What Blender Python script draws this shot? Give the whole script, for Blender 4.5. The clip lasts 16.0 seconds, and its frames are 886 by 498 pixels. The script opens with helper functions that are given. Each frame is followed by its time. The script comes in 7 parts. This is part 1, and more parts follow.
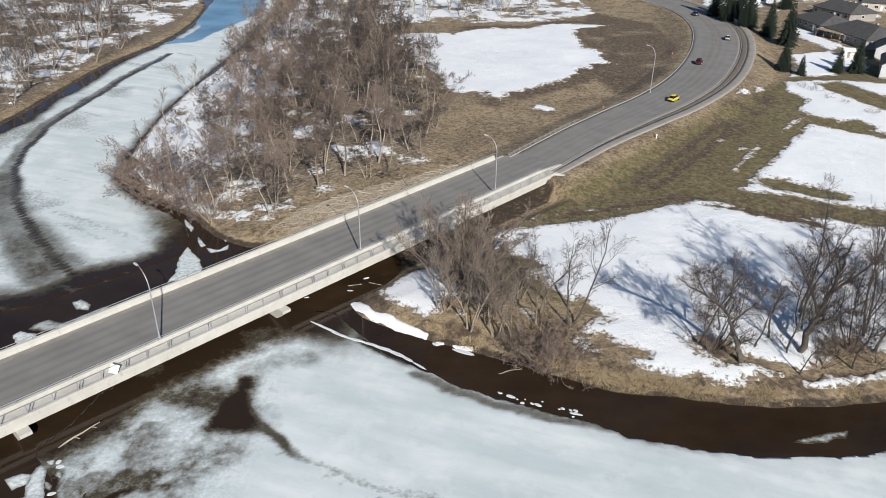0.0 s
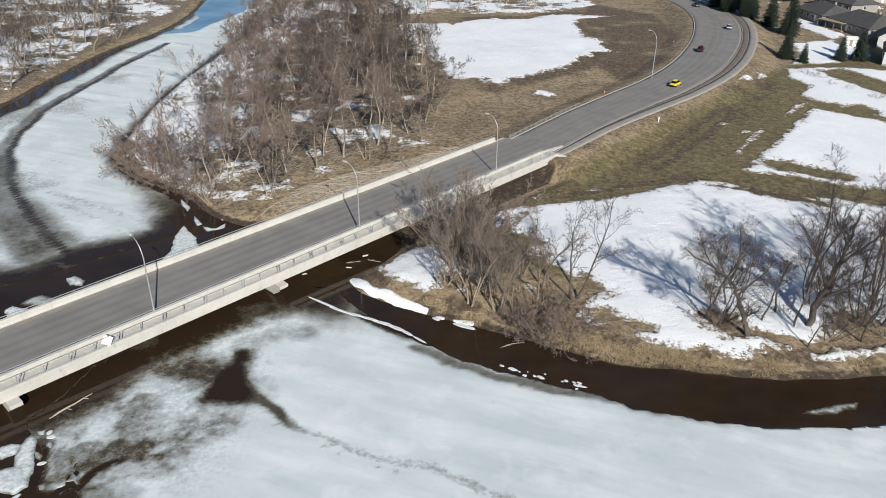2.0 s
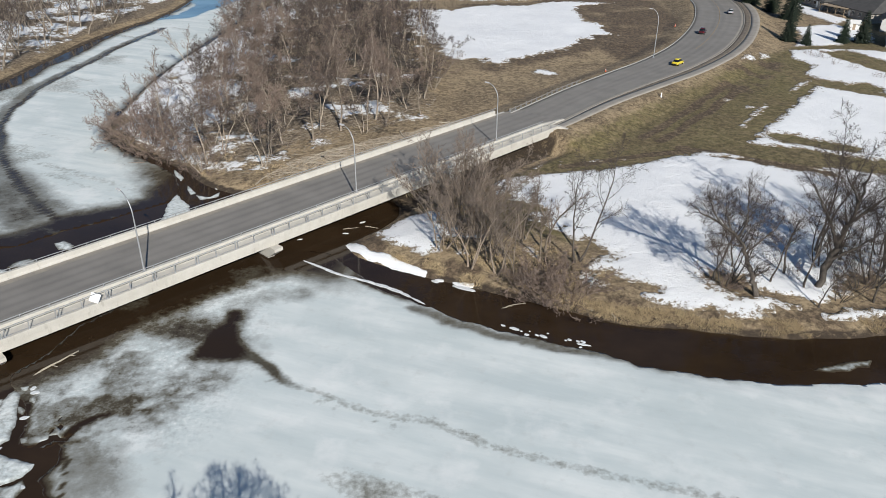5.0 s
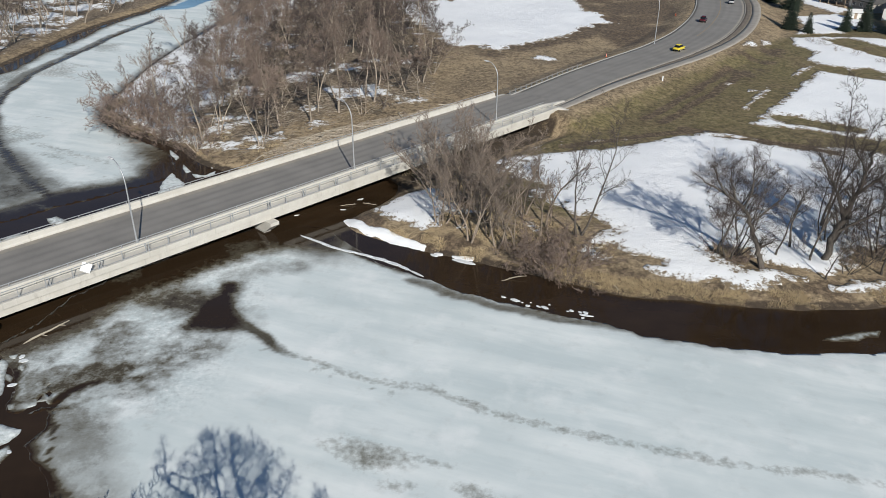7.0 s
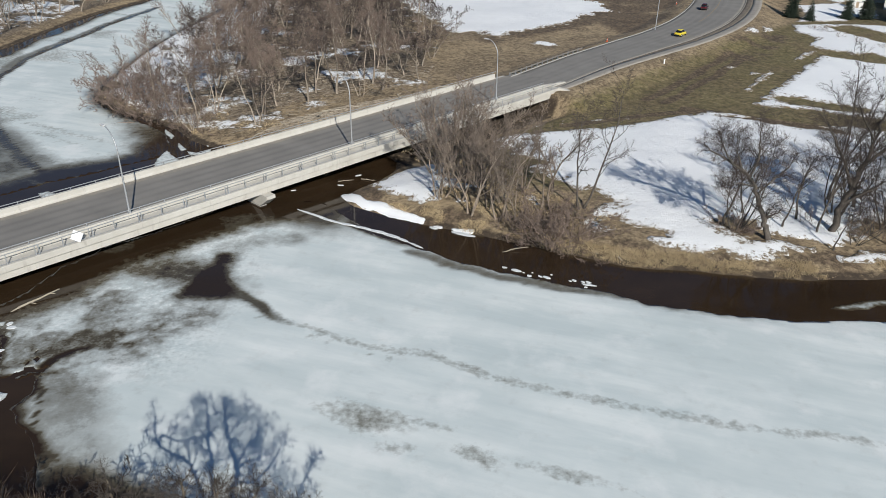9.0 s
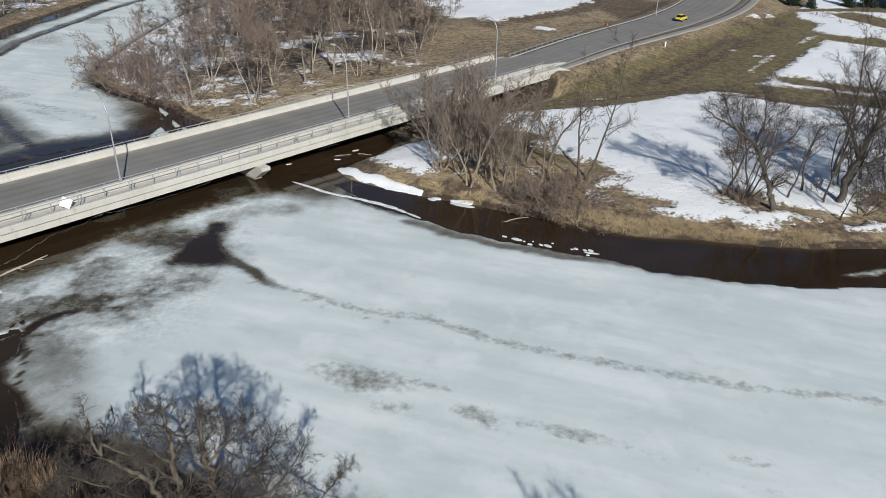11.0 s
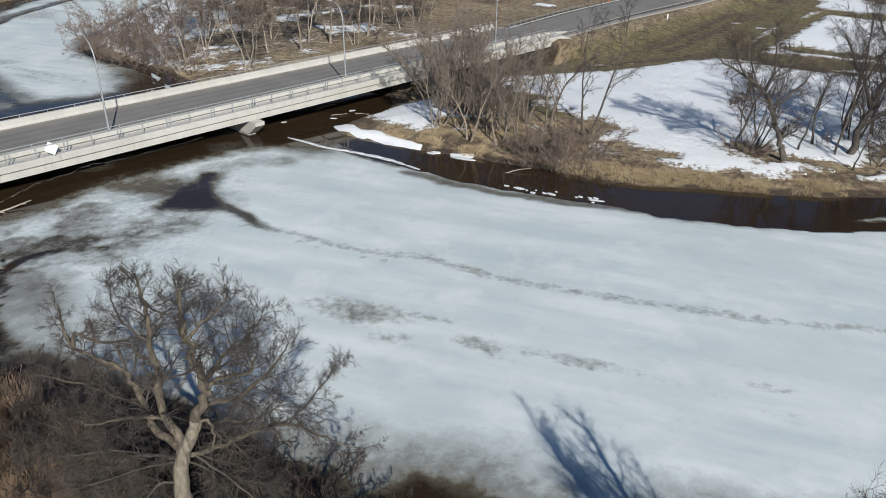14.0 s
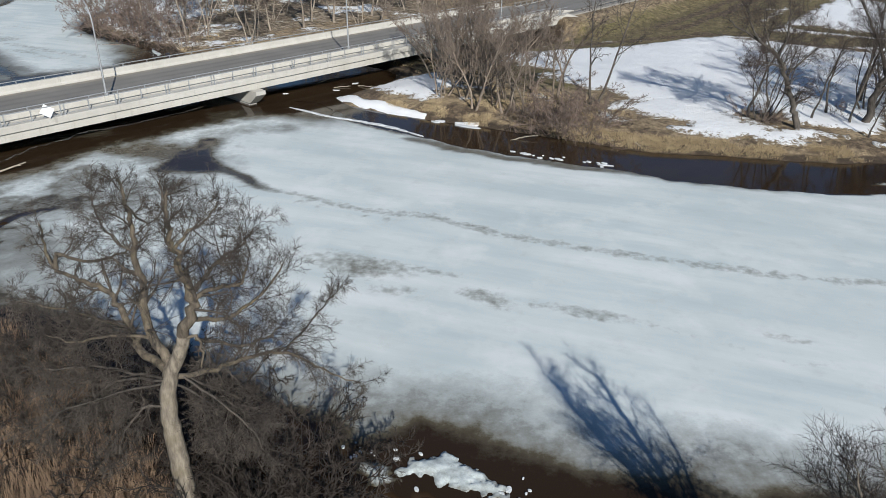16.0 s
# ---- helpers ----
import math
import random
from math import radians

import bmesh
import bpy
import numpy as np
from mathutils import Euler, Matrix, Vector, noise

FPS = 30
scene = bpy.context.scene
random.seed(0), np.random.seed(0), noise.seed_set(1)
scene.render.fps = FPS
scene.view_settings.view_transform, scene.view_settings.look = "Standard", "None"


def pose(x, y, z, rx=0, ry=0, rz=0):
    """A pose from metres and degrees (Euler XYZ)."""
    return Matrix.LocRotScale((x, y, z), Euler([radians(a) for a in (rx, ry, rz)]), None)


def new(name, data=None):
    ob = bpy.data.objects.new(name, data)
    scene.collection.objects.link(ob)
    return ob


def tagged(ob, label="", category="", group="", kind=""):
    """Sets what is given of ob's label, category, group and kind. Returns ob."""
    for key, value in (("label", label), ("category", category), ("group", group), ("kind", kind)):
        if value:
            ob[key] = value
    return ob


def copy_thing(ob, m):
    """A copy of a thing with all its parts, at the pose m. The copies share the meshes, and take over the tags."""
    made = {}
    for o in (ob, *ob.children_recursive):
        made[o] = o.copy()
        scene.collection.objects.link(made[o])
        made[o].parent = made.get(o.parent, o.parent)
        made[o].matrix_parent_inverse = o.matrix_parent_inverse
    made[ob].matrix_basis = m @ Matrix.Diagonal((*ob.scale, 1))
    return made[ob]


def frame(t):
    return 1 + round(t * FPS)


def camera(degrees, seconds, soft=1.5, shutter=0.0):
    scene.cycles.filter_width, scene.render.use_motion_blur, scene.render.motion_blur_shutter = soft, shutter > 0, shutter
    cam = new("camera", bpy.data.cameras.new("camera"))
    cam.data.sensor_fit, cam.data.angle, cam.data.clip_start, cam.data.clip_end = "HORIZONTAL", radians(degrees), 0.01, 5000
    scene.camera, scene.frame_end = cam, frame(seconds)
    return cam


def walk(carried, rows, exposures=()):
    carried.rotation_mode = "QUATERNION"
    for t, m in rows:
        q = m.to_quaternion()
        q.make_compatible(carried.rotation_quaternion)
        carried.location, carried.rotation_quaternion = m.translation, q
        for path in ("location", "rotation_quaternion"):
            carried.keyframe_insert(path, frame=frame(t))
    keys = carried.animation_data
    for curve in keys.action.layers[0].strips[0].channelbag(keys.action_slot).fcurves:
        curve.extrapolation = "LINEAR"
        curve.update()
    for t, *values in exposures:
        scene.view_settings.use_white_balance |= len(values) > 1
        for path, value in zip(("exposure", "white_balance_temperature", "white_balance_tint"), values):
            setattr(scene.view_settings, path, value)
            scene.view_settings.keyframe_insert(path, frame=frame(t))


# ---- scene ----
cam = camera(61.0, 16.0, soft=0.5)
# seconds, x, y, z, pitch, lean, yaw
PATH = [
    (0, 0.000, 0.000, 57.205, -27.593, -1.152, 0.000),
    (0.5, -0.008, -0.037, 56.103, -27.522, -1.147, -0.008),
    (1, -0.020, -0.078, 55.005, -27.463, -1.140, -0.026),
    (1.5, -0.033, -0.112, 53.920, -27.400, -1.118, -0.041),
    (2, -0.033, -0.154, 52.842, -27.356, -1.123, -0.063),
    (2.5, -0.030, -0.182, 51.790, -27.292, -1.114, -0.066),
    (3, -0.009, -0.200, 50.750, -27.234, -1.120, -0.085),
    (3.5, 0.024, -0.208, 49.720, -27.173, -1.117, -0.112),
    (4, 0.054, -0.218, 48.694, -27.123, -1.103, -0.116),
    (6.5, 0.168, -0.316, 43.564, -26.819, -1.096, -0.186),
    (7, 0.184, -0.336, 42.536, -26.769, -1.102, -0.200),
    (7.5, 0.189, -0.345, 41.509, -26.709, -1.095, -0.216),
    (8, 0.197, -0.335, 40.483, -26.665, -1.088, -0.244),
    (8.5, 0.207, -0.321, 39.447, -26.617, -1.081, -0.265),
    (9, 0.225, -0.301, 38.418, -26.546, -1.090, -0.278),
    (11.5, 0.337, -0.182, 33.273, -26.303, -1.134, -0.380),
    (12, 0.323, -0.185, 32.218, -26.244, -1.138, -0.399),
    (12.5, 0.296, -0.189, 31.167, -26.191, -1.155, -0.441),
    (13, 0.276, -0.199, 30.129, -26.133, -1.154, -0.481),
    (13.5, 0.273, -0.205, 29.093, -26.098, -1.163, -0.525),
    (14, 0.248, -0.189, 28.064, -26.042, -1.153, -0.536),
    (14.5, 0.250, -0.127, 27.048, -26.008, -1.150, -0.507),
    (15, 0.261, -0.055, 26.052, -26.007, -1.130, -0.439),
    (15.5, 0.279, -0.014, 25.086, -26.017, -1.117, -0.308),
    (16, 0.309, 0.017, 24.177, -25.964, -1.094, -0.206),
]
walk(cam, [(t, pose(x, y, z, 90 + pitch, lean, yaw)) for t, x, y, z, pitch, lean, yaw in PATH],
     exposures=[(0.0, 0.06, 6270, 10), (4.0, -0.02, 6310, 10), (8.0, -0.12, 6270, 9), (12.0, -0.18, 6180, 9), (16.0, -0.15, 6110, 9)])

# ---- light ----
SUN_AZIMUTH, SUN_HEIGHT = radians(17.0), radians(30.0)
SUN_FROM = Vector((math.sin(SUN_AZIMUTH) * math.cos(SUN_HEIGHT), -math.cos(SUN_AZIMUTH) * math.cos(SUN_HEIGHT), math.sin(SUN_HEIGHT)))
world = bpy.data.worlds.new("sky")
scene.world = world
world.use_nodes = True
sky = world.node_tree.nodes.new("ShaderNodeTexSky")
sky.sky_type, sky.sun_disc = "NISHITA", False
sky.sun_elevation, sky.sun_rotation = SUN_HEIGHT, math.pi - SUN_AZIMUTH
sky.air_density, sky.dust_density, sky.ozone_density = 1.0, 0.0, 4.5
background = world.node_tree.nodes["Background"]
background.inputs["Strength"].default_value = 0.064
world.node_tree.links.new(sky.outputs["Color"], background.inputs["Color"])
sun = new("sun", bpy.data.lights.new("sun", "SUN"))
sun.data.energy, sun.data.angle, sun.data.color = 5.2, radians(0.53), (1.0, 0.945, 0.845)
sun.matrix_world = Matrix.Translation((0, 0, 120)) @ SUN_FROM.to_track_quat("Z", "Y").to_matrix().to_4x4()
scene.view_settings.exposure = 0.0


# ---- materials ----
class Nodes:
    """A short way to write node materials."""

    def __init__(self, name):
        self.mat = bpy.data.materials.new(name)
        self.mat.use_nodes = True
        self.tree = self.mat.node_tree
        self.bsdf = self.tree.nodes["Principled BSDF"]

    def put(self, socket, value):
        if isinstance(value, bpy.types.NodeSocket):
            self.tree.links.new(value, socket)
        elif hasattr(socket.default_value, "__len__") and not hasattr(value, "__len__"):
            socket.default_value = (value,) * len(socket.default_value)
        elif hasattr(value, "__len__") and len(value) == 3 and len(socket.default_value) == 4:
            socket.default_value = (*value, 1)
        else:
            socket.default_value = value

    def node(self, kind, out=0, props=(), **ins):
        n = self.tree.nodes.new(kind)
        for k, v in dict(props).items():
            if k == "noise_dimensions":
                n.noise_dimensions = v
            elif k == "operation":
                n.operation = v
            elif k == "data_type":
                n.data_type = v
            elif k == "attribute_name":
                n.attribute_name = v
            elif k == "feature":
                n.feature = v
            elif k == "blend_type":
                n.blend_type = v
        for k, v in ins.items():
            self.put(n.inputs[int(k[1:])] if k[0] == "i" and k[1:].isdigit() else n.inputs[k.replace("_", " ")], v)
        return n.outputs[out]

    def place(self):
        return self.node("ShaderNodeNewGeometry")

    def local(self):
        return self.node("ShaderNodeTexCoord", 3)

    def noise(self, scale, detail=4, rough=0.55, at=None, stretch=None):
        at = at or self.place()
        if stretch:
            at = self.node("ShaderNodeMapping", Vector=at, Scale=stretch)
        return self.node("ShaderNodeTexNoise", 0, Vector=at, Scale=scale, Detail=detail, Roughness=rough)

    def ramp(self, value, low, high, a=0.0, b=1.0):
        return self.node("ShaderNodeMapRange", 0, i0=value, i1=low, i2=high, i3=a, i4=b)

    def math(self, op, a, b=0.0):
        return self.node("ShaderNodeMath", 0, {"operation": op}, i0=a, i1=b)

    def mix(self, k, a, b):
        return self.node("ShaderNodeMix", 2, {"data_type": "RGBA"}, i0=k, i6=(*a, 1) if isinstance(a, tuple) else a, i7=(*b, 1) if isinstance(b, tuple) else b)

    def attr(self, name):
        return self.node("ShaderNodeAttribute", 2, {"attribute_name": name})

    def random(self):
        return self.node("ShaderNodeObjectInfo", 5)

    def bump(self, value, strength, distance=0.05):
        return self.node("ShaderNodeBump", 0, i0=strength, i1=distance, Height=value)

    def done(self, color, rough=0.8, normal=None, metal=0.0, **more):
        self.put(self.bsdf.inputs["Base Color"], color)
        self.put(self.bsdf.inputs["Roughness"], rough)
        self.put(self.bsdf.inputs["Metallic"], metal)
        if normal is not None:
            self.put(self.bsdf.inputs["Normal"], normal)
        for k, v in more.items():
            self.put(self.bsdf.inputs[k.replace("_", " ")], v)
        return self.mat


def simple(name, a, b, scale=3.0, rough=0.7, bump=0.2, distance=0.02, metal=0.0, fine=40.0):
    m = Nodes(name)
    big, small = m.noise(scale, 5), m.noise(fine, 3)
    k = m.math("ADD", m.math("MULTIPLY", m.ramp(big, 0.3, 0.7), 0.7), m.math("MULTIPLY", m.ramp(small, 0.3, 0.7), 0.3))
    return m.done(m.mix(k, a, b), m.ramp(big, 0.2, 0.8, rough - 0.08, min(1.0, rough + 0.08)), m.bump(small, bump, distance), metal)


def ground_material():
    m = Nodes("dry_grass_ground")
    broad, mid, fine = m.noise(0.05, 5, 0.6), m.noise(0.6, 6, 0.65), m.noise(6.0, 4, 0.7)
    straw = m.mix(m.ramp(mid, 0.3, 0.7), (0.28, 0.205, 0.122), (0.48, 0.368, 0.228))
    straw = m.mix(m.ramp(m.noise(0.17, 6, 0.65), 0.46, 0.62, 0.0, 0.85), straw, (0.15, 0.105, 0.066))
    straw = m.mix(m.ramp(broad, 0.45, 0.62, 0.0, 0.5), straw, (0.13, 0.095, 0.062))
    clump = m.noise(1.7, 8, 0.76)
    straw = m.mix(m.ramp(clump, 0.48, 0.6, 0.0, 0.8), straw, (0.44, 0.345, 0.215))
    straw = m.mix(m.ramp(clump, 0.38, 0.47, 0.8, 0.0), straw, (0.09, 0.066, 0.042))
    lawn = m.mix(m.ramp(mid, 0.3, 0.72), (0.125, 0.108, 0.042), (0.235, 0.195, 0.085))
    lawn = m.mix(m.ramp(m.noise(0.14, 6, 0.65), 0.45, 0.62, 0.0, 0.8), lawn, (0.21, 0.155, 0.085))
    lawn = m.mix(m.ramp(broad, 0.42, 0.6, 0.0, 0.6), lawn, (0.125, 0.098, 0.045))
    lawn = m.mix(m.ramp(clump, 0.5, 0.6, 0.0, 0.65), lawn, (0.25, 0.20, 0.10))
    lawn = m.mix(m.ramp(clump, 0.38, 0.47, 0.65, 0.0), lawn, (0.06, 0.05, 0.022))
    litter = m.mix(m.ramp(clump, 0.4, 0.6), (0.08, 0.058, 0.04), (0.36, 0.285, 0.20))
    # shore mud brown, also used to paint the shade under the bridge
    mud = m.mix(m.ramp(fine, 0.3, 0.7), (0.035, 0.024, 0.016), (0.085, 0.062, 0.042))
    edge = lambda name: m.ramp(m.math("ADD", m.attr(name), m.math("MULTIPLY", m.math("SUBTRACT", mid, 0.5), 0.9)), 0.35, 0.65)
    c = m.mix(edge("lawn"), straw, lawn)
    c = m.mix(edge("litter"), c, litter)
    # damp soil brown, also painted in as shade between the bank grass
    soaked = m.mix(m.ramp(clump, 0.4, 0.6), (0.05, 0.034, 0.023), (0.17, 0.118, 0.078))
    c = m.mix(m.math("MULTIPLY", edge("soaked"), 0.85), c, soaked)
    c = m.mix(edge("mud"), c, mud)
    c = m.mix(m.ramp(fine, 0.35, 0.75, 0.0, 0.5), c, m.mix(0.5, c, (0.05, 0.04, 0.025)))
    mott = m.noise(0.9, 9, 0.8)
    c = m.mix(m.ramp(mott, 0.5, 0.57, 0.0, 0.7), c, m.mix(0.7, c, (0.035, 0.025, 0.016)))
    c = m.mix(m.ramp(mott, 0.4, 0.47, 0.55, 0.0), c, m.mix(0.5, c, (0.48, 0.37, 0.23)))
    tuft = m.math("ADD", m.math("MULTIPLY", clump, 2.0), fine)
    return m.done(c, 0.95, m.bump(tuft, 0.55, 0.12))


def snow_material():
    m = Nodes("old_snow")
    broad, mid, fine = m.noise(0.12, 4), m.noise(1.4, 6, 0.6), m.noise(9.0, 4, 0.65)
    c = m.mix(m.ramp(broad, 0.35, 0.7), (0.945, 0.952, 0.96), (0.875, 0.886, 0.90))
    grit = m.math("MULTIPLY", m.ramp(m.noise(3.0, 8, 0.75), 0.60, 0.74), m.ramp(broad, 0.35, 0.6))
    c = m.mix(m.math("MULTIPLY", grit, 0.45), c, (0.33, 0.29, 0.24))
    thin = m.ramp(m.math("ADD", m.attr("thin"), m.math("MULTIPLY", m.math("SUBTRACT", mid, 0.5), 0.8)), 0.62, 0.95)
    c = m.mix(m.math("MULTIPLY", thin, 0.5), c, (0.45, 0.42, 0.38))
    pits = m.noise(3.2, 6, 0.7)
    poke = m.math("ADD", m.math("MULTIPLY", m.attr("thin"), 0.3), m.noise(1.3, 9, 0.8))
    c = m.mix(m.ramp(poke, 0.72, 0.765), c, m.mix(m.ramp(fine, 0.35, 0.65), (0.085, 0.062, 0.04), (0.30, 0.225, 0.13)))
    h = m.math("ADD", m.math("MULTIPLY", mid, 0.6), m.math("ADD", m.math("MULTIPLY", fine, 0.3), m.math("MULTIPLY", pits, 0.6)))
    return m.done(c, m.ramp(fine, 0.3, 0.7, 0.55, 0.8), m.bump(h, 0.9, 0.18))


def ice_material():
    m = Nodes("rotten_river_ice")
    broad, mid, fine = m.noise(0.055, 5, 0.6), m.noise(0.9, 7, 0.65), m.noise(7.0, 5, 0.7)
    along = m.node("ShaderNodeMapping", Vector=m.node("ShaderNodeMapping", Vector=m.place(), Rotation=(0, 0, radians(19))), Scale=(0.3, 1.6, 1.0))
    streak = m.noise(0.2, 7, 0.6, at=along)
    c = m.mix(m.ramp(streak, 0.34, 0.68), (0.60, 0.665, 0.668), (0.80, 0.838, 0.825))
    c = m.mix(m.ramp(broad, 0.46, 0.64, 0.0, 0.65), c, (0.575, 0.64, 0.64))
    c = m.mix(m.ramp(m.noise(0.16, 6, 0.6), 0.53, 0.68, 0.0, 0.6), c, (0.85, 0.87, 0.86))
    c = m.mix(m.ramp(m.noise(0.5, 8, 0.7), 0.55, 0.78, 0.0, 0.35), c, (0.47, 0.49, 0.47))
    c = m.mix(m.ramp(m.noise(3.5, 8, 0.78), 0.62, 0.76, 0.0, 0.28), c, (0.40, 0.40, 0.37))
    crust = m.ramp(m.attr("rough_edge"), 0.5, 0.95)
    grain = m.noise(1.9, 8, 0.74)
    c = m.mix(m.math("MULTIPLY", crust, m.ramp(grain, 0.52, 0.64, 0.0, 0.8)), c, (0.88, 0.90, 0.895))
    c = m.mix(m.math("MULTIPLY", crust, m.ramp(grain, 0.37, 0.47, 0.7, 0.0)), c, (0.40, 0.43, 0.43))
    wet = m.math("ADD", m.attr("wet"), m.math("MULTIPLY", m.math("SUBTRACT", mid, 0.5), m.attr("rough_edge")))
    wet = m.math("ADD", wet, m.math("MULTIPLY", m.math("SUBTRACT", m.noise(4.0, 6, 0.75), 0.5), m.math("MULTIPLY", m.attr("rough_edge"), 0.55)))
    c = m.mix(m.ramp(wet, 0.08, 0.46), c, (0.365, 0.385, 0.375))
    c = m.mix(m.ramp(wet, 0.40, 0.70), c, (0.125, 0.112, 0.08))
    c = m.mix(m.ramp(wet, 0.62, 0.98), c, (0.030, 0.0185, 0.0100))
    dirt = m.math("ADD", m.attr("stain"), m.math("MULTIPLY", m.math("SUBTRACT", m.noise(1.8, 6, 0.65), 0.5), 1.9))
    dirt = m.math("MULTIPLY", dirt, m.ramp(m.attr("stain"), 0.02, 0.25))
    c = m.mix(m.ramp(dirt, 0.08, 0.95, 0.0, 0.85), c, (0.135, 0.128, 0.098))
    c = m.mix(m.attr("pool"), c, m.mix(m.ramp(m.noise(0.06, 4), 0.35, 0.65), (0.10, 0.20, 0.31), (0.20, 0.34, 0.46)))
    h = m.math("ADD", m.math("MULTIPLY", mid, 1.0), m.math("MULTIPLY", fine, 0.3))
    gloss = m.math("SUBTRACT", m.ramp(wet, 0.3, 0.95, 0.62, 0.08), m.math("MULTIPLY", m.attr("pool"), 0.5))
    return m.done(c, gloss, m.bump(h, m.ramp(wet, 0.1, 0.95, 0.16, 0.0), 0.05), IOR=1.33)


def water_material():
    m = Nodes("brown_meltwater")
    silt = m.noise(0.08, 4, 0.6, stretch=(1.0, 1.6, 1.0))
    c = m.mix(m.ramp(silt, 0.35, 0.7), (0.024, 0.0145, 0.0075), (0.042, 0.026, 0.014))
    ripple = m.noise(1.1, 3, 0.5, stretch=(1.0, 1.8, 1.0))
    return m.done(c, 0.07, m.bump(ripple, 0.05, 0.1), IOR=1.33)


def road_material():
    m = Nodes("worn_asphalt")
    broad, fine = m.noise(0.25, 5), m.noise(30.0, 3)
    c = m.mix(m.ramp(broad, 0.3, 0.7), (0.205, 0.192, 0.176), (0.265, 0.248, 0.226))
    track = m.attr("track")
    c = m.mix(m.math("MULTIPLY", track, m.ramp(m.noise(0.12, 4), 0.35, 0.65, 0.22, 0.45)), c, (0.095, 0.09, 0.088))
    c = m.mix(m.math("MULTIPLY", m.attr("verge"), m.ramp(m.noise(0.8, 6, 0.7), 0.3, 0.6)), c, (0.30, 0.27, 0.225))
    c = m.mix(m.ramp(fine, 0.4, 0.7, 0.0, 0.35), c, (0.27, 0.26, 0.24))
    return m.done(c, 0.85, m.bump(fine, 0.3, 0.01))


def concrete_material(name, a, b, stain=(0.2, 0.18, 0.15)):
    m = Nodes(name)
    big, small = m.noise(0.5, 6, 0.6), m.noise(14.0, 4)
    c = m.mix(m.ramp(big, 0.3, 0.7), a, b)
    runs = m.noise(2.2, 5, 0.6, stretch=(1.0, 1.0, 0.12))
    c = m.mix(m.ramp(runs, 0.58, 0.75, 0.0, 0.35), c, stain)
    c = m.mix(m.ramp(small, 0.5, 0.8, 0.0, 0.25), c, stain)
    return m.done(c, 0.85, m.bump(small, 0.25, 0.01))


def bark_material(name, a, b, moss=None):
    m = Nodes(name)
    at = m.local()
    ridge = m.noise(5.0, 5, 0.65, at=at, stretch=(1.0, 1.0, 0.22))
    patch = m.noise(0.7, 4, 0.6, at=at)
    tone = m.ramp(m.random(), 0.0, 1.0, 0.75, 1.2)
    c = m.mix(m.ramp(ridge, 0.3, 0.7), a, b)
    if moss:
        c = m.mix(m.ramp(patch, 0.5, 0.68, 0.0, 0.7), c, moss)
    c = m.node("ShaderNodeMix", 2, {"data_type": "RGBA", "blend_type": "MULTIPLY"}, i0=1.0, i6=c, i7=m.node("ShaderNodeCombineColor", 0, i0=tone, i1=tone, i2=tone))
    return m.done(c, 0.9, m.bump(ridge, 0.6, 0.03))


GROUND, SNOW, ICE, WATER, ASPHALT = ground_material(), snow_material(), ice_material(), water_material(), road_material()
CONCRETE = concrete_material("cream_concrete", (0.50, 0.475, 0.425), (0.60, 0.575, 0.525))
GREY_CONCRETE = concrete_material("grey_concrete", (0.36, 0.345, 0.32), (0.46, 0.44, 0.41))
WALK_CONCRETE = concrete_material("path_concrete", (0.27, 0.245, 0.215), (0.36, 0.33, 0.29))
STEEL = simple("galvanised_steel", (0.42, 0.43, 0.44), (0.55, 0.56, 0.57), 6, 0.5, 0.1, 0.004, 0.6)
BARK = bark_material("grey_bark", (0.17, 0.138, 0.11), (0.47, 0.40, 0.32))
DARK_BARK = bark_material("dark_bark", (0.035, 0.03, 0.026), (0.14, 0.118, 0.098))
PALE_BARK = bark_material("pale_bark", (0.10, 0.081, 0.062), (0.42, 0.362, 0.285), (0.21, 0.17, 0.105))
TWIG = bark_material("brown_twigs", (0.12, 0.088, 0.071), (0.285, 0.216, 0.176))
DARK_TWIG = bark_material("dark_twigs", (0.045, 0.035, 0.031), (0.12, 0.092, 0.078))
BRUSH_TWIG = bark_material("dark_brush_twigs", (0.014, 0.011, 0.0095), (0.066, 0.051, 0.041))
GREY_TWIG = bark_material("grey_tan_twigs", (0.105, 0.082, 0.066), (0.27, 0.216, 0.177))
NEAR_TWIG = bark_material("grey_brown_twigs", (0.03, 0.025, 0.021), (0.118, 0.096, 0.078))
DRIFTWOOD = bark_material("bleached_wood", (0.30, 0.26, 0.20), (0.50, 0.44, 0.35))
STRAW = simple("straw", (0.30, 0.225, 0.125), (0.66, 0.525, 0.325), 0.9, 0.9, 0.0, 0.01, 0.0, 8.0)
REED = simple("russet_stems", (0.10, 0.066, 0.044), (0.40, 0.275, 0.178), 1.2, 0.9, 0.0, 0.01, 0.0, 9.0)
STICK = simple("grey_sticks", (0.18, 0.148, 0.11), (0.50, 0.43, 0.34), 1.6, 0.9, 0.0, 0.01, 0.0, 9.0)
FLOE = simple("broken_ice", (0.62, 0.65, 0.66), (0.82, 0.84, 0.85), 1.5, 0.6, 0.4, 0.05, 0.0, 9.0)


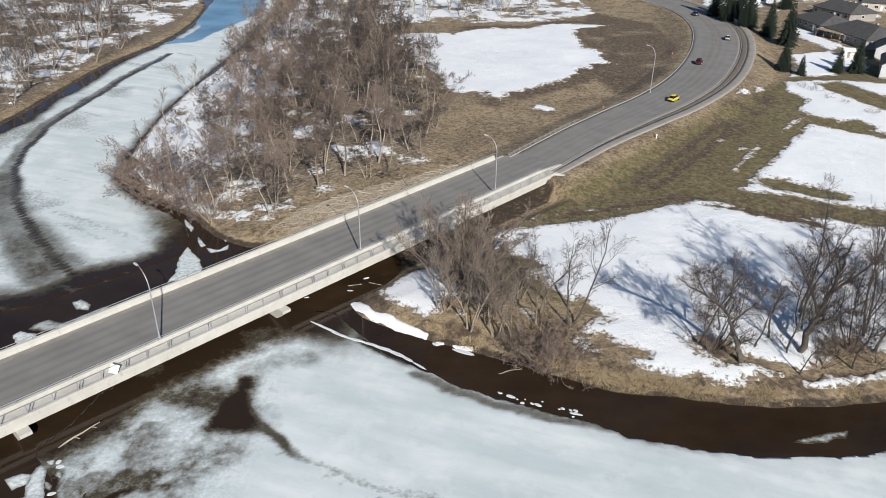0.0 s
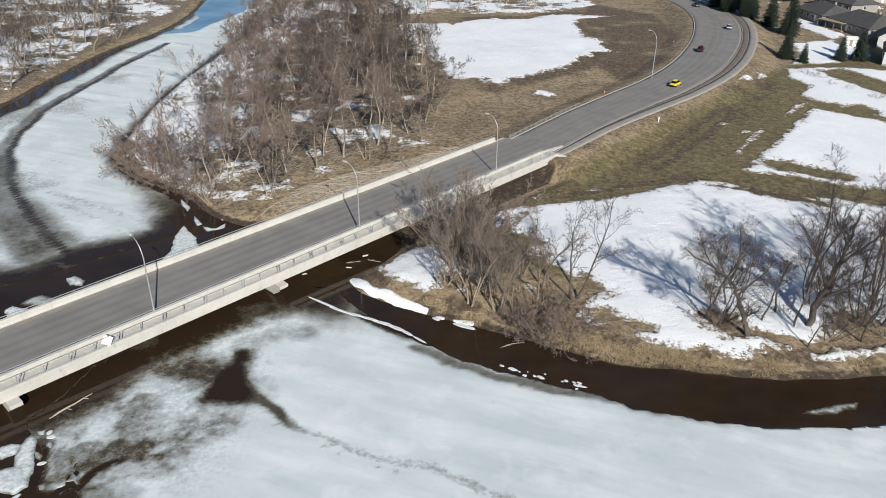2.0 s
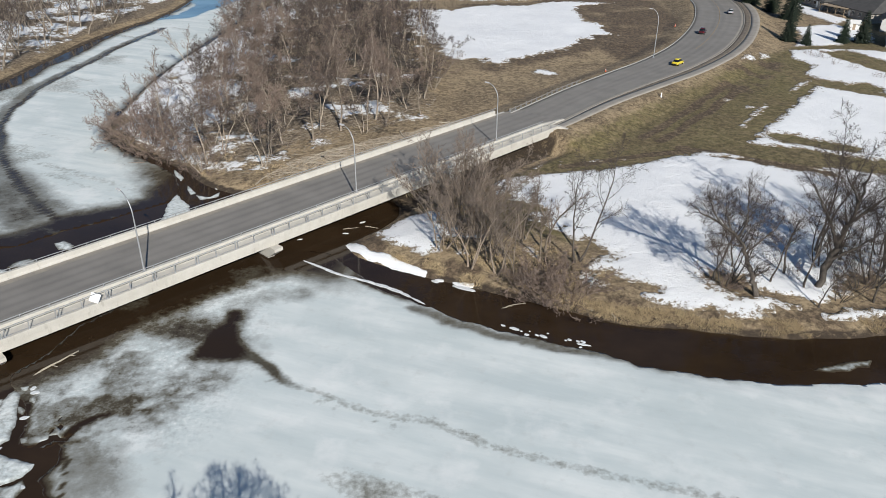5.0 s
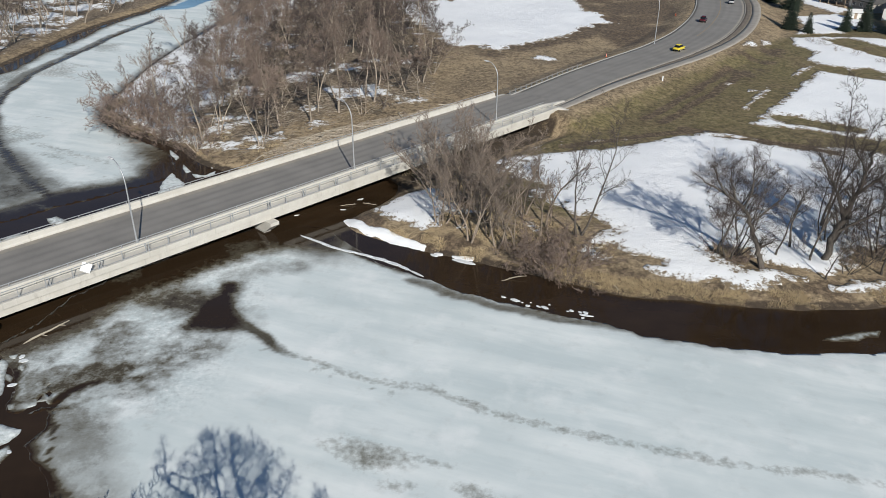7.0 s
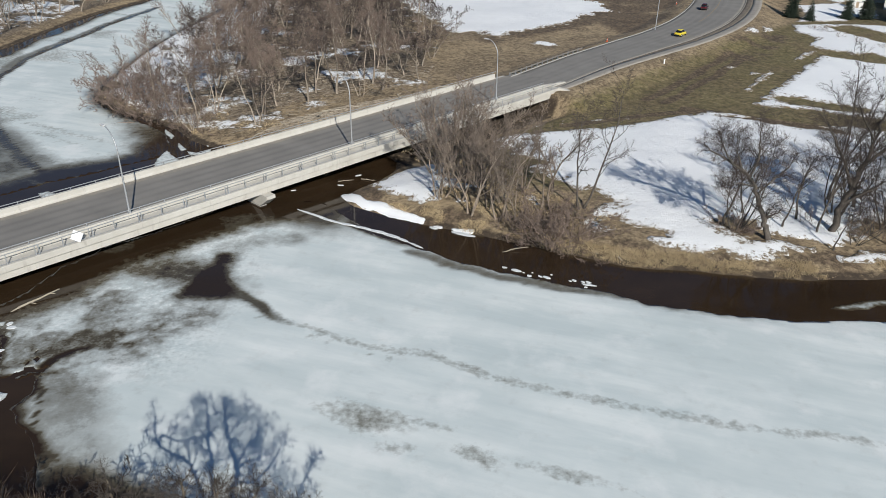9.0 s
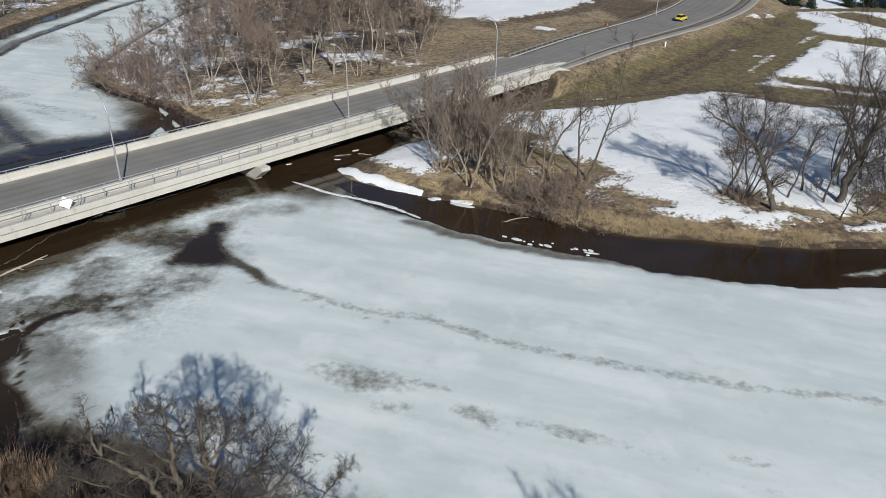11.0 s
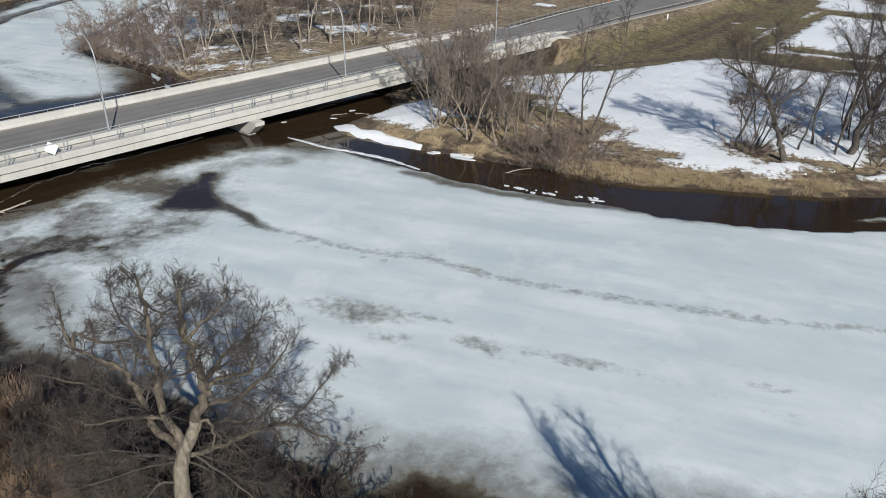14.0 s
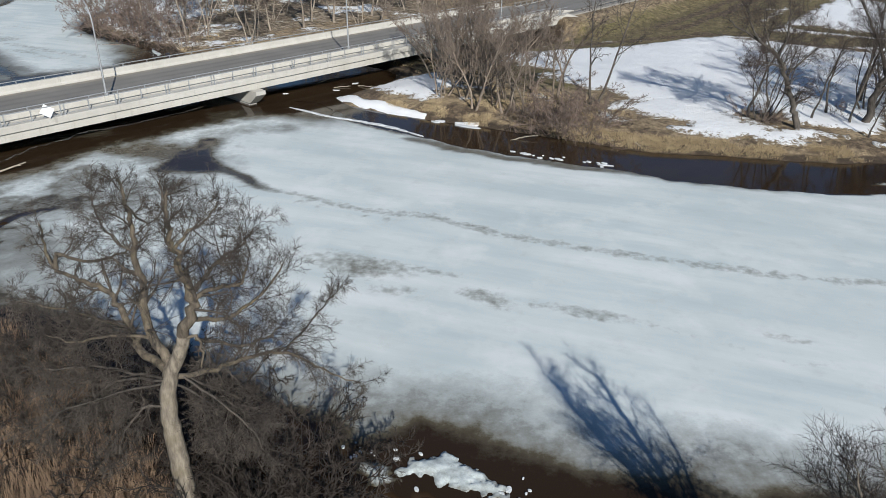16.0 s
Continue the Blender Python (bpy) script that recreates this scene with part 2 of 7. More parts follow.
# ---- plan ----
RIVER = [(260, 110), (150, 92), (90, 79), (55, 72.2), (42.4, 70.3), (35, 70.8), (28, 72.2), (21.5, 73.1), (16.3, 75.5),
         (9.5, 78.6), (4.9, 80.7), (-1, 83.3), (-5.3, 85.9), (-10.2, 88.6), (-11.7, 91.5), (-10.6, 93.4), (-6, 100), (-6, 107),
         (-14, 112), (-24, 110), (-30.6, 108.9), (-37.2, 113.1), (-42, 118.5), (-48, 123), (-56, 129), (-63.5, 138), (-65.5, 158),
         (-67, 178), (-67, 198), (-65, 230), (-65.5, 292), (-72, 341), (-100, 450)]
RIVER_WEST = [(-150, 440), (-102, 337), (-92, 289), (-92, 259), (-95, 242), (-99, 220), (-100, 187), (-101, 167), (-104, 140),
              (-102, 100), (-92, 65), (-75, 45), (-50, 40), (-28, 36.5), (-20, 33), (-13, 27), (-8, 22), (0, 19), (14, 17.5), (32, 16), (60, 22),
              (110, 36), (260, 60)]
CURVE = [(12.2, 131.5, 4.05), (18, 137.6, 4.2), (31, 154, 4.65), (44, 168.5, 5.0), (55.2, 180.5, 5.4), (67.4, 197, 5.9), (78.7, 218.5, 6.3), (87.6, 241, 6.6),
         (93.5, 263, 6.8), (95.5, 286, 7.0), (93, 306, 7.0), (86, 324, 7.0), (70, 343, 7.0), (40, 360, 7.0), (-20, 375, 7.0), (-120, 385, 7.0)]


def polyline_distance(px, py, pts, closed=False):
    """Distance to a polyline, the arc length of the nearest place on it and the side (left is plus)."""
    best = np.full(px.shape, 1e12)
    along = np.zeros(px.shape)
    side = np.zeros(px.shape)
    run = 0.0
    ends = list(pts) + ([pts[0]] if closed else [])
    for (ax, ay), (bx, by) in zip(ends[:-1], ends[1:]):
        ex, ey = bx - ax, by - ay
        ln = math.hypot(ex, ey)
        k = np.clip(((px - ax) * ex + (py - ay) * ey) / (ln * ln), 0, 1)
        dx, dy = px - ax - k * ex, py - ay - k * ey
        dd = dx * dx + dy * dy
        m = dd < best
        best = np.where(m, dd, best)
        along = np.where(m, run + k * ln, along)
        side = np.where(m, np.sign(ex * (py - ay) - ey * (px - ax)), side)
        run += ln
    return np.sqrt(best), along, side


def inside(px, py, pts):
    odd = np.zeros(px.shape, bool)
    for (ax, ay), (bx, by) in zip(pts, list(pts[1:]) + [pts[0]]):
        if ay == by:
            continue
        odd ^= ((ay > py) != (by > py)) & (px < (bx - ax) * (py - ay) / (by - ay) + ax)
    return odd


def area(px, py, pts):
    """Signed distance to an outline, plus inside."""
    d = polyline_distance(px, py, pts, True)[0]
    return np.where(inside(px, py, pts), d, -d)


def smooth_line(pts, step=3):
    """A Catmull-Rom curve through the points."""
    p = np.array(pts, float)
    q = np.vstack([2 * p[0] - p[1], p, 2 * p[-1] - p[-2]])
    out = []
    for i in range(1, len(q) - 2):
        for k in range(step):
            t = k / step
            a, b, c, d = q[i - 1], q[i], q[i + 1], q[i + 2]
            out.append(0.5 * (2 * b + (c - a) * t + (2 * a - 5 * b + 4 * c - d) * t * t + (3 * b - a - 3 * c + d) * t ** 3))
    out.append(q[-2])
    return np.array(out)


_table = np.random.RandomState(7).rand(256, 256)


def value_noise(px, py, size):
    x, y = px / size, py / size
    ix, iy = np.floor(x).astype(int), np.floor(y).astype(int)
    fx, fy = x - ix, y - iy
    fx, fy = fx * fx * (3 - 2 * fx), fy * fy * (3 - 2 * fy)
    g = lambda i, j: _table[i & 255, j & 255]
    return ((g(ix, iy) * (1 - fx) + g(ix + 1, iy) * fx) * (1 - fy) + (g(ix, iy + 1) * (1 - fx) + g(ix + 1, iy + 1) * fx) * fy) * 2 - 1


def fractal(px, py, size, octaves=4, gain=0.5):
    total, amp, out = 0.0, 1.0, 0.0
    for k in range(octaves):
        out = out + amp * value_noise(px + 37.1 * k, py - 91.7 * k, size / 2 ** k)
        total += amp
        amp *= gain
    return out / total


BANKS = [tuple(p) for p in smooth_line(RIVER)] + [tuple(p) for p in smooth_line(RIVER_WEST)]
CENTRE = smooth_line(CURVE, 6)
CENTRE_XY = [tuple(p[:2]) for p in CENTRE]
CENTRE_RUN = np.concatenate([[0], np.cumsum(np.hypot(*np.diff(CENTRE[:, :2], axis=0).T))])


def half_width(run):
    return np.interp(run, [0, 25, 90, 140, 400], [5.1, 5.2, 6.6, 7.2, 7.0])


def land(px, py):
    """Distance from the shore, plus on land."""
    return -area(px, py, BANKS) + 0.5 * fractal(px, py, 6.0, 3)


def height(px, py, detail=True):
    d = land(px, py)
    on = np.maximum(d, 0)
    rise = 1.15 * (1 - np.exp(-on / 2.2)) + 0.033 * np.maximum(on - 4, 0)
    rise = 8.5 * (1 - np.exp(-rise / 8.5)) * 1.12
    h = np.where(d > 0, rise, np.maximum(-1.6, 0.35 * d))
    h = h + np.clip(d / 6, 0, 1) * (0.35 * fractal(px, py, 22.0, 3) + (0.07 * fractal(px, py, 1.7, 3) if detail else 0))
    rd, run, side = polyline_distance(px, py, CENTRE_XY)
    zr = np.interp(run, CENTRE_RUN, CENTRE[:, 2])
    hw = half_width(run) + np.where(side < 0, np.interp(run, [0, 9, 14, 26], [3.4, 3.6, 4.2, 4.6]), 1.6)
    s_run, s_off = 0.691 * px + 0.723 * py, 0.691 * py - 0.723 * px - 82.2
    cut = 1.6 * np.maximum(109.6 - s_run, 0)
    h = np.minimum(h, 0.35 + 0.45 * np.maximum(np.maximum(s_off - 8.0, -s_off - 9.5), 0) + 1.2 * np.maximum(s_run - 107.5, 0))
    bank = zr - 0.12 - 0.3 * np.maximum(rd - hw, 0) - cut
    h = np.where(rd < hw, np.maximum(zr - 0.12 - cut, h * (cut > 0)), np.maximum(h, bank))
    near_in = np.clip((rd - hw) / 10.0, 0, 1)
    cap = zr + 0.25 + 6.0 * near_in
    return np.minimum(h, np.where(rd < hw + 10, np.maximum(cap, bank), 99.0))


# ---- mesh helpers ----
def mesh_of(name, verts, faces, material, smooth=False):
    me = bpy.data.meshes.new(name)
    me.from_pydata([tuple(v) for v in verts] if not isinstance(verts, np.ndarray) else verts.tolist(), [], faces if isinstance(faces, list) else faces.tolist())
    me.materials.append(material)
    if smooth:
        me.polygons.foreach_set("use_smooth", [True] * len(me.polygons))
    me.update()
    return me


def floats(me, name, values):
    a = me.attributes.new(name, "FLOAT", "POINT")
    a.data.foreach_set("value", np.ascontiguousarray(values, dtype=np.float32))


def part(name, bm, material, parent, label="", smooth=False, at=None):
    """One mesh object from a bmesh or a mesh, under a thing or a part."""
    if isinstance(bm, bmesh.types.BMesh):
        me = bpy.data.meshes.new(name)
        bm.to_mesh(me)
        bm.free()
        me.materials.append(material)
        if smooth:
            me.polygons.foreach_set("use_smooth", [True] * len(me.polygons))
    else:
        me = bm
    ob = new(name, me)
    if parent is not None:
        ob.parent = parent
    if at is not None:
        ob.matrix_basis = at
    if label:
        ob["label"] = label
    return ob


def thing(name, m, label, category, group="", kind=""):
    ob = new(name)
    ob.empty_display_size = 0.2
    ob.matrix_basis = m
    return tagged(ob, label, category, group, kind)


def box(bm, x0, x1, y0, y1, z0, z1, bevel=0.0):
    made = bmesh.ops.create_cube(bm, size=1.0)["verts"]
    for v in made:
        v.co = Vector((x0 + (v.co.x + 0.5) * (x1 - x0), y0 + (v.co.y + 0.5) * (y1 - y0), z0 + (v.co.z + 0.5) * (z1 - z0)))
    if bevel:
        edges = list({e for v in made for e in v.link_edges})
        bmesh.ops.bevel(bm, geom=edges, offset=bevel, segments=1, affect="EDGES")
    return bm


def boxes(*sizes, bevel=0.0):
    bm = bmesh.new()
    for s in sizes:
        box(bm, *s, bevel=bevel)
    return bm


def profile(pts, x0, x1, steps=1):
    """A closed outline in y, z drawn out along x."""
    n = len(pts)
    verts = [(x0 + (x1 - x0) * k / steps, y, z) for k in range(steps + 1) for y, z in pts]
    faces = [[k * n + i, k * n + (i + 1) % n, (k + 1) * n + (i + 1) % n, (k + 1) * n + i][::-1] for k in range(steps) for i in range(n)]
    faces += [list(range(n)), [steps * n + i for i in range(n)][::-1]]
    bm = bmesh.new()
    vs = [bm.verts.new(v) for v in verts]
    for f in faces:
        bm.faces.new([vs[i] for i in f])
    bmesh.ops.recalc_face_normals(bm, faces=bm.faces)
    return bm


def spike(a, b, r, verts, faces):
    """One straight thin twig."""
    d = (b - a).normalized()
    side = d.orthogonal().normalized() * r
    other = d.cross(side)
    k = len(verts)
    verts += [a + side, a - side * 0.5 + other * 0.87, a - side * 0.5 - other * 0.87, b]
    faces += [[k, k + 1, k + 3], [k + 1, k + 2, k + 3], [k + 2, k, k + 3]]


def tube_data(pts, radii, sides, verts, faces, tip=True):
    """Adds a tapered tube along the points; the last ring closes to a tip."""
    prev = None
    start = None
    n = len(pts)
    for i in range(n):
        p = pts[i]
        d = (pts[min(i + 1, n - 1)] - pts[max(i - 1, 0)]).normalized()
        if prev is None:
            a = Vector((0.3, 1, 0.2)) if abs(d.z) > 0.8 else Vector((0, 0, 1))
            side = d.cross(a).normalized()
        else:
            side = (prev - d * prev.dot(d)).normalized()
        prev = side
        other = d.cross(side)
        if tip and i == n - 1:
            k = len(verts)
            verts.append(p)
            for j in range(sides):
                faces.append([start + j, start + (j + 1) % sides, k])
            return
        k = len(verts)
        for j in range(sides):
            t = 2 * math.pi * j / sides
            verts.append(p + (side * math.cos(t) + other * math.sin(t)) * radii[i])
        if start is not None:
            for j in range(sides):
                faces.append([start + j, start + (j + 1) % sides, k + (j + 1) % sides, k + j])
        start = k
    faces.append([start + j for j in range(sides)])


def tube_mesh(name, paths, material, sides=6):
    verts, faces = [], []
    for pts, radii in paths:
        tube_data([Vector(p) for p in pts], radii, sides, verts, faces, False)
    return mesh_of(name, verts, faces, material, True)


def span(lo, hi, step, reach=0.0, grow=1.35):
    """Even steps from lo to hi, and ever wider ones out to the reach."""
    mid = list(np.arange(lo, hi + step * 0.5, step))
    if reach:
        d = step
        while mid[-1] < reach:
            d *= grow
            mid.append(mid[-1] + d)
        d = step
        while mid[0] > -reach:
            d *= grow
            mid.insert(0, mid[0] - d)
    return np.array(mid)


def cut_sheet(f, X, Y, Z, drop):
    """The part of a grid where f is above zero, cut along the zero line, with an edge that hangs down by drop."""
    ny, nx = f.shape
    pos = f > 0
    ids = np.full(f.shape, -1)
    full = pos[:-1, :-1] & pos[1:, :-1] & pos[:-1, 1:] & pos[1:, 1:]
    any_ = pos[:-1, :-1] | pos[1:, :-1] | pos[:-1, 1:] | pos[1:, 1:]
    used = np.zeros(f.shape, bool)
    for a, b in ((slice(0, -1), slice(0, -1)), (slice(1, None), slice(0, -1)), (slice(0, -1), slice(1, None)), (slice(1, None), slice(1, None))):
        used[a, b] |= any_
    used &= pos
    ids[used] = np.arange(used.sum())
    verts = [tuple(v) for v in np.stack([X[used], Y[used], Z[used]], -1)]
    source = [(i, i, 0.0) for i in np.flatnonzero(used.ravel())]
    j, i = np.nonzero(full)
    faces = np.stack([ids[j, i], ids[j, i + 1], ids[j + 1, i + 1], ids[j + 1, i]], -1).tolist()
    crossing = {}

    def cut(a, b):
        key = (a, b) if a < b else (b, a)
        if key not in crossing:
            fa, fb = f[key[0]], f[key[1]]
            t = min(max(fa / (fa - fb), 0.02), 0.98)
            pa = np.array([X[key[0]], Y[key[0]], Z[key[0]]])
            pb = np.array([X[key[1]], Y[key[1]], Z[key[1]]])
            crossing[key] = len(verts)
            verts.append(tuple(pa + t * (pb - pa)))
            source.append((key[0][0] * nx + key[0][1], key[1][0] * nx + key[1][1], t))
        return crossing[key]

    rim = []
    for j, i in zip(*np.nonzero(any_ & ~full)):
        ring = [(j, i), (j, i + 1), (j + 1, i + 1), (j + 1, i)]
        out, marks = [], []
        for k in range(4):
            a, b = ring[k], ring[(k + 1) % 4]
            if pos[a]:
                out.append(int(ids[a]))
                marks.append(0)
            if pos[a] != pos[b]:
                out.append(cut(a, b))
                marks.append(1 if pos[a] else 2)
        if len(out) >= 3:
            faces.append(out)
            for k in range(len(out)):
                if marks[k] == 1 and marks[(k + 1) % len(out)] == 2:
                    rim.append((out[k], out[(k + 1) % len(out)]))
    low = {}
    for a, b in rim:
        for v in (a, b):
            if v not in low:
                low[v] = len(verts)
                x, y, z = verts[v]
                verts.append((x, y, z - drop))
                source.append(source[v])
        faces.append([a, low[a], low[b], b])
    return verts, faces, source


def picked(values, source):
    v = values.ravel()
    a = np.array([s[0] for s in source])
    b = np.array([s[1] for s in source])
    t = np.array([s[2] for s in source])
    return v[a] * (1 - t) + v[b] * t


def step01(v, lo, hi):
    t = np.clip((v - lo) / (hi - lo), 0, 1)
    return t * t * (3 - 2 * t)


# ---- ground, one sheet to the horizon ----
GRID = []


def build_ground():
    xs, ys = span(-112, 136, 0.8, 2600), span(12, 300, 0.8, 2600)
    X, Y = np.meshgrid(xs, ys)
    Z = height(X, Y)
    ny, nx = X.shape
    k = np.arange(ny * nx).reshape(ny, nx)
    faces = np.stack([k[:-1, :-1], k[:-1, 1:], k[1:, 1:], k[1:, :-1]], -1).reshape(-1, 4)
    me = mesh_of("ground", np.stack([X, Y, Z], -1).reshape(-1, 3), faces, GROUND, True)
    d = land(X, Y)
    rd, run, side = polyline_distance(X, Y, CENTRE_XY)
    lawn = step01(X * 0.74 - Y * 0.67, -74, -62) * step01(d, 8, 22) * np.where(side < 0, 1.0, 0.0) * (Y > 88)
    woods = np.maximum(step01(area(X, Y, WOODS), 0, 9), (X < -92) * 1.0) * step01(d, 1, 6)
    floats(me, "lawn", lawn.ravel())
    floats(me, "litter", (woods * 0.85).ravel())
    margin = np.abs(area(X, Y, FIELD_SNOW) + 1.5)
    soaked = np.maximum(0.75 * (1 - step01(margin, 2.0, 7.0)) * step01(fractal(X, Y, 16.0, 3), -0.35, 0.25), 0.9 * step01(area(X, Y, DARK_FIELD), -8, 4) * step01(fractal(X + 40, Y, 18.0, 3), -0.75, -0.05))
    soaked = np.maximum(soaked, 0.7 * step01(area(X, Y, [(64, 174), (72, 184), (82, 192), (88, 190), (80, 176), (70, 160), (64, 156)]), -4, 3) * step01(fractal(X, Y, 7.0, 3), -0.4, 0.2))
    strip = polyline_distance(X, Y, [(44, 127), (58, 119.8), (70, 116), (100, 113)])[0]
    soaked = np.maximum(soaked, 0.9 * (1 - step01(strip, 0.8, 2.6)))
    for ruts in RUTS:
        soaked = np.maximum(soaked, 0.85 * (1 - step01(polyline_distance(X + 0.8 * fractal(X, Y, 5.0, 2), Y, ruts)[0], 0.5, 1.7)))
    # near bank ground darkened throughout
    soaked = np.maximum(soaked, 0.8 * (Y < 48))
    # blotches along the bank paint in the shaded gaps between grass clumps
    soaked = np.maximum(soaked, 0.7 * (Y < 106) * (1 - step01(d, 3, 7)) * step01(fractal(X, Y, 4.0, 3), -0.3, 0.2))
    floats(me, "soaked", soaked.ravel())
    mud = (1 - step01(d, 0.2, 1.6)) * np.where((X < 0.5) & (Y > 80) & (Y < 104), 0.3, 1.0)
    # shade beneath the bridge deck, painted into the ground colour
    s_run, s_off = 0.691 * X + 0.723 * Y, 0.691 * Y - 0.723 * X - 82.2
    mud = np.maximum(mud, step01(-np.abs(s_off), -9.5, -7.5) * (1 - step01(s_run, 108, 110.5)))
    # the same dark brown over the near bank below the brush
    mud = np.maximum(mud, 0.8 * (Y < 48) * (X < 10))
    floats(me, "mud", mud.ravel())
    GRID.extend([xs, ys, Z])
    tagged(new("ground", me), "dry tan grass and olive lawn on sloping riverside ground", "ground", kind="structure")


WOODS = [(-31, 113), (-40, 119), (-50, 126), (-61, 137.5), (-63.5, 158), (-64, 200), (-62, 240), (-60, 300), (-30, 300), (-16, 262), (-10, 236), (-4, 214), (-1, 194), (2, 176), (4, 158),
         (0, 146), (-12, 136), (-22, 126)]
RUTS = [[(21, 119), (28, 121), (37, 124), (46, 126)], [(38, 133), (53, 151), (66, 169)], [(41, 131), (56, 149), (69, 167)]]
DARK_FIELD = [(48, 190), (60, 205), (74, 240), (76, 280), (58, 300), (50, 260), (52, 230), (44, 205)]
FIELD_SNOW = [(-17, 262), (-3.7, 267), (4, 264), (10, 271), (32, 272), (41, 280), (62, 278), (47, 268), (46, 241), (50, 239), (51, 219), (45, 220), (41, 214), (36, 204),
              (27.5, 197), (18, 190.5), (14.6, 183.5), (11.4, 190.5), (6, 191), (2, 193.5), (-1, 207), (-7, 227), (-13, 247)]
build_ground()


# ---- water and ice ----
def build_water():
    xs, ys = span(-200, 260, 20), span(-20, 520, 20)
    X, Y = np.meshgrid(xs, ys)
    ny, nx = X.shape
    k = np.arange(ny * nx).reshape(ny, nx)
    faces = np.stack([k[:-1, :-1], k[:-1, 1:], k[1:, 1:], k[1:, :-1]], -1).reshape(-1, 4)
    me = mesh_of("water", np.stack([X, Y, 0 * X], -1).reshape(-1, 3), faces, WATER)
    tagged(new("water", me), "still dark brown river meltwater between ice and banks", "river", kind="structure")


NEAR_ICE = [(260, 84), (130, 70), (70, 62.5), (50, 62.6), (45, 62.4), (39, 61.7), (33, 62.4), (27, 63.4), (21, 64.6), (17.6, 66.8), (15.8, 68.2), (11, 69.8), (7.3, 71.2),
            (2.8, 73.4), (-0.9, 75.9), (-3.3, 78.2), (-8, 81.2), (-12.7, 83.3), (-16, 85.4), (-20, 86), (-24, 83.5), (-29, 77), (-33, 73.6), (-35, 69.5), (-36.2, 65), (-38.2, 60.8), (-38, 57),
            (-37.3, 54.3), (-36.4, 51.8), (-33.2, 51.2), (-32.4, 49.2), (-33.3, 47.6), (-31, 45), (-27, 42), (-22, 37.2), (-16, 34), (-11, 32), (-6.5, 30), (-4, 28.4), (2, 27.7), (4.6, 26.6), (9, 25), (16, 23.6), (32, 22.5), (60, 28), (110, 43), (260, 68)]
UP_ICE = [(-62.2, 92.2), (-57.8, 93.1), (-54.4, 98.2), (-50.4, 100.9), (-44, 107.7), (-46, 114), (-54, 126), (-62.5, 136.5), (-65.2, 146), (-66, 158), (-67, 178),
          (-67, 198), (-65.5, 250), (-67, 330), (-97, 440), (-140, 440), (-99, 340), (-91, 285), (-91, 260), (-96.5, 224), (-96, 202), (-97.5, 186), (-96.5, 172), (-98.4, 160),
          (-101, 140), (-99, 102), (-88, 68), (-70, 72), (-66, 84)]
POOL = [(-93, 251), (-91.8, 259.5), (-88, 262), (-88, 282), (-92, 290), (-98, 338), (-76, 341), (-71, 314), (-76, 287), (-82, 256)]
HOLE = [(-25.0, 64.6), (-24.6, 68.0), (-25.0, 70.4), (-23.2, 72.0), (-23.2, 74.4), (-21.7, 74.6), (-21.7, 71.3), (-21.0, 67.7), (-19.6, 65.3), (-21.7, 64.5)]
TRACK_A = [(-20.0, 65.6), (-18.4, 64.4), (-16.4, 63.2), (-14.4, 61.4), (-12.3, 60.2), (-7.3, 57.1), (-3.1, 55.6), (-0.3, 55.1), (5.4, 52.5), (10.1, 50.5), (17.1, 47.8), (28.5, 45.0), (50, 42)]
TRACK_B = [(-8.1, 48.0), (-4.3, 46.3), (0.0, 45.6), (3.8, 44.3), (5.6, 42.3), (10.6, 40.0), (16.5, 37.6), (20.7, 35.6), (28, 34)]
SMUDGES = [(-4.8, 46.7, 3.4, 1.3, 0.8), (-2.2, 42.9, 1.6, 0.9, 0.4), (3.4, 42.3, 1.8, 0.9, 0.62), (10.4, 40.2, 2.6, 0.7, 0.55), (21.7, 38.0, 1.6, 0.4, 0.4), (0.2, 45.6, 2.0, 0.5, 0.4), (7.2, 41.4, 1.4, 0.4, 0.35)]
CHANNEL = [(-37.1, 69.9), (-32.5, 72.3), (-28.6, 71.5), (-24.6, 69.6)]
SHORE_MELT = [(-46, 117), (-56, 132), (-60, 142), (-62.8, 152), (-64.6, 164), (-66, 176), (-67, 190)]
LEAD = [(-85.4, 239.5), (-88.8, 214.8), (-90.1, 194.3), (-91, 170.5), (-89.1, 153.2), (-85.5, 140.2), (-80.9, 129.1), (-75.8, 122), (-68.8, 112), (-61.8, 104), (-55, 97)]
MELT = [(-36.2, 51.6), (-33.6, 52.0), (-32.2, 54.2), (-30.5, 55.6), (-27.3, 56.6), (-24.9, 60.0), (-22.8, 61.6)]
GREY_PLATE = [(-33.5, 51), (-31.0, 52.0), (-27.6, 51.4), (-24.6, 47), (-22, 40), (-20, 37), (-24, 37), (-28, 41), (-31.5, 46)]


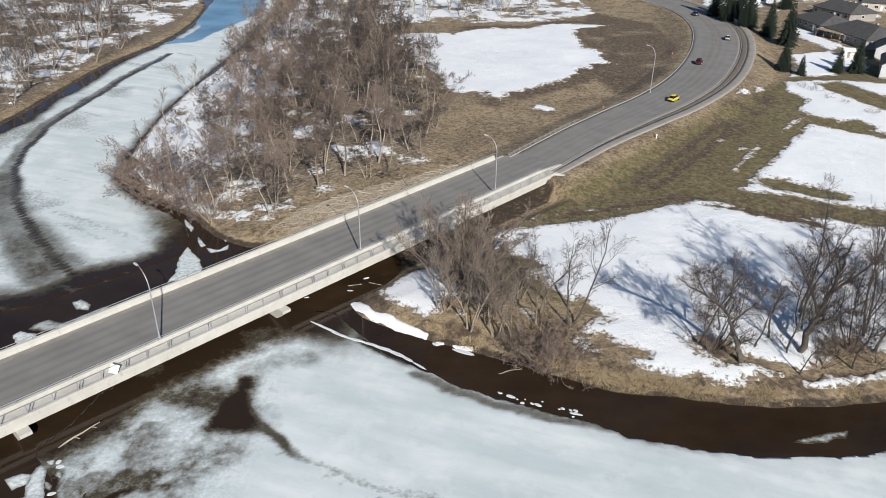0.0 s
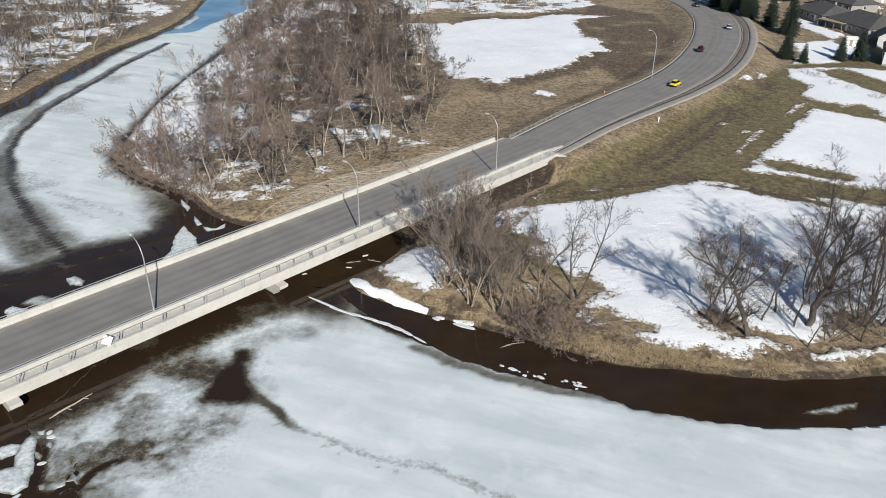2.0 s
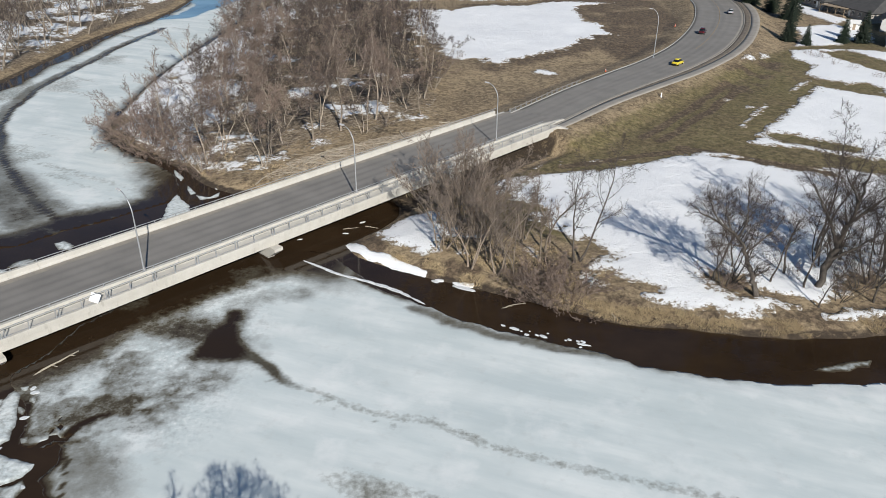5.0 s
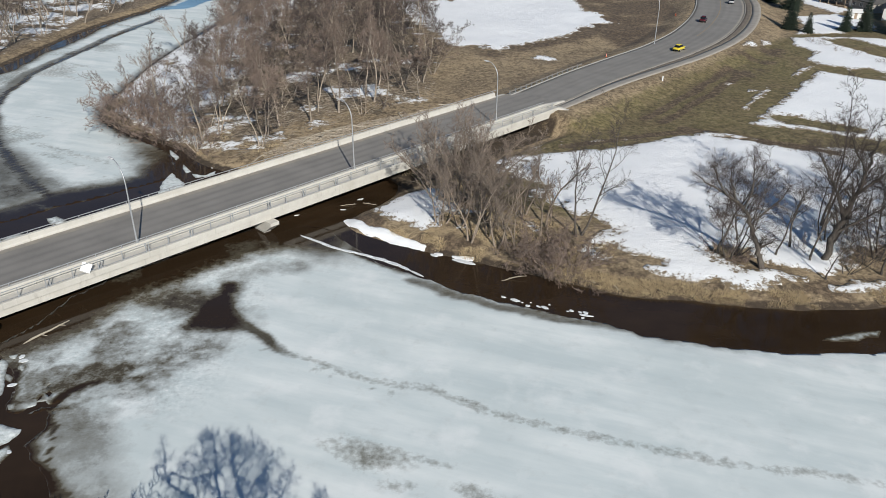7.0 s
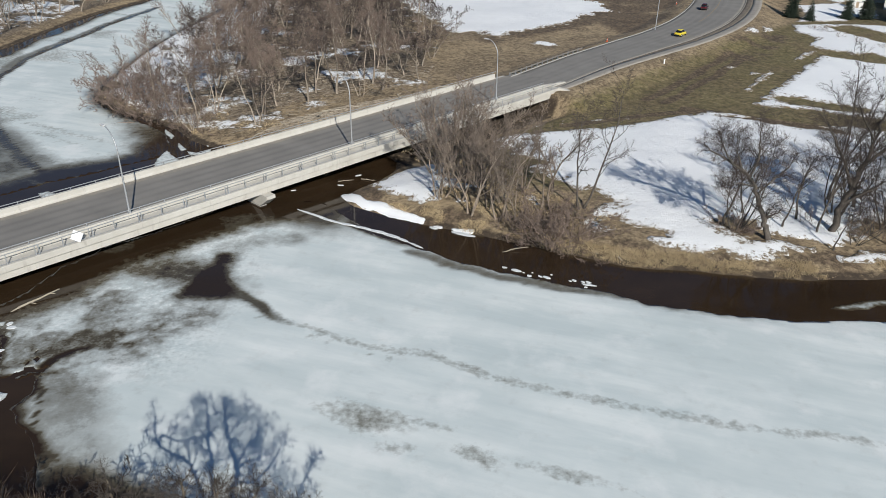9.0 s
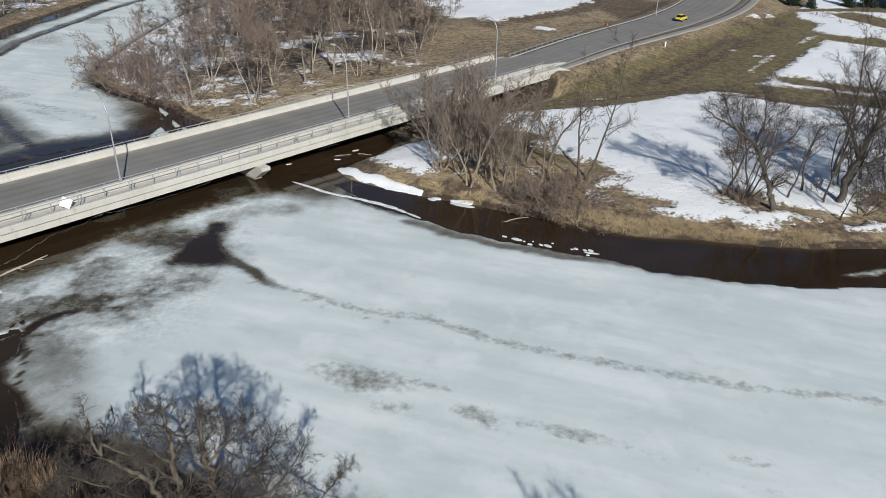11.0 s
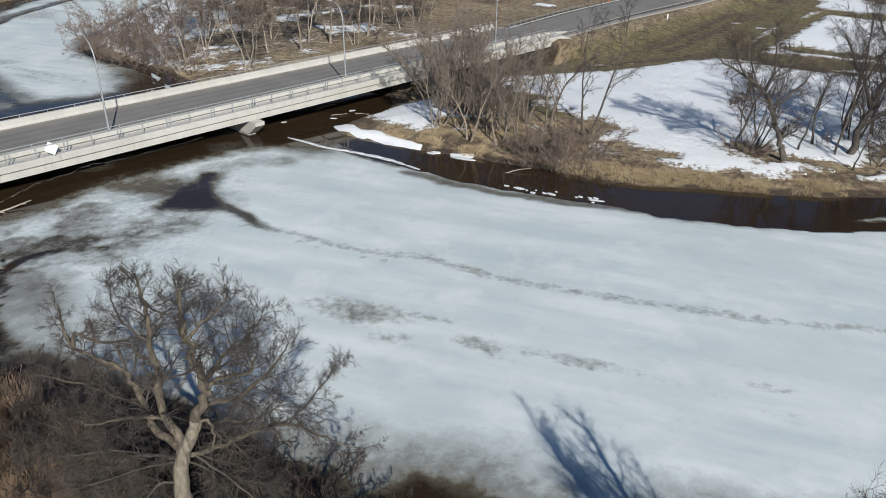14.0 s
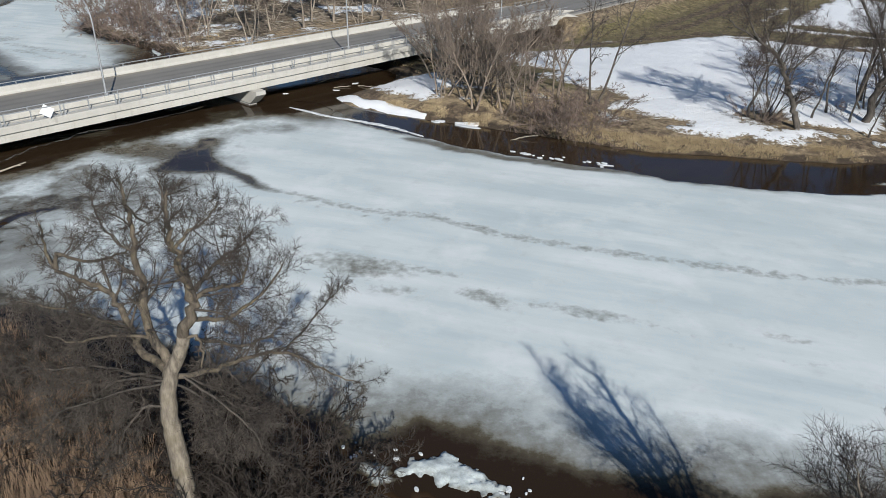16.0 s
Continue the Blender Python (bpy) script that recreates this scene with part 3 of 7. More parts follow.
def build_ice(name, outline, xs, ys, label, near):
    X, Y = np.meshgrid(xs, ys)
    wx = X + 0.9 * fractal(X, Y, 5.0, 4) + 0.25 * fractal(X, Y, 0.9, 2)
    wy = Y + 0.9 * fractal(X + 200, Y, 5.0, 4) + 0.25 * fractal(X, Y + 80, 0.9, 2)
    f = area(wx, wy, outline)
    inner = f.copy()
    edge = np.maximum(f, 0)
    ripple = fractal(X + 70, Y - 20, 8.0, 5, 0.6)
    near_to = lambda line, lo, hi: 1 - step01(polyline_distance(wx, wy, line)[0], lo, hi)
    pool = 0 * X
    if near:
        thaw = step01(-X, 6, 15) * step01(Y, 55, 62)
        shore = step01(36.5 - Y - 0.35 * np.minimum(X + 8, 0), -2, 4) * step01(X, -32, -24)
        west = step01(-X, 14, 24)
        # a crisp rim to the east, a long fade into the water below the bridge and along the near bank
        wet = 1.3 - 1.3 * np.clip(edge / (1.2 + 0.8 * west), 0, 1) ** 0.55
        wet = wet * np.where(west > 0.3, 1.0, np.clip(0.55 + 0.8 * fractal(X, Y, 9.0, 2), 0, 1))
        wet = wet * (1 - thaw) * (1 - shore)
        wet = np.maximum(wet, 1.1 * (1 - step01(inner + 3.4 * ripple, -2.4, 6.5)) * thaw)
        wet = np.maximum(wet, np.interp(inner + 2.0 * ripple - 1.4 * step01(-X, 8, 14), [-0.8, 0.7, 1.8, 4.2, 6.6], [1.15, 0.95, 0.56, 0.36, 0.0]) * shore)
        hole = area(wx, wy, HOLE)
        wet = np.maximum(wet, 1.3 * (1 - step01(-hole, -1.4, 2.2)) ** 1.1)
        wet = np.maximum(wet, 0.36 * near_to([(-22.6, 73), (-22.6, 76), (-19.5, 78)], 0.3, 2.8))
        wet = np.maximum(wet, (0.74 + 0.5 * ripple) * near_to(CHANNEL, 0.6, 5.0))
        wet = np.maximum(wet, 0.42 * np.exp(-((X + 16.5) ** 2 / 14 + (Y - 79) ** 2 / 5)) * (1 + fractal(X, Y, 2.2, 4, 0.7)))
        melt, mr, _ = polyline_distance(wx, wy, MELT)
        vein = 1 - np.abs(fractal(X * 0.8 + Y * 0.5, Y * 1.1 - X * 0.5, 3.4, 4, 0.6)) * 3.2
        wet = np.maximum(wet, (1 - step01(melt, 0.1, 0.9)) * np.interp(mr, [0, 6, 9, 13, 17], [1.25, 1.15, 0.75, 0.6, 0.45]))
        wet = np.maximum(wet, (1 - step01(melt, 1.0, 4.6)) * (0.40 + 0.42 * np.clip(vein, 0, 1)) * np.interp(mr, [0, 10, 17], [1.0, 1.0, 0.7]))
        wet = np.maximum(wet, 0.72 * near_to([(-33.0, 55.2), (-31.2, 57.6), (-29.0, 58.2)], 0.5, 2.2))
        wet = np.maximum(wet, 0.55 * (1 - step01(X, -33, -20)) * (Y < 66) * step01(fractal(X + 11, Y, 4.0, 4, 0.65), -0.25, 0.35))
        crack = np.abs(fractal(X + 31, Y + 17, 2.4, 3)) - 0.075
        broken = 1 - step01(np.hypot(X + 35.4, Y - 52.8), 1.6, 4.4)
        wet = np.maximum(wet, 0.5 * step01(area(wx, wy, GREY_PLATE), -2.2, 1.6) * (1.0 + 0.6 * ripple))
        wet = np.maximum(wet, 0.9 * near_to([(-32.9, 51.3), (-30.6, 47.0), (-29.2, 44.1), (-28.0, 42.0), (-26.6, 39.7)], 0.02, 0.3))
        wet = np.maximum(wet, 0.62 * near_to([(-2, 75.4), (3, 72.2), (7.3, 69.8), (12, 68.6), (17, 66.9), (24, 64.4)], 0.4, 1.5))
        wet = np.maximum(wet, 0.40 * (1 - step01(np.hypot(X + 24, Y - 67), 3.0, 9.5)) * step01(fractal(X + 3, Y + 8, 3.0, 4, 0.65), -0.3, 0.3))
        f = np.where(broken > 0.4, np.minimum(f, crack * 5), f + 4.5 * thaw + 3.0 * shore)
        rough = 0.34 + 0.58 * west * step01(Y, 46, 56) + 0.15 * shore
        da, ra, _ = polyline_distance(wx, wy, TRACK_A)
        db, rb, _ = polyline_distance(wx, wy, TRACK_B)
        wet = np.maximum(wet, 0.95 * (1 - step01(da, 0.1, 1.2)) * (1 - step01(ra, 3.5, 10)))
        dots = step01(value_noise(ra, 0 * ra + 9.3, 0.8), -0.3, 0.5) * step01(value_noise(ra, 0 * ra + 3.1, 5.0), -0.9, 0.0)
        stain = np.exp(-(da / 0.6) ** 2) * (0.40 + 0.25 * dots) * np.interp(ra, [0, 40, 70], [1.0, 0.85, 0.5])
        stain = np.maximum(stain, 0.4 * np.exp(-(((polyline_distance(wx + 0.5, wy + 1.25, TRACK_A)[0]) / 0.5) ** 2)) * step01(value_noise(ra + 31, 0 * ra + 5.7, 1.1), 0.0, 0.6) * (ra < 26))
        stain = np.maximum(stain, 0.26 * np.exp(-(db / 0.6) ** 2) * (0.5 + 0.5 * value_noise(rb, 0 * rb + 2.2, 3.0)))
        for x, y, a, b, k in SMUDGES:
            stain = np.maximum(stain, k * np.exp(-((wx - x) ** 2 / a ** 2 + (wy - y + 0.33 * (wx - x)) ** 2 / b ** 2)) * (1 + 0.35 * fractal(X, Y, 1.6, 3)))
        stain = np.maximum(stain, 0.5 * west * step01(fractal(X + 50, Y, 7.0, 4), 0.1, 0.6))
    else:
        low = step01(-Y, -132, -112)
        wet = 1.0 - np.clip(edge / 3.0, 0, 1) ** 0.6
        wet = np.maximum(wet * (1 - low), 1.1 * (1 - step01(inner + 3.0 * ripple, -3.5, 6.0)) * low)
        pool = step01(area(wx, wy, POOL), -0.6, 0.8)
        dl, rl, side = polyline_distance(wx, wy, LEAD)
        wide = np.interp(rl, [0, 60, 90, 125, 170], [1.2, 2.0, 2.4, 5.5, 8.0])
        wet = np.maximum(wet, (0.58 + 0.3 * ripple) * (1 - step01(dl, 0.45 * wide, wide)))
        wet = np.maximum(wet, 0.95 * (1 - step01(polyline_distance(wx - 0.55 * wide, wy + 0.25 * wide, LEAD)[0], 0.2, 1.3)))
        wet = np.maximum(wet, (0.55 + 0.3 * ripple) * near_to(SHORE_MELT, 0.6, 4.0))
        rough = 0.45 + 0 * X
        stain = 0.55 * step01(fractal(X, Y, 14.0, 4), 0.1, 0.6) * (1 - step01(dl, 4, 16)) * (dl > 0)
        stain = np.maximum(stain, 0.5 * (1 - step01(dl, 3, 22)) * step01(fractal(X * 0.5 + Y, Y * 0.25, 2.2, 3), 0.25, 0.6))
        f = f + 4.0 * low
    Z = 0.04 + 0.10 * step01(edge, 0.0, 2.5) + 0.03 * fractal(X, Y, 3.0, 3)
    Z = Z - 0.09 * np.clip(wet, 0, 1)
    verts, faces, source = cut_sheet(f, X, Y, np.maximum(Z, 0.006), 0.2)
    me = mesh_of(name, verts, faces, ICE, True)
    for key, v in (("wet", wet), ("rough_edge", rough), ("stain", stain), ("pool", pool)):
        floats(me, key, picked(v + 0 * X, source))
    tagged(new(name, me), label, "river ice", kind="structure")


build_water()
build_ice("river_ice", NEAR_ICE, span(-45, 135, 0.4), span(20, 90, 0.4), "rotting white-grey sheet of river ice with dark melt spots", True)
build_ice("river_ice_upstream", UP_ICE, span(-112, -38, 0.7), span(64, 440, 0.9), "pale ice sheet on the bend with a dark melt lead", False)


# ---- snow ----
def build_snow(name, outlines, xs, ys, label, holes=(), ragged=0.8, patchy=None, thick=0.16, shelf=-0.5, clean=False):
    X, Y = np.meshgrid(xs, ys)
    wx = X + ragged * fractal(X, Y, 2.6, 4, 0.65)
    wy = Y + ragged * fractal(X + 90, Y + 30, 2.6, 4, 0.65)
    f = np.full(X.shape, -50.0)
    for o in outlines:
        f = np.maximum(f, area(wx, wy, o))
    for o in holes:
        f = np.minimum(f, -area(wx, wy, o))
    if patchy:
        size, cover, strength = patchy
        f = np.minimum(f, (fractal(X + 13, Y - 7, size, 5, 0.6) + (cover(X, Y) if callable(cover) else cover)) * strength)
    rim = step01(f, 0, 6)
    if not clean:
        f = f - (1 - rim) * 0.9 * np.maximum(fractal(X, Y, 1.3, 3) - 0.12, 0) * 3
        f = f + (1 - step01(np.abs(f), 0, 5)) * 1.1 * ragged * fractal(X + 7, Y - 3, 3.2, 4, 0.75)
    f = np.minimum(f, land(X, Y) + shelf)
    rd, run, side = polyline_distance(X, Y, CENTRE_XY)
    f = np.minimum(f, rd - half_width(run) - np.where(side < 0, 5.2, 0.6))
    Z = np.maximum(height(X, Y), 0.03) + 0.015 + thick * step01(f, 0, 1.6) + 0.03 * fractal(X, Y, 1.1, 2)
    verts, faces, source = cut_sheet(f, X, Y, Z, 0.2)
    me = mesh_of(name, verts, faces, SNOW, True)
    floats(me, "thin", picked(np.clip(1 - f / 4.5, 0, 1) ** 1.6 * (0.15 if clean else 1.0), source))
    tagged(new(name, me), label, "snow", kind="stuff")


FIELD_PATCH = [(22.6, 180.5), (25.7, 181.2), (28.8, 177.5), (25, 176.7), (23.2, 177.6)]
LAWN_SNOW = [(10.5, 104), (15, 115), (22, 117.2), (32, 118.6), (41, 122.8), (47.7, 126.2), (53, 125), (56, 121), (62, 119), (69, 119.5), (76, 116), (100, 118), (140, 112), (130, 86), (90, 84),
             (63, 75.5), (55, 74.2), (51, 73), (45, 73), (43.5, 74.5), (40, 75.2), (37.4, 73.0), (31.6, 74.2), (25.2, 76.8), (24.8, 79.1), (23.9, 81.2), (21, 79.6), (18.7, 79.4), (17.4, 81.1), (18.5, 83.4),
             (21.1, 86.4), (24, 87.1), (22.3, 88), (21.5, 90.2), (18, 90.8), (17.2, 92.3), (15.8, 96.9), (16, 100.5), (13, 104)]
SQUARE_SNOW = [(55.9, 130.3), (62, 138.2), (70.3, 148.4), (81, 162.7), (86.5, 169.5), (99.5, 161), (125, 150), (140, 128), (110, 121), (79.9, 122.5), (72, 124.5), (65.5, 128)]
GRASS_GAP = [(62.4, 136.3), (66.8, 136.3), (71.7, 132.1), (77, 129.7), (74.9, 127), (68.3, 129.6), (63.1, 132.8)]
GARDEN_SNOW = [[(127.9, 279.4), (129.9, 268.7), (132.1, 246.9), (123.8, 240.9), (122.9, 248.4), (121.1, 258.9), (124.3, 269.7)],
               [(107.1, 234.4), (112.1, 235.9), (123.8, 240.9), (129.0, 227.2), (124.0, 215.8), (118.9, 217.2), (113.8, 217.9), (114.5, 211.8), (96.9, 208.4), (105.4, 222.3), (106.9, 230.3)],
               [(94.5, 204.7), (104.1, 206.7), (112.7, 207.3), (126, 204), (135, 185), (125, 165), (103, 161.8), (94.7, 168.7), (93.7, 171.9), (90.8, 173.3), (88.4, 174.9), (87.8, 180.7), (93.2, 187.5), (91.5, 196.2)],
               [(76.7, 191.1), (80.4, 194.0), (80.3, 189.5), (77.5, 187.3)], [(83.1, 195.7), (87.6, 199.3), (85.7, 195.0), (82.0, 191.5)]]
GARDEN_GAPS = [[(103.1, 202.7), (110.7, 205.2), (113.8, 195.3), (118, 188), (122, 178), (116, 176), (111.0, 181.2), (107.5, 189.0), (104.0, 197.1)], [(93.6, 170.2), (99.5, 172.6), (101, 168), (99.8, 165.9), (93.9, 167.0)]]
TIP_SNOW = [(-8.5, 95.3), (-4.2, 100.3), (1.2, 101.7), (2.1, 97.2), (3.7, 94.3), (7.7, 92.6), (7.9, 90.5), (3.7, 91.8), (1.5, 91.6), (0.7, 89.5), (0.7, 86.5), (-1.9, 87.2), (-3.7, 88.6), (-5.9, 90.2), (-9.0, 93.5)]
TIP_RIM = [(-11.6, 92.8), (-8.6, 89.4), (-6.1, 88.0), (-2.7, 85.5), (-0.8, 84.2), (-1.1, 83.3), (-4.7, 85.0), (-8.4, 87.2), (-11.0, 89.8), (-12.2, 92)]
RIM_BITS = [[(0.0, 82.9), (1.4, 82.4), (1.1, 81.8), (0.1, 82.3)], [(2.2, 81.9), (4.9, 81.1), (4.9, 80.5), (2.5, 81.2)]]
STRIPS = [[(58, 140), (69, 155), (70, 154), (59.5, 139)], [(76, 160.5), (82, 170), (87.6, 174), (84, 169)], [(63, 151), (65, 153), (66, 152), (64, 150)],
          [(72, 188), (76, 192), (81, 193), (79, 189), (74, 186)], [(60, 156), (62, 158), (64, 157), (61.5, 155)], [(23, 121), (25, 122), (33, 122.5), (33, 121.5), (27, 120.6)], [(20, 119), (21, 121.5), (22, 121.2), (21, 118.8)],
          [(16, 118), (17, 120.6), (18.2, 120.5), (17, 117.6)]]
BUSH_SNOW = [[(11.4, 88.8), (13.9, 90), (14.2, 86.0), (12.3, 86)], [(7, 104), (11.8, 107.6), (17.7, 115.5), (10.1, 114)], [(13.4, 99.3), (16.2, 101), (15.8, 96.7), (13.6, 97)], [(2.2, 87.6), (3.8, 88.8), (4.6, 87.4), (3, 86.4)]]
BANK_SNOW = [(-56, 133), (-61, 138), (-65, 150), (-66.8, 170), (-67.4, 198), (-66, 225), (-62, 225), (-61, 170), (-58, 150), (-53, 137)]
build_snow("snow_field", [FIELD_SNOW, FIELD_PATCH], span(-20, 64, 0.5), span(172, 284, 0.6), "wide white snow patch melting on tan grass", ragged=2.5)
build_snow("snow_lawn", [LAWN_SNOW, TIP_SNOW] + BUSH_SNOW, span(-13, 138, 0.55), span(73, 128, 0.5), "bright melting snow on the riverside lawn",
           holes=[[(44, 76.2), (36, 80.5), (33.5, 81.5), (36, 78)], [(50, 79.5), (52, 83), (56, 82), (57, 78), (53, 77.5)], [(45, 74.6), (50, 75.8), (57, 76.6), (60, 79.4), (55, 79.6), (48.5, 77.4)], [(34.4, 79.6), (35.2, 82.2), (37.8, 82.0), (38.2, 79.8), (36.4, 78.8)],  [(22.6, 82.4), (25.4, 78.2), (23.8, 77), (20.4, 82)],
                  [(20, 79), (26, 80.2), (27, 79), (24, 77.8)], [(48, 124), (58, 119.4), (66, 115.4), (67, 117), (58, 121.5)]], ragged=0.9)
build_snow("snow_shelf", [TIP_RIM] + RIM_BITS, span(-14, 7, 0.3), span(78, 95, 0.3), "white rim of snow and ice along the waterline", ragged=0.55, shelf=2.5, thick=0.22, clean=True)
build_snow("snow_square", [SQUARE_SNOW] + STRIPS, span(15, 140, 0.6), span(116, 196, 0.6), "clean snow patch edged by bare grass strips", holes=[GRASS_GAP], ragged=0.6)
build_snow("snow_gardens", GARDEN_SNOW, span(74, 140, 0.6), span(158, 284, 0.7), "patchy snow on the gardens behind the houses", holes=GARDEN_GAPS, ragged=0.7)
build_snow("snow_streets", [[(100, 300), (120, 275), (200, 250), (260, 300), (260, 420), (120, 420)]], span(100, 260, 1.6), span(250, 420, 1.6), "patchy snow between the far houses", ragged=2.0, patchy=(14.0, 0.0, 6.0))
build_snow("snow_woods", [WOODS, BANK_SNOW], span(-70, 4, 0.7), span(116, 300, 0.9), "old snow patches on the floor of the bare woods", ragged=1.2, patchy=(8.0, lambda x, y: -0.14 + 0.62 * step01(-x, 36, 50) - 0.2 * step01(y, 150, 200) * step01(x, -45, -25), 5.0))
build_snow("snow_west_woods", [[(-102, 165), (-105, 240), (-98, 290), (-110, 420), (-260, 420), (-260, 150), (-110, 150)]], span(-200, -95, 0.9), span(150, 380, 1.0),
           "snow patches between bare trees on the far bank", ragged=2.0, patchy=(11.0, 0.12, 6.0))
build_snow("snow_north", [[(-30, 282), (40, 284), (60, 300), (60, 420), (-60, 420), (-60, 300)]], span(-62, 62, 1.0), span(280, 400, 1.0), "snow under the bare trees behind the field", ragged=2.0, patchy=(14.0, 0.25, 6.0))


def ground_at(x, y):
    xs, ys, Z = GRID
    i = min(max(int(np.searchsorted(xs, x)) - 1, 0), len(xs) - 2)
    j = min(max(int(np.searchsorted(ys, y)) - 1, 0), len(ys) - 2)
    a, b = (x - xs[i]) / (xs[i + 1] - xs[i]), (y - ys[j]) / (ys[j + 1] - ys[j])
    return max(float((Z[j, i] * (1 - a) + Z[j, i + 1] * a) * (1 - b) + (Z[j + 1, i] * (1 - a) + Z[j + 1, i + 1] * a) * b), -0.2)


# ---- road beyond the bridge ----
def ribbon(name, inner, outer, rise, material, r0, r1, label, category, side=1, thick=0.15, steps=3, kind="structure"):
    """A strip along the road's centre line between two offsets to its right (minus: left)."""
    runs = np.arange(r0, r1, 1.5)
    x = np.interp(runs, CENTRE_RUN, CENTRE[:, 0])
    y = np.interp(runs, CENTRE_RUN, CENTRE[:, 1])
    z = np.interp(runs, CENTRE_RUN, CENTRE[:, 2])
    tx, ty = np.gradient(x), np.gradient(y)
    ln = np.hypot(tx, ty)
    nx, ny = ty / ln, -tx / ln
    verts, faces, track, verge = [], [], [], []
    n = steps + 3
    for i, r in enumerate(runs):
        a, b = inner(r), outer(r)
        offs = [a] + [a + (b - a) * k / steps for k in range(steps + 1)] + [b]
        for k, o in enumerate(offs):
            zz = z[i] + rise - (thick if k in (0, n - 1) else 0)
            verts.append((x[i] + nx[i] * o, y[i] + ny[i] * o, zz))
            q = abs((o + 0.0) % 3.6 - 1.8)
            track.append(max(0.0, 1 - abs(q - 0.9) / 0.55))
            verge.append(1.0 if min(o - a, b - o) < 0.5 else 0.0)
        if i:
            for k in range(n - 1):
                p = (i - 1) * n + k
                faces.append([p, p + 1, p + n + 1, p + n])
    me = mesh_of(name, verts, faces, material, True)
    floats(me, "track", track)
    floats(me, "verge", verge)
    return tagged(new(name, me), label, category, kind=kind)


PAINT = simple("worn_yellow_paint", (0.27, 0.20, 0.12), (0.36, 0.27, 0.16), 2.0, 0.8)
GRAVEL = simple("dirty_gravel", (0.10, 0.085, 0.068), (0.24, 0.20, 0.155), 1.0, 0.95, 0.8, 0.04, 0.0, 12.0)
ribbon("road", lambda r: -half_width(r), lambda r: half_width(r), 0.0, ASPHALT, 6, 330, "worn grey asphalt road curving away from the bridge", "road", steps=14)
ribbon("kerb", lambda r: half_width(r) + 0.0, lambda r: half_width(r) + 0.28, 0.14, WALK_CONCRETE, 8, 330, "low grey concrete kerb along the road", "kerb", thick=0.25, steps=1)
ribbon("kerb_west", lambda r: -half_width(r) - 0.28, lambda r: -half_width(r), 0.12, GREY_CONCRETE, 9, 330, "low pale concrete kerb along the road", "kerb", thick=0.25, steps=1)
ribbon("verge", lambda r: half_width(r) + 0.28, lambda r: half_width(r) + np.interp(r, [0, 20, 50, 100, 330], [0.35, 0.4, 1.2, 2.1, 2.0]), 0.05, GRAVEL, 8, 330, "dark gravelly strip between kerb and path", "verge")
ribbon("pavement", lambda r: half_width(r) + np.interp(r, [0, 20, 50, 100, 330], [0.3, 0.42, 1.22, 2.12, 2.02]), lambda r: half_width(r) + np.interp(r, [0, 20, 50, 100, 330], [1.6, 2.6, 3.6, 4.6, 4.4]), 0.1, WALK_CONCRETE, 8, 330,
       "dusty grey concrete footpath beside the road", "pavement")
ribbon("centre_line", lambda r: -0.06 - 0.0, lambda r: 0.10, 0.012, PAINT, 84, 330, "worn yellow centre line on the road", "road marking", thick=0.01, steps=1)


# ---- bridge ----
ALONG, ACROSS = Vector((0.691, 0.723, 0)).normalized(), Vector((-0.723, 0.691, 0)).normalized()
DECK = Matrix.Translation(ACROSS * 78.1 + Vector((0, 0, 2.4))) @ Matrix((ALONG, ACROSS, (0, 0, 1))).transposed().to_4x4() @ pose(0, 0, 0, 0, -math.degrees(math.atan(0.0165)), 0)
START, END = -34.0, 112.0


def strip_mesh(name, x0, x1, y0, y1, z, material, nx, ny):
    xs, ys = np.linspace(x0, x1, nx), np.linspace(y0, y1, ny)
    X, Y = np.meshgrid(xs, ys)
    k = np.arange(nx * ny).reshape(ny, nx)
    faces = np.stack([k[:-1, :-1], k[:-1, 1:], k[1:, 1:], k[1:, :-1]], -1).reshape(-1, 4)
    me = mesh_of(name, np.stack([X, Y, 0 * X + z], -1).reshape(-1, 3), faces, material)
    lane = np.abs((Y - 5.1 + 7.2) % 3.6 - 1.8)
    floats(me, "track", np.clip(1 - np.abs(lane - 0.9) / 0.6, 0, 1).ravel())
    floats(me, "verge", ((Y < y0 + 0.6) | (Y > y1 - 0.9)).astype(float).ravel())
    return me


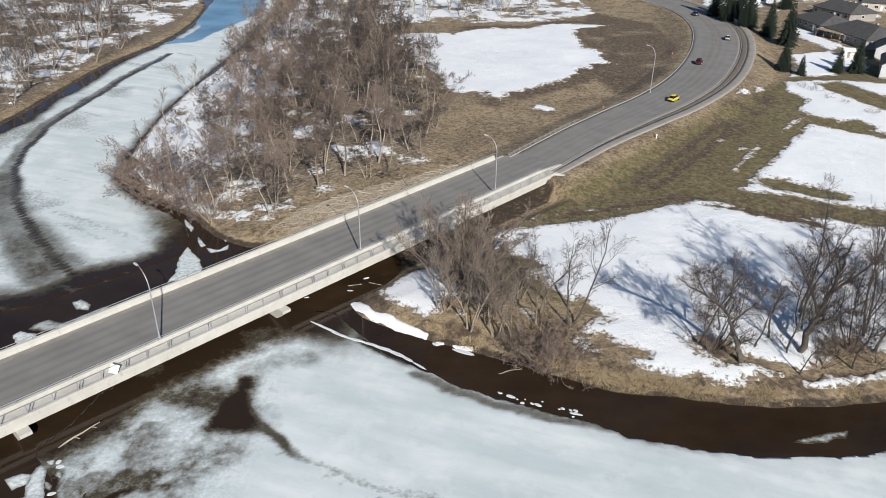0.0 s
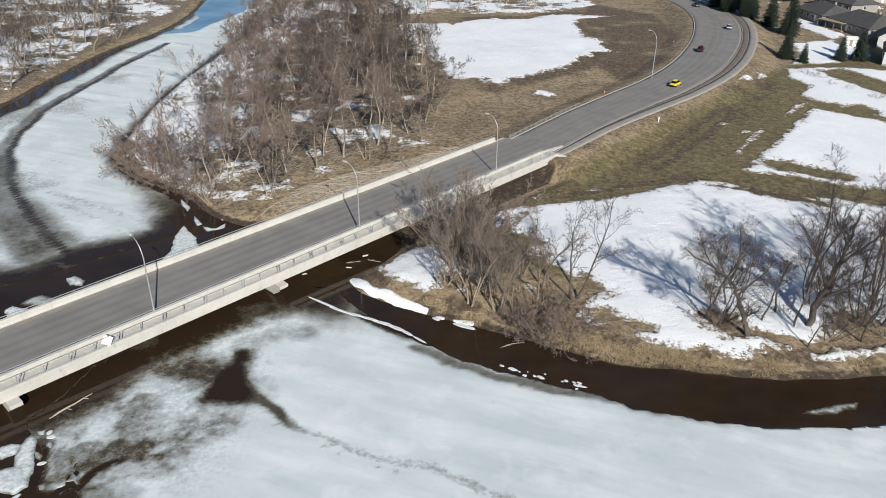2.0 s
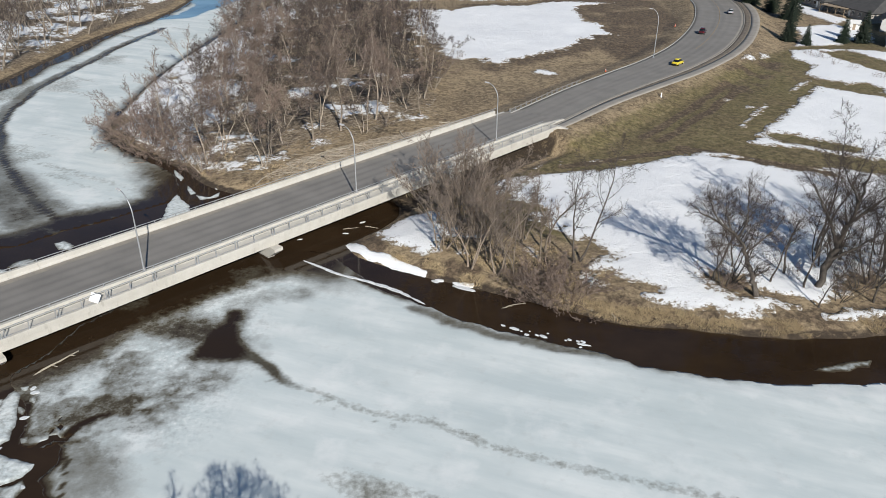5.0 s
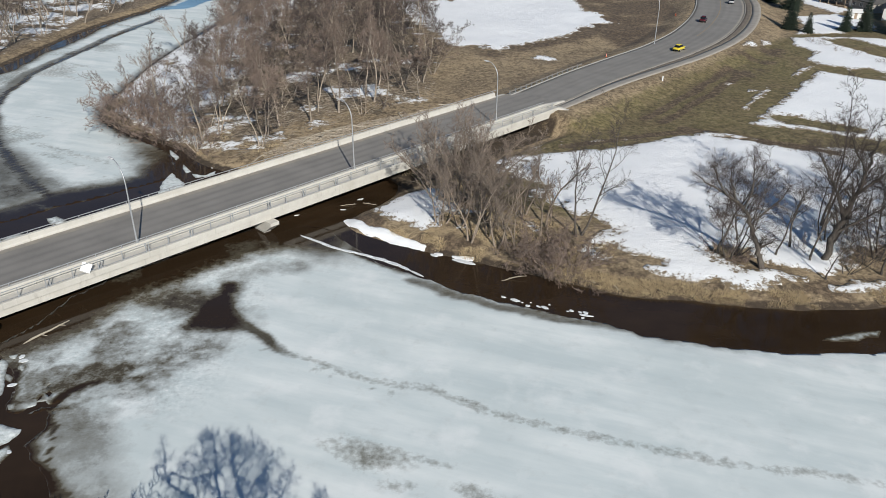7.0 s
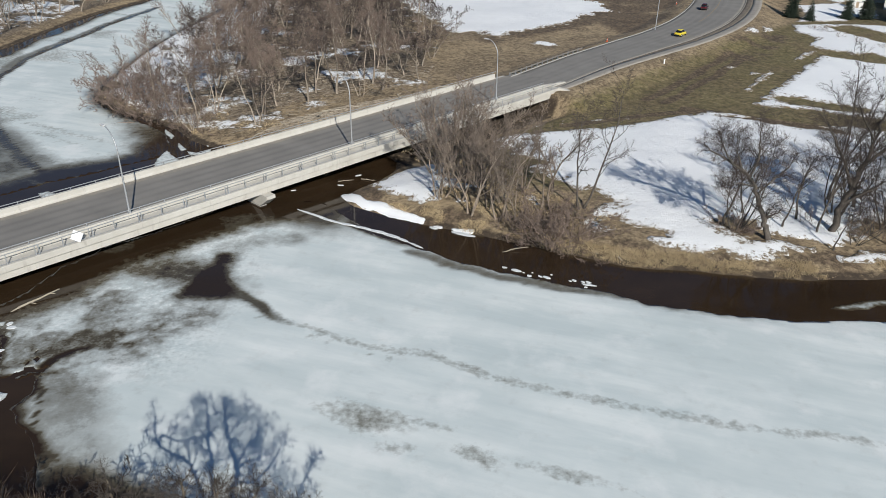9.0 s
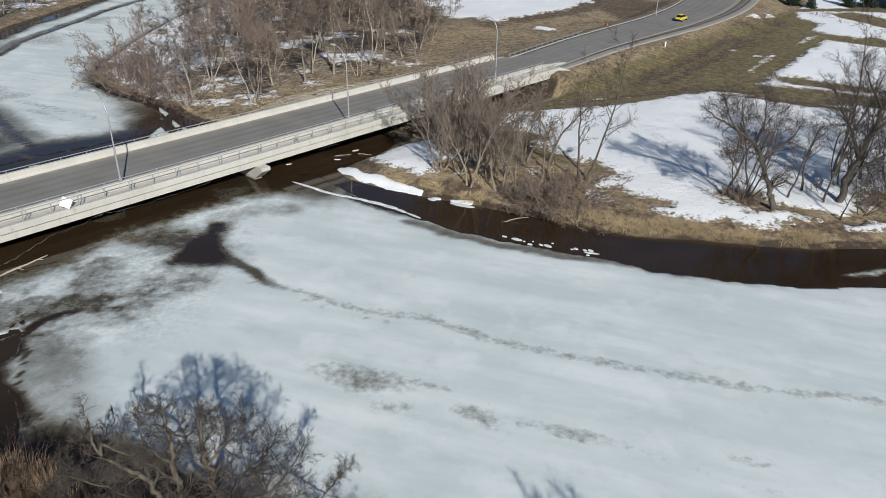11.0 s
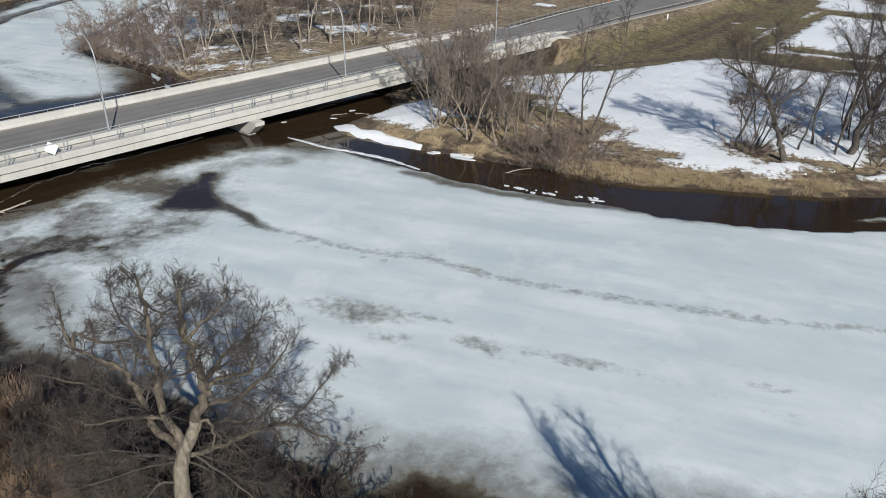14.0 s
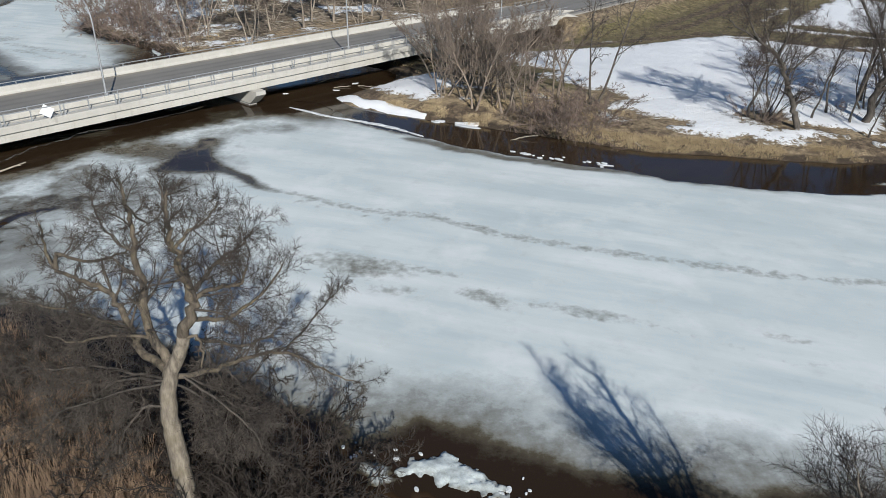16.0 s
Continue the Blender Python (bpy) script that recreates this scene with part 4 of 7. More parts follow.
def build_bridge():
    b = thing("bridge", DECK, "long low cream concrete road bridge over the river", "bridge", kind="structure")
    part("slab", boxes((START, END, -2.3, 10.8, -0.32, -0.03)), CONCRETE, b)
    part("roadway", strip_mesh("roadway", START, END + 3, -0.1, 10.3, 0.0, ASPHALT, 60, 40), ASPHALT, b, "worn grey asphalt with darker wheel tracks")
    part("footway", boxes((START, END, -2.15, -0.72, -0.03, 0.13)), CONCRETE, b, "grey concrete footway")
    part("edge_beam", profile([(-2.55, -0.42), (-2.55, 0.2), (-2.5, 0.24), (-2.15, 0.24), (-2.12, 0.13), (-2.12, -0.42)], START, END), CONCRETE, b)
    part("edge_beam", profile([(10.8, -0.42), (10.8, -0.03), (10.95, -0.03), (10.95, -0.42)], START, END), CONCRETE, b)
    for y in (-2.3, 0.6, 3.5, 6.4, 9.3):
        part("girder", profile([(y, -1.28), (y, -1.1), (y + 0.16, -0.98), (y + 0.16, -0.6), (y, -0.5), (y, -0.42), (y + 0.75, -0.42), (y + 0.75, -0.5), (y + 0.6, -0.6),
                                (y + 0.6, -0.98), (y + 0.75, -1.1), (y + 0.75, -1.28)] if y > 0 else [(y, -1.28), (y, -0.42), (y + 0.6, -0.42), (y + 0.6, -1.28)], START, END), CONCRETE, b)
    # parapets in lengths
    x = START
    near = mesh_from(profile([(-0.72, -0.02), (-0.72, 0.8), (-0.69, 0.84), (-0.26, 0.84), (-0.23, 0.8), (-0.2, 0.32), (-0.06, 0.12), (-0.06, -0.02)], 0, 10.98), "parapet", CONCRETE)
    far = mesh_from(profile([(10.3, -0.02), (10.3, 0.12), (10.44, 0.32), (10.47, 0.8), (10.5, 0.84), (10.9, 0.84), (10.93, 0.8), (10.93, -0.02)], 0, 10.98), "parapet", CONCRETE)
    while x < END - 5:
        part("parapet", near, CONCRETE, b, at=Matrix.Translation((x, 0, 0)))
        part("parapet", far, CONCRETE, b, at=Matrix.Translation((x, 0, 0)))
        x += 11.0
    part("parapet_end", profile_taper(), CONCRETE, b)
    # piers
    for s in (-19.1, 14.9, 48.9, 82.9):
        part("pier_cap", cap_mesh(s), CONCRETE, b)
        part("pier_stem", boxes((s - 0.55, s + 0.55, -1.6, 10.2, -5.8, -2.2), bevel=0.12), GREY_CONCRETE, b, "water-stained concrete pier wall")
    part("abutment", boxes((END - 1.5, END + 1.2, -2.5, 10.9, -3.2, -0.34)), GREY_CONCRETE, b)
    part("abutment", boxes((START - 1.2, START + 1.5, -2.5, 10.9, -3.2, -0.34)), GREY_CONCRETE, b)
    wing = bmesh.new()
    pts = [(END - 0.8, -2.5, 0.3), (END + 0.5, -4.3, -0.25), (END + 0.5, -4.3, -2.6), (END - 0.8, -2.5, -2.6)]
    lo = [wing.verts.new(p) for p in pts]
    hi = [wing.verts.new((p[0] + 0.6, p[1] + 0.25, p[2])) for p in pts]
    wing.faces.new(lo), wing.faces.new(hi[::-1])
    for k in range(4):
        wing.faces.new([lo[k], hi[k], hi[(k + 1) % 4], lo[(k + 1) % 4]])
    bmesh.ops.recalc_face_normals(wing, faces=wing.faces)
    part("wing_wall", wing, CONCRETE, b)
    return b


def mesh_from(bm, name, material):
    me = bpy.data.meshes.new(name)
    bm.to_mesh(me)
    bm.free()
    me.materials.append(material)
    return me


def profile_taper():
    bm = profile([(-0.72, -0.02), (-0.72, 0.8), (-0.69, 0.84), (-0.26, 0.84), (-0.23, 0.8), (-0.2, 0.32), (-0.06, 0.12), (-0.06, -0.02)], 109.0, 116.0)
    for v in bm.verts:
        if v.co.x > 115:
            v.co.z = min(v.co.z, 0.18)
    return bm


def cap_mesh(s):
    return profile_x(s, [(-3.4, -1.3), (-3.4, -1.75), (-1.9, -2.9), (10.5, -2.9), (11.9, -1.75), (11.9, -1.3)], 0.65)


def profile_x(s, pts, half):
    return profile(pts, s - half, s + half)


bridge = build_bridge()


def build_railing():
    r = thing("footway_railing", DECK, "slim galvanised steel railing along the bridge footway", "railing")
    post = mesh_from(boxes((-0.05, 0.05, -0.035, 0.035, 0, 1.08), (-0.09, 0.09, -0.08, 0.08, 0, 0.02)), "post", STEEL)
    x, k = START + 0.4, 0
    while x < END:
        part("post", post, STEEL, r, at=Matrix.Translation((x, -2.3, 0.24)))
        if k % 2 == 0:
            part("post", post, STEEL, r, at=Matrix.Translation((x + 0.35, -2.3, 0.24)))
        x += 2.75
        k += 1
    for z, h in ((1.28, 0.07), (0.34, 0.035)):
        part("rail", boxes((START, END, -2.33, -2.27, z, z + h)), STEEL, r)
    for y, name, label in ((-0.47, "parapet_rail", "low steel rail on top of the inner bridge parapet"), (10.75, "parapet_rail", "low steel rail on top of the outer bridge parapet")):
        p = thing(name, DECK, label, "railing")
        stub = mesh_from(boxes((-0.04, 0.04, -0.04, 0.04, 0, 0.32), (-0.1, 0.1, -0.08, 0.08, 0, 0.02)), "post", STEEL)
        x = START + 1.5
        while x < END - 2.5:
            part("post", stub, STEEL, p, at=Matrix.Translation((x, y, 0.84)))
            x += 3.0
        part("rail", boxes((START, END - 2.5, y - 0.045, y + 0.045, 1.12, 1.21), bevel=0.015), STEEL, p)


build_railing()


# ---- street lamps ----
def build_lamp(m, tall, reach, label, toward=1.0):
    lamp = thing("street_lamp", m, label, "street lamp", "street lamps")
    pts, rad = [], []
    for k in range(7):
        pts.append((0, 0, tall * 0.74 * k / 6))
        rad.append(0.12 - 0.045 * k / 6)
    for k in range(1, 9):
        a = math.pi / 2 * k / 8
        pts.append((0, toward * reach * (1 - math.cos(a)) , tall * 0.74 + tall * 0.26 * math.sin(a)))
        rad.append(0.075 - 0.03 * k / 8)
    part("pole", tube_mesh("pole", [(pts, rad)], STEEL, 10), STEEL, lamp)
    part("base_plate", boxes((-0.2, 0.2, -0.2, 0.2, 0, 0.04), (-0.16, 0.16, -0.16, 0.16, 0.04, 0.3), bevel=0.015), STEEL, lamp)
    y = toward * reach
    bm = boxes((-0.16, 0.16, min(y - 0.1 * toward, y + 0.75 * toward), max(y - 0.1 * toward, y + 0.75 * toward), tall - 0.1, tall + 0.08), bevel=0.05)
    part("lamp_head", bm, simple("lamp_head_grey", (0.5, 0.5, 0.5), (0.62, 0.62, 0.62), 4, 0.5), lamp, "pale grey lamp head")
    return lamp


for s in (32.3, 64.8, 96.2):
    build_lamp(DECK @ Matrix.Translation((s, -0.47, 0.84)), 9.6, 2.2, "pale galvanised street lamp with a curved arm on the bridge parapet")
build_lamp(Matrix.Translation((53.2, 186.2, ground_at(53.2, 186.2))) @ pose(0, 0, 0, 0, 0, 138 + 90 + 180), 11.5, 2.0, "tall galvanised street lamp on the grass verge by the road")
build_lamp(Matrix.Translation((104.5, 284.5, ground_at(104.5, 284.5))) @ pose(0, 0, 0, 0, 0, 90), 11.5, 2.0, "tall galvanised street lamp beside the far bend")


# ---- trees ----
def bare_tree(seed, tall, spread, counts, ratio=0.55, upright=0.6, stems=1, lean=0.0, radius=None, twig=0.012, wobble=0.16, first=0.25, limb_level=1, droop=0.0):
    """Two meshes' data: trunk with limbs, and the finer branches and twigs."""
    rng = random.Random(seed)
    wood, fine = ([], []), ([], [])
    radius = radius or tall * 0.016

    def grow(start, direction, length, r, level):
        last = level == len(counts)
        if last:
            spike(start, start + direction * length * 1.55, r * 0.8, *fine)
            return
        segs = (8, 5, 3, 2, 2)[min(level, 4)]
        sides = (7, 5, 3, 3, 3)[min(level, 4)]
        pts, d = [start], direction.copy()
        bend = wobble * (1.0 + 0.3 * level)
        for k in range(segs):
            d = (d + Vector((rng.gauss(0, bend), rng.gauss(0, bend), rng.gauss(0, bend) + (0.10 * upright if level else 0.03) - (droop * 0.2 if level > 1 else 0)))).normalized()
            pts.append(pts[-1] + d * (length / segs))
        tip = max(twig * 0.4, r * (0.22 if level == 0 else 0.25))
        radii = [r + (tip - r) * (k / segs) ** 0.8 for k in range(segs + 1)]
        if level == 0:
            radii[0] *= 1.35
        tube_data(pts, radii, sides, *(wood if level <= limb_level else fine), True)
        n = counts[level]
        for k in range(n):
            low = first if level == 0 else 0.18
            t = low + (1 - low) * ((k + rng.random()) / n) ** 0.85
            i = min(int(t * segs), segs - 1)
            u = t * segs - i
            p = pts[i].lerp(pts[i + 1], u)
            axis = (pts[i + 1] - pts[i]).normalized()
            around = rng.random() * 2 * math.pi
            side = axis.orthogonal().normalized()
            side = side * math.cos(around) + axis.cross(side) * math.sin(around)
            open_ = rng.uniform(0.45, 1.0) * spread * (1.3 if level else 1.0)
            cd = (axis * math.cos(open_) + side * math.sin(open_))
            cd.z += (0.1 if level else 0.25) * upright
            cd.normalize()
            cl = length * ratio * rng.uniform(0.65, 1.15) * (1.0 - 0.45 * t if level == 0 else 1.0 - 0.3 * t)
            rr = radii[i] + (radii[i + 1] - radii[i]) * u
            grow(p, cd, cl, max(twig * (1.5 if level < 2 else 1.0), rr * rng.uniform(0.4, 0.6) if level < 2 else twig * rng.uniform(0.7, 1.2)), level + 1)

    for s in range(stems):
        a = 2 * math.pi * s / stems + rng.random()
        off = 0.25 * math.sqrt(stems - 1)
        d = Vector((math.cos(a) * (0.12 * stems if stems > 1 else lean), math.sin(a) * (0.12 * stems if stems > 1 else 0), 1)).normalized()
        grow(Vector((math.cos(a) * off, math.sin(a) * off, -0.35)), d, tall * rng.uniform(0.8, 1.0), radius * (1.0 if stems == 1 else 0.7), 0)
    return wood, fine


def tree_thing(name, data, m, bark, twigs, label, category="tree", group="", fine_name="crown"):
    t = thing(name, m, label, category, group)
    part("trunk", mesh_of("trunk", *data[0], bark, True), bark, t)
    part(fine_name, mesh_of(fine_name, *data[1], twigs, False), twigs, t)
    return t



def stand(x, y, turn=0.0, size=1.0, tilt=0.0):
    return Matrix.Translation((x, y, ground_at(x, y))) @ pose(0, 0, 0, tilt, 0, turn) @ Matrix.Scale(size, 4)


def scatter(rng, outline, gap, count, tries=9000):
    xs, ys = [p[0] for p in outline], [p[1] for p in outline]
    got = []
    spots = np.array([(rng.uniform(min(xs), max(xs)), rng.uniform(min(ys), max(ys))) for _ in range(tries)])
    for x, y in spots[inside(spots[:, 0], spots[:, 1], outline)].tolist():
        if all((x - a) ** 2 + (y - b) ** 2 > gap * gap for a, b in got):
            got.append((x, y))
            if len(got) >= count:
                break
    return got


rng = random.Random(5)
KINDS = []
for k in range(7):
    tall = (12.5, 11.0, 13.5, 9.5, 12.0, 10.0, 8.0)[k]
    stems = (1, 2, 1, 3, 2, 1, 4)[k]
    data = bare_tree(100 + k, tall * 1.18, 1.05, (17 - 2 * stems, 9 - stems // 2, 16), 0.44, 0.42, stems=stems, twig=0.0185, wobble=0.14, first=0.44, radius=tall * 0.0165)
    KINDS.append(data)


FAR_KINDS = [bare_tree(150 + k, (14.0, 12.0, 15.0, 11.0)[k], 0.85, (11 - 2 * (1, 2, 1, 3)[k], 6, 8), 0.48, 0.6, stems=(1, 2, 1, 3)[k], twig=0.034, wobble=0.15, first=0.2) for k in range(4)]


def plant(spots, group, label, low=0.75, high=1.15, pool=KINDS, bark=None, twigs=None, dark=None):
    made = {}
    for x, y in spots:
        k = rng.randrange(len(pool))
        m = stand(x, y, rng.uniform(0, 360), rng.uniform(low, high), rng.uniform(-5, 5))
        deep = dark is not None and rng.random() < dark(x, y)
        key = (k, deep)
        if key not in made:
            made[key] = tree_thing("bare_tree", pool[k], m, bark or BARK, DARK_TWIG if deep else TWIG, label, "tree", group)
        else:
            o = copy_thing(made[key], m)
            o.matrix_basis = m


WOOD_SPOTS = [(x, y) for x, y in scatter(rng, WOODS, 3.9, 225) if x > np.interp(y, [113, 128, 140, 200, 260], [-70, -50, -49, -53, -70])]
plant(WOOD_SPOTS, "bare woods", "bare brown deciduous tree in dense riverside woods", dark=lambda x, y: 0.25 + 0.55 * (y > 165 and x > -40))
WEST = [(-102, 170), (-102.5, 200), (-101, 240), (-99, 255), (-106, 275), (-112, 330), (-160, 330), (-165, 260), (-140, 185), (-118, 165)]


def joined_trees(name, spots, label, low, high):
    """Far trees that nobody could count, as one mesh of bark and twigs."""
    shapes = []
    for wood, fine in FAR_KINDS:
        v = np.array([tuple(p) for p in wood[0]] + [tuple(p) for p in fine[0]])
        n = len(wood[0])
        f = [list(q) for q in wood[1]] + [[k + n for k in q] for q in fine[1]]
        shapes.append((v, f, len(wood[1])))
    verts, faces, slots, base = [], [], [], 0
    for x, y in spots:
        v, f, n = shapes[rng.randrange(4)]
        m = np.array(stand(x, y, rng.uniform(0, 360), rng.uniform(low, high), rng.uniform(-5, 5)))
        verts.append(v @ m[:3, :3].T + m[:3, 3])
        faces += [[k + base for k in q] for q in f]
        slots += [0] * n + [1] * (len(f) - n)
        base += len(v)
    me = mesh_of(name, np.concatenate(verts), faces, BARK)
    me.materials.append(DARK_TWIG)
    me.polygons.foreach_set("material_index", slots)
    tagged(new(name, me), label, "trees", kind="stuff")


joined_trees("far_bank_woods", scatter(rng, WEST, 4.2, 130), "bare grey trees above patchy snow on the far bank", 0.8, 1.2)
joined_trees("field_edge_woods", scatter(rng, [(-40, 283), (0, 285), (34, 286), (40, 300), (36, 340), (-60, 340)], 4.2, 70), "bare trees at the back of the snowy field", 0.75, 1.1)


# ---- trees by the river ----
def limb_tree(seed, limbs, counts, ratio, twig, spread=0.9, upright=0.4, wobble=0.2, reach=2.6, droop=0.0, limbs_out=None):
    """A tree on given main limbs (points and end radii), with branches and twigs grown from them."""
    rnd = random.Random(seed)
    wood, fine = ([], []), ([], [])

    def grow(start, direction, length, r, level):
        if level == len(counts):
            spike(start, start + direction * length * 1.5, r * 0.75, *fine)
            return
        segs = (5, 3, 2)[min(level - 1, 2)]
        bend = wobble / level ** 0.7
        pts, d = [start], direction.copy()
        for _ in range(segs):
            d = (d + Vector((rnd.gauss(0, bend), rnd.gauss(0, bend), rnd.gauss(0, bend) + 0.12 * upright - 0.12 * droop))).normalized()
            pts.append(pts[-1] + d * (length / segs))
        radii = [r * (1 - 0.75 * k / segs) for k in range(segs + 1)]
        tube_data(pts, radii, 5 if level == 1 else 3, *(wood if level == 1 and limbs_out is None else fine), True)
        spawn(pts, radii, length * ratio, counts[level], level + 1)

    def spawn(pts, radii, length, n, level, low=0.15):
        for k in range(n):
            t = low + (1 - low) * (k + rnd.random()) / n
            i = min(int(t * (len(pts) - 1)), len(pts) - 2)
            u = t * (len(pts) - 1) - i
            axis = (pts[i + 1] - pts[i]).normalized()
            a = rnd.random() * 2 * math.pi
            side = axis.orthogonal().normalized()
            side = side * math.cos(a) + axis.cross(side) * math.sin(a)
            w = rnd.uniform(0.5, 1.15) * spread
            cd = axis * math.cos(w) + side * math.sin(w)
            cd.z += 0.2 * upright
            rr = radii[i] + (radii[i + 1] - radii[i]) * u
            grow(pts[i].lerp(pts[i + 1], u), cd.normalized(), length * rnd.uniform(0.55, 1.2) * (1.15 - 0.5 * t), max(twig, rr * rnd.uniform(0.3, 0.5)), level)

    for limb, r0, r1, n in limbs:
        pts = [Vector(p) for p in smooth_line(limb, 4)]
        m = len(pts)
        pts = [p + Vector((rnd.gauss(0, 0.06), rnd.gauss(0, 0.06), rnd.gauss(0, 0.05))) * (r0 / 0.2) ** 0.5 * (0.3 if r0 > 0.4 else 1.0) if 0 < k < m - 1 else p for k, p in enumerate(pts)]
        radii = [r0 + (r1 - r0) * k / (m - 1) for k in range(m)]
        if limbs_out is not None:
            limbs_out.append(([], []))
            tube_data(pts, radii, 8, *limbs_out[-1], True)
        else:
            tube_data(pts, radii, 10 if r0 > 0.25 else 7, *wood, True)
        if n:
            spawn(pts, radii, reach, n, 1)
    return wood, fine


LIMB_STARTS = []
LIMB_BARK = bark_material("weathered_bark", (0.045, 0.037, 0.03), (0.22, 0.18, 0.132), (0.16, 0.128, 0.072))
TRUNK = [(0.0, 0.0, -0.6), (-0.03, 0.0, 1.39), (-0.08, 0.0, 3.34), (-0.11, 0.0, 4.72), (-0.12, 0.0, 6.05), (-0.03, 0.02, 7.13), (0.31, 0.0, 8.07), (0.72, -0.1, 8.93), (0.96, -0.2, 9.66)]
# main limbs of the cottonwood: points, start and end radius, branches
SHORE_TREE = [
    ([(0.91, -0.2, 9.56), (1.39, -0.3, 10.61), (1.3, 0.0, 11.21), (0.9, 0.4, 12.19), (0.62, 0.7, 12.9), (0.47, 1.0, 13.92), (0.55, 1.3, 14.46)], 0.22, 0.045, 24),
    ([(1.38, -0.2, 10.77), (1.86, 0.0, 11.22), (2.59, 0.1, 11.4), (3.12, 0.2, 11.53), (3.24, 0.4, 12.08)], 0.1, 0.04, 16),
    ([(0.24, 0.1, 8.07), (-0.49, 0.6, 8.99), (-0.79, 1.0, 10.05), (-0.9, 1.3, 10.98), (-0.97, 1.4, 12.12), (-1.0, 1.5, 13.16), (-1.09, 1.5, 14.1), (-1.16, 1.6, 14.84)], 0.2, 0.035, 26),
    ([(0.07, 0.1, 7.75), (-1.33, 1.2, 7.98), (-1.95, 2.0, 8.48), (-2.6, 2.8, 9.13), (-3.5, 3.4, 9.48), (-4.63, 3.9, 9.55), (-5.61, 4.3, 9.79), (-5.97, 4.6, 10.69), (-6.12, 4.8, 11.66)], 0.17, 0.035, 28),
    ([(-5.51, 4.3, 9.74), (-5.31, 4.2, 10.47), (-4.05, 3.6, 10.49), (-2.64, 3.0, 10.98), (-1.54, 2.4, 11.63)], 0.085, 0.035, 10),
    ([(0.41, 0.0, 7.65), (1.42, 1.2, 7.09), (2.27, 2.1, 7.01), (3.4, 3.0, 6.71), (4.51, 3.6, 5.88), (5.71, 4.0, 4.85), (6.79, 4.2, 4.35)], 0.11, 0.02, 26),
    ([(3.6, 3.1, 6.64), (4.26, 3.5, 7.27), (5.06, 3.9, 8.19), (5.68, 4.2, 8.95)], 0.05, 0.018, 15),
    ([(1.14, 0.0, 10.13), (1.82, 1.4, 9.27), (2.61, 2.5, 9.26), (3.36, 3.3, 9.83), (3.92, 3.6, 10.75)], 0.095, 0.025, 22),
    ([(1.37, 0.0, 10.99), (1.73, 0.6, 11.56), (2.24, 1.1, 11.98), (2.9, 1.6, 12.31), (3.27, 2.0, 12.87)], 0.085, 0.02, 20),
    ([(0.75, 0.6, 12.52), (1.15, 1.2, 12.96), (1.75, 1.7, 13.27), (2.11, 2.1, 13.89)], 0.07, 0.02, 16),
    ([(0.04, 0.0, 7.5), (-0.81, -0.8, 8.36), (-1.86, -1.3, 8.99), (-3.0, -1.7, 9.06), (-4.02, -2.0, 9.42)], 0.062, 0.02, 22),
    ([(-0.02, 0.0, 6.31), (-0.8, -0.5, 6.6), (-1.52, -0.8, 5.75), (-1.96, -0.9, 4.51)], 0.056, 0.018, 15),
    ([(0.18, 0.1, 7.25), (0.93, 0.5, 6.34), (1.45, 0.8, 5.27), (1.57, 1.0, 3.63)], 0.053, 0.018, 16),
    ([(0.38, 0.1, 7.63), (1.56, 1.4, 5.95), (2.42, 2.2, 4.48), (2.99, 2.8, 2.45)], 0.05, 0.018, 24),
    ([(-0.07, 0.1, 7.37), (-2.27, 0.9, 6.77), (-3.95, 1.4, 5.18), (-4.89, 1.6, 3.32)], 0.053, 0.018, 22),
    ([(0.9, -0.2, 9.47), (1.47, -0.3, 9.54), (1.61, -0.4, 9.0), (1.48, -0.4, 8.24)], 0.07, 0.03, 6),
    ([(-1.92, 2.0, 8.4), (-3.6, 3.0, 8.28), (-5.43, 4.0, 8.01), (-7.25, 4.8, 7.79), (-8.54, 5.4, 7.78)], 0.075, 0.018, 26),
    ([(-0.96, 1.4, 11.96), (-1.63, 1.2, 12.7), (-1.88, 1.0, 13.63), (-1.89, 1.0, 14.39)], 0.055, 0.018, 14),
    ([(-1.05, 1.5, 13.79), (-0.55, 1.9, 12.89), (0.06, 2.2, 13.42)], 0.045, 0.018, 12),
    ([(1.29, 0.0, 9.28), (2.14, 2.0, 7.7), (2.9, 3.4, 7.17), (3.45, 4.2, 7.37)], 0.07, 0.018, 20),
    ([(-0.47, 0.6, 8.87), (-1.98, 0.4, 9.09), (-3.13, 0.2, 8.96), (-4.26, 0.2, 9.3)], 0.07, 0.018, 18),
    ([(0.5, 0.1, 7.63), (2.02, -0.4, 6.77), (3.01, -0.6, 5.92), (3.52, -0.6, 4.61)], 0.046, 0.018, 20),
    ([(-0.13, 0.1, 7.25), (-2.24, -0.4, 6.95), (-3.91, -0.6, 6.32), (-5.01, -0.6, 5.0)], 0.046, 0.018, 20),
]
near_tree = thing("riverside_cottonwood", stand(-9.4, 22.7), "old bare cottonwood with a pale furrowed trunk and broken limbs", "tree")
data = limb_tree(11, SHORE_TREE, (12, 10, 10), 0.55, 0.0085, reach=1.75, wobble=0.24, spread=1.0, upright=0.05, limbs_out=LIMB_STARTS)
trunk_data = limb_tree(12, [(TRUNK, 0.42, 0.22, 0)], (9, 7, 6), 0.5, 0.01)
part("trunk", mesh_of("trunk", *trunk_data[0], PALE_BARK, True), PALE_BARK, near_tree, "thick pale furrowed trunk")
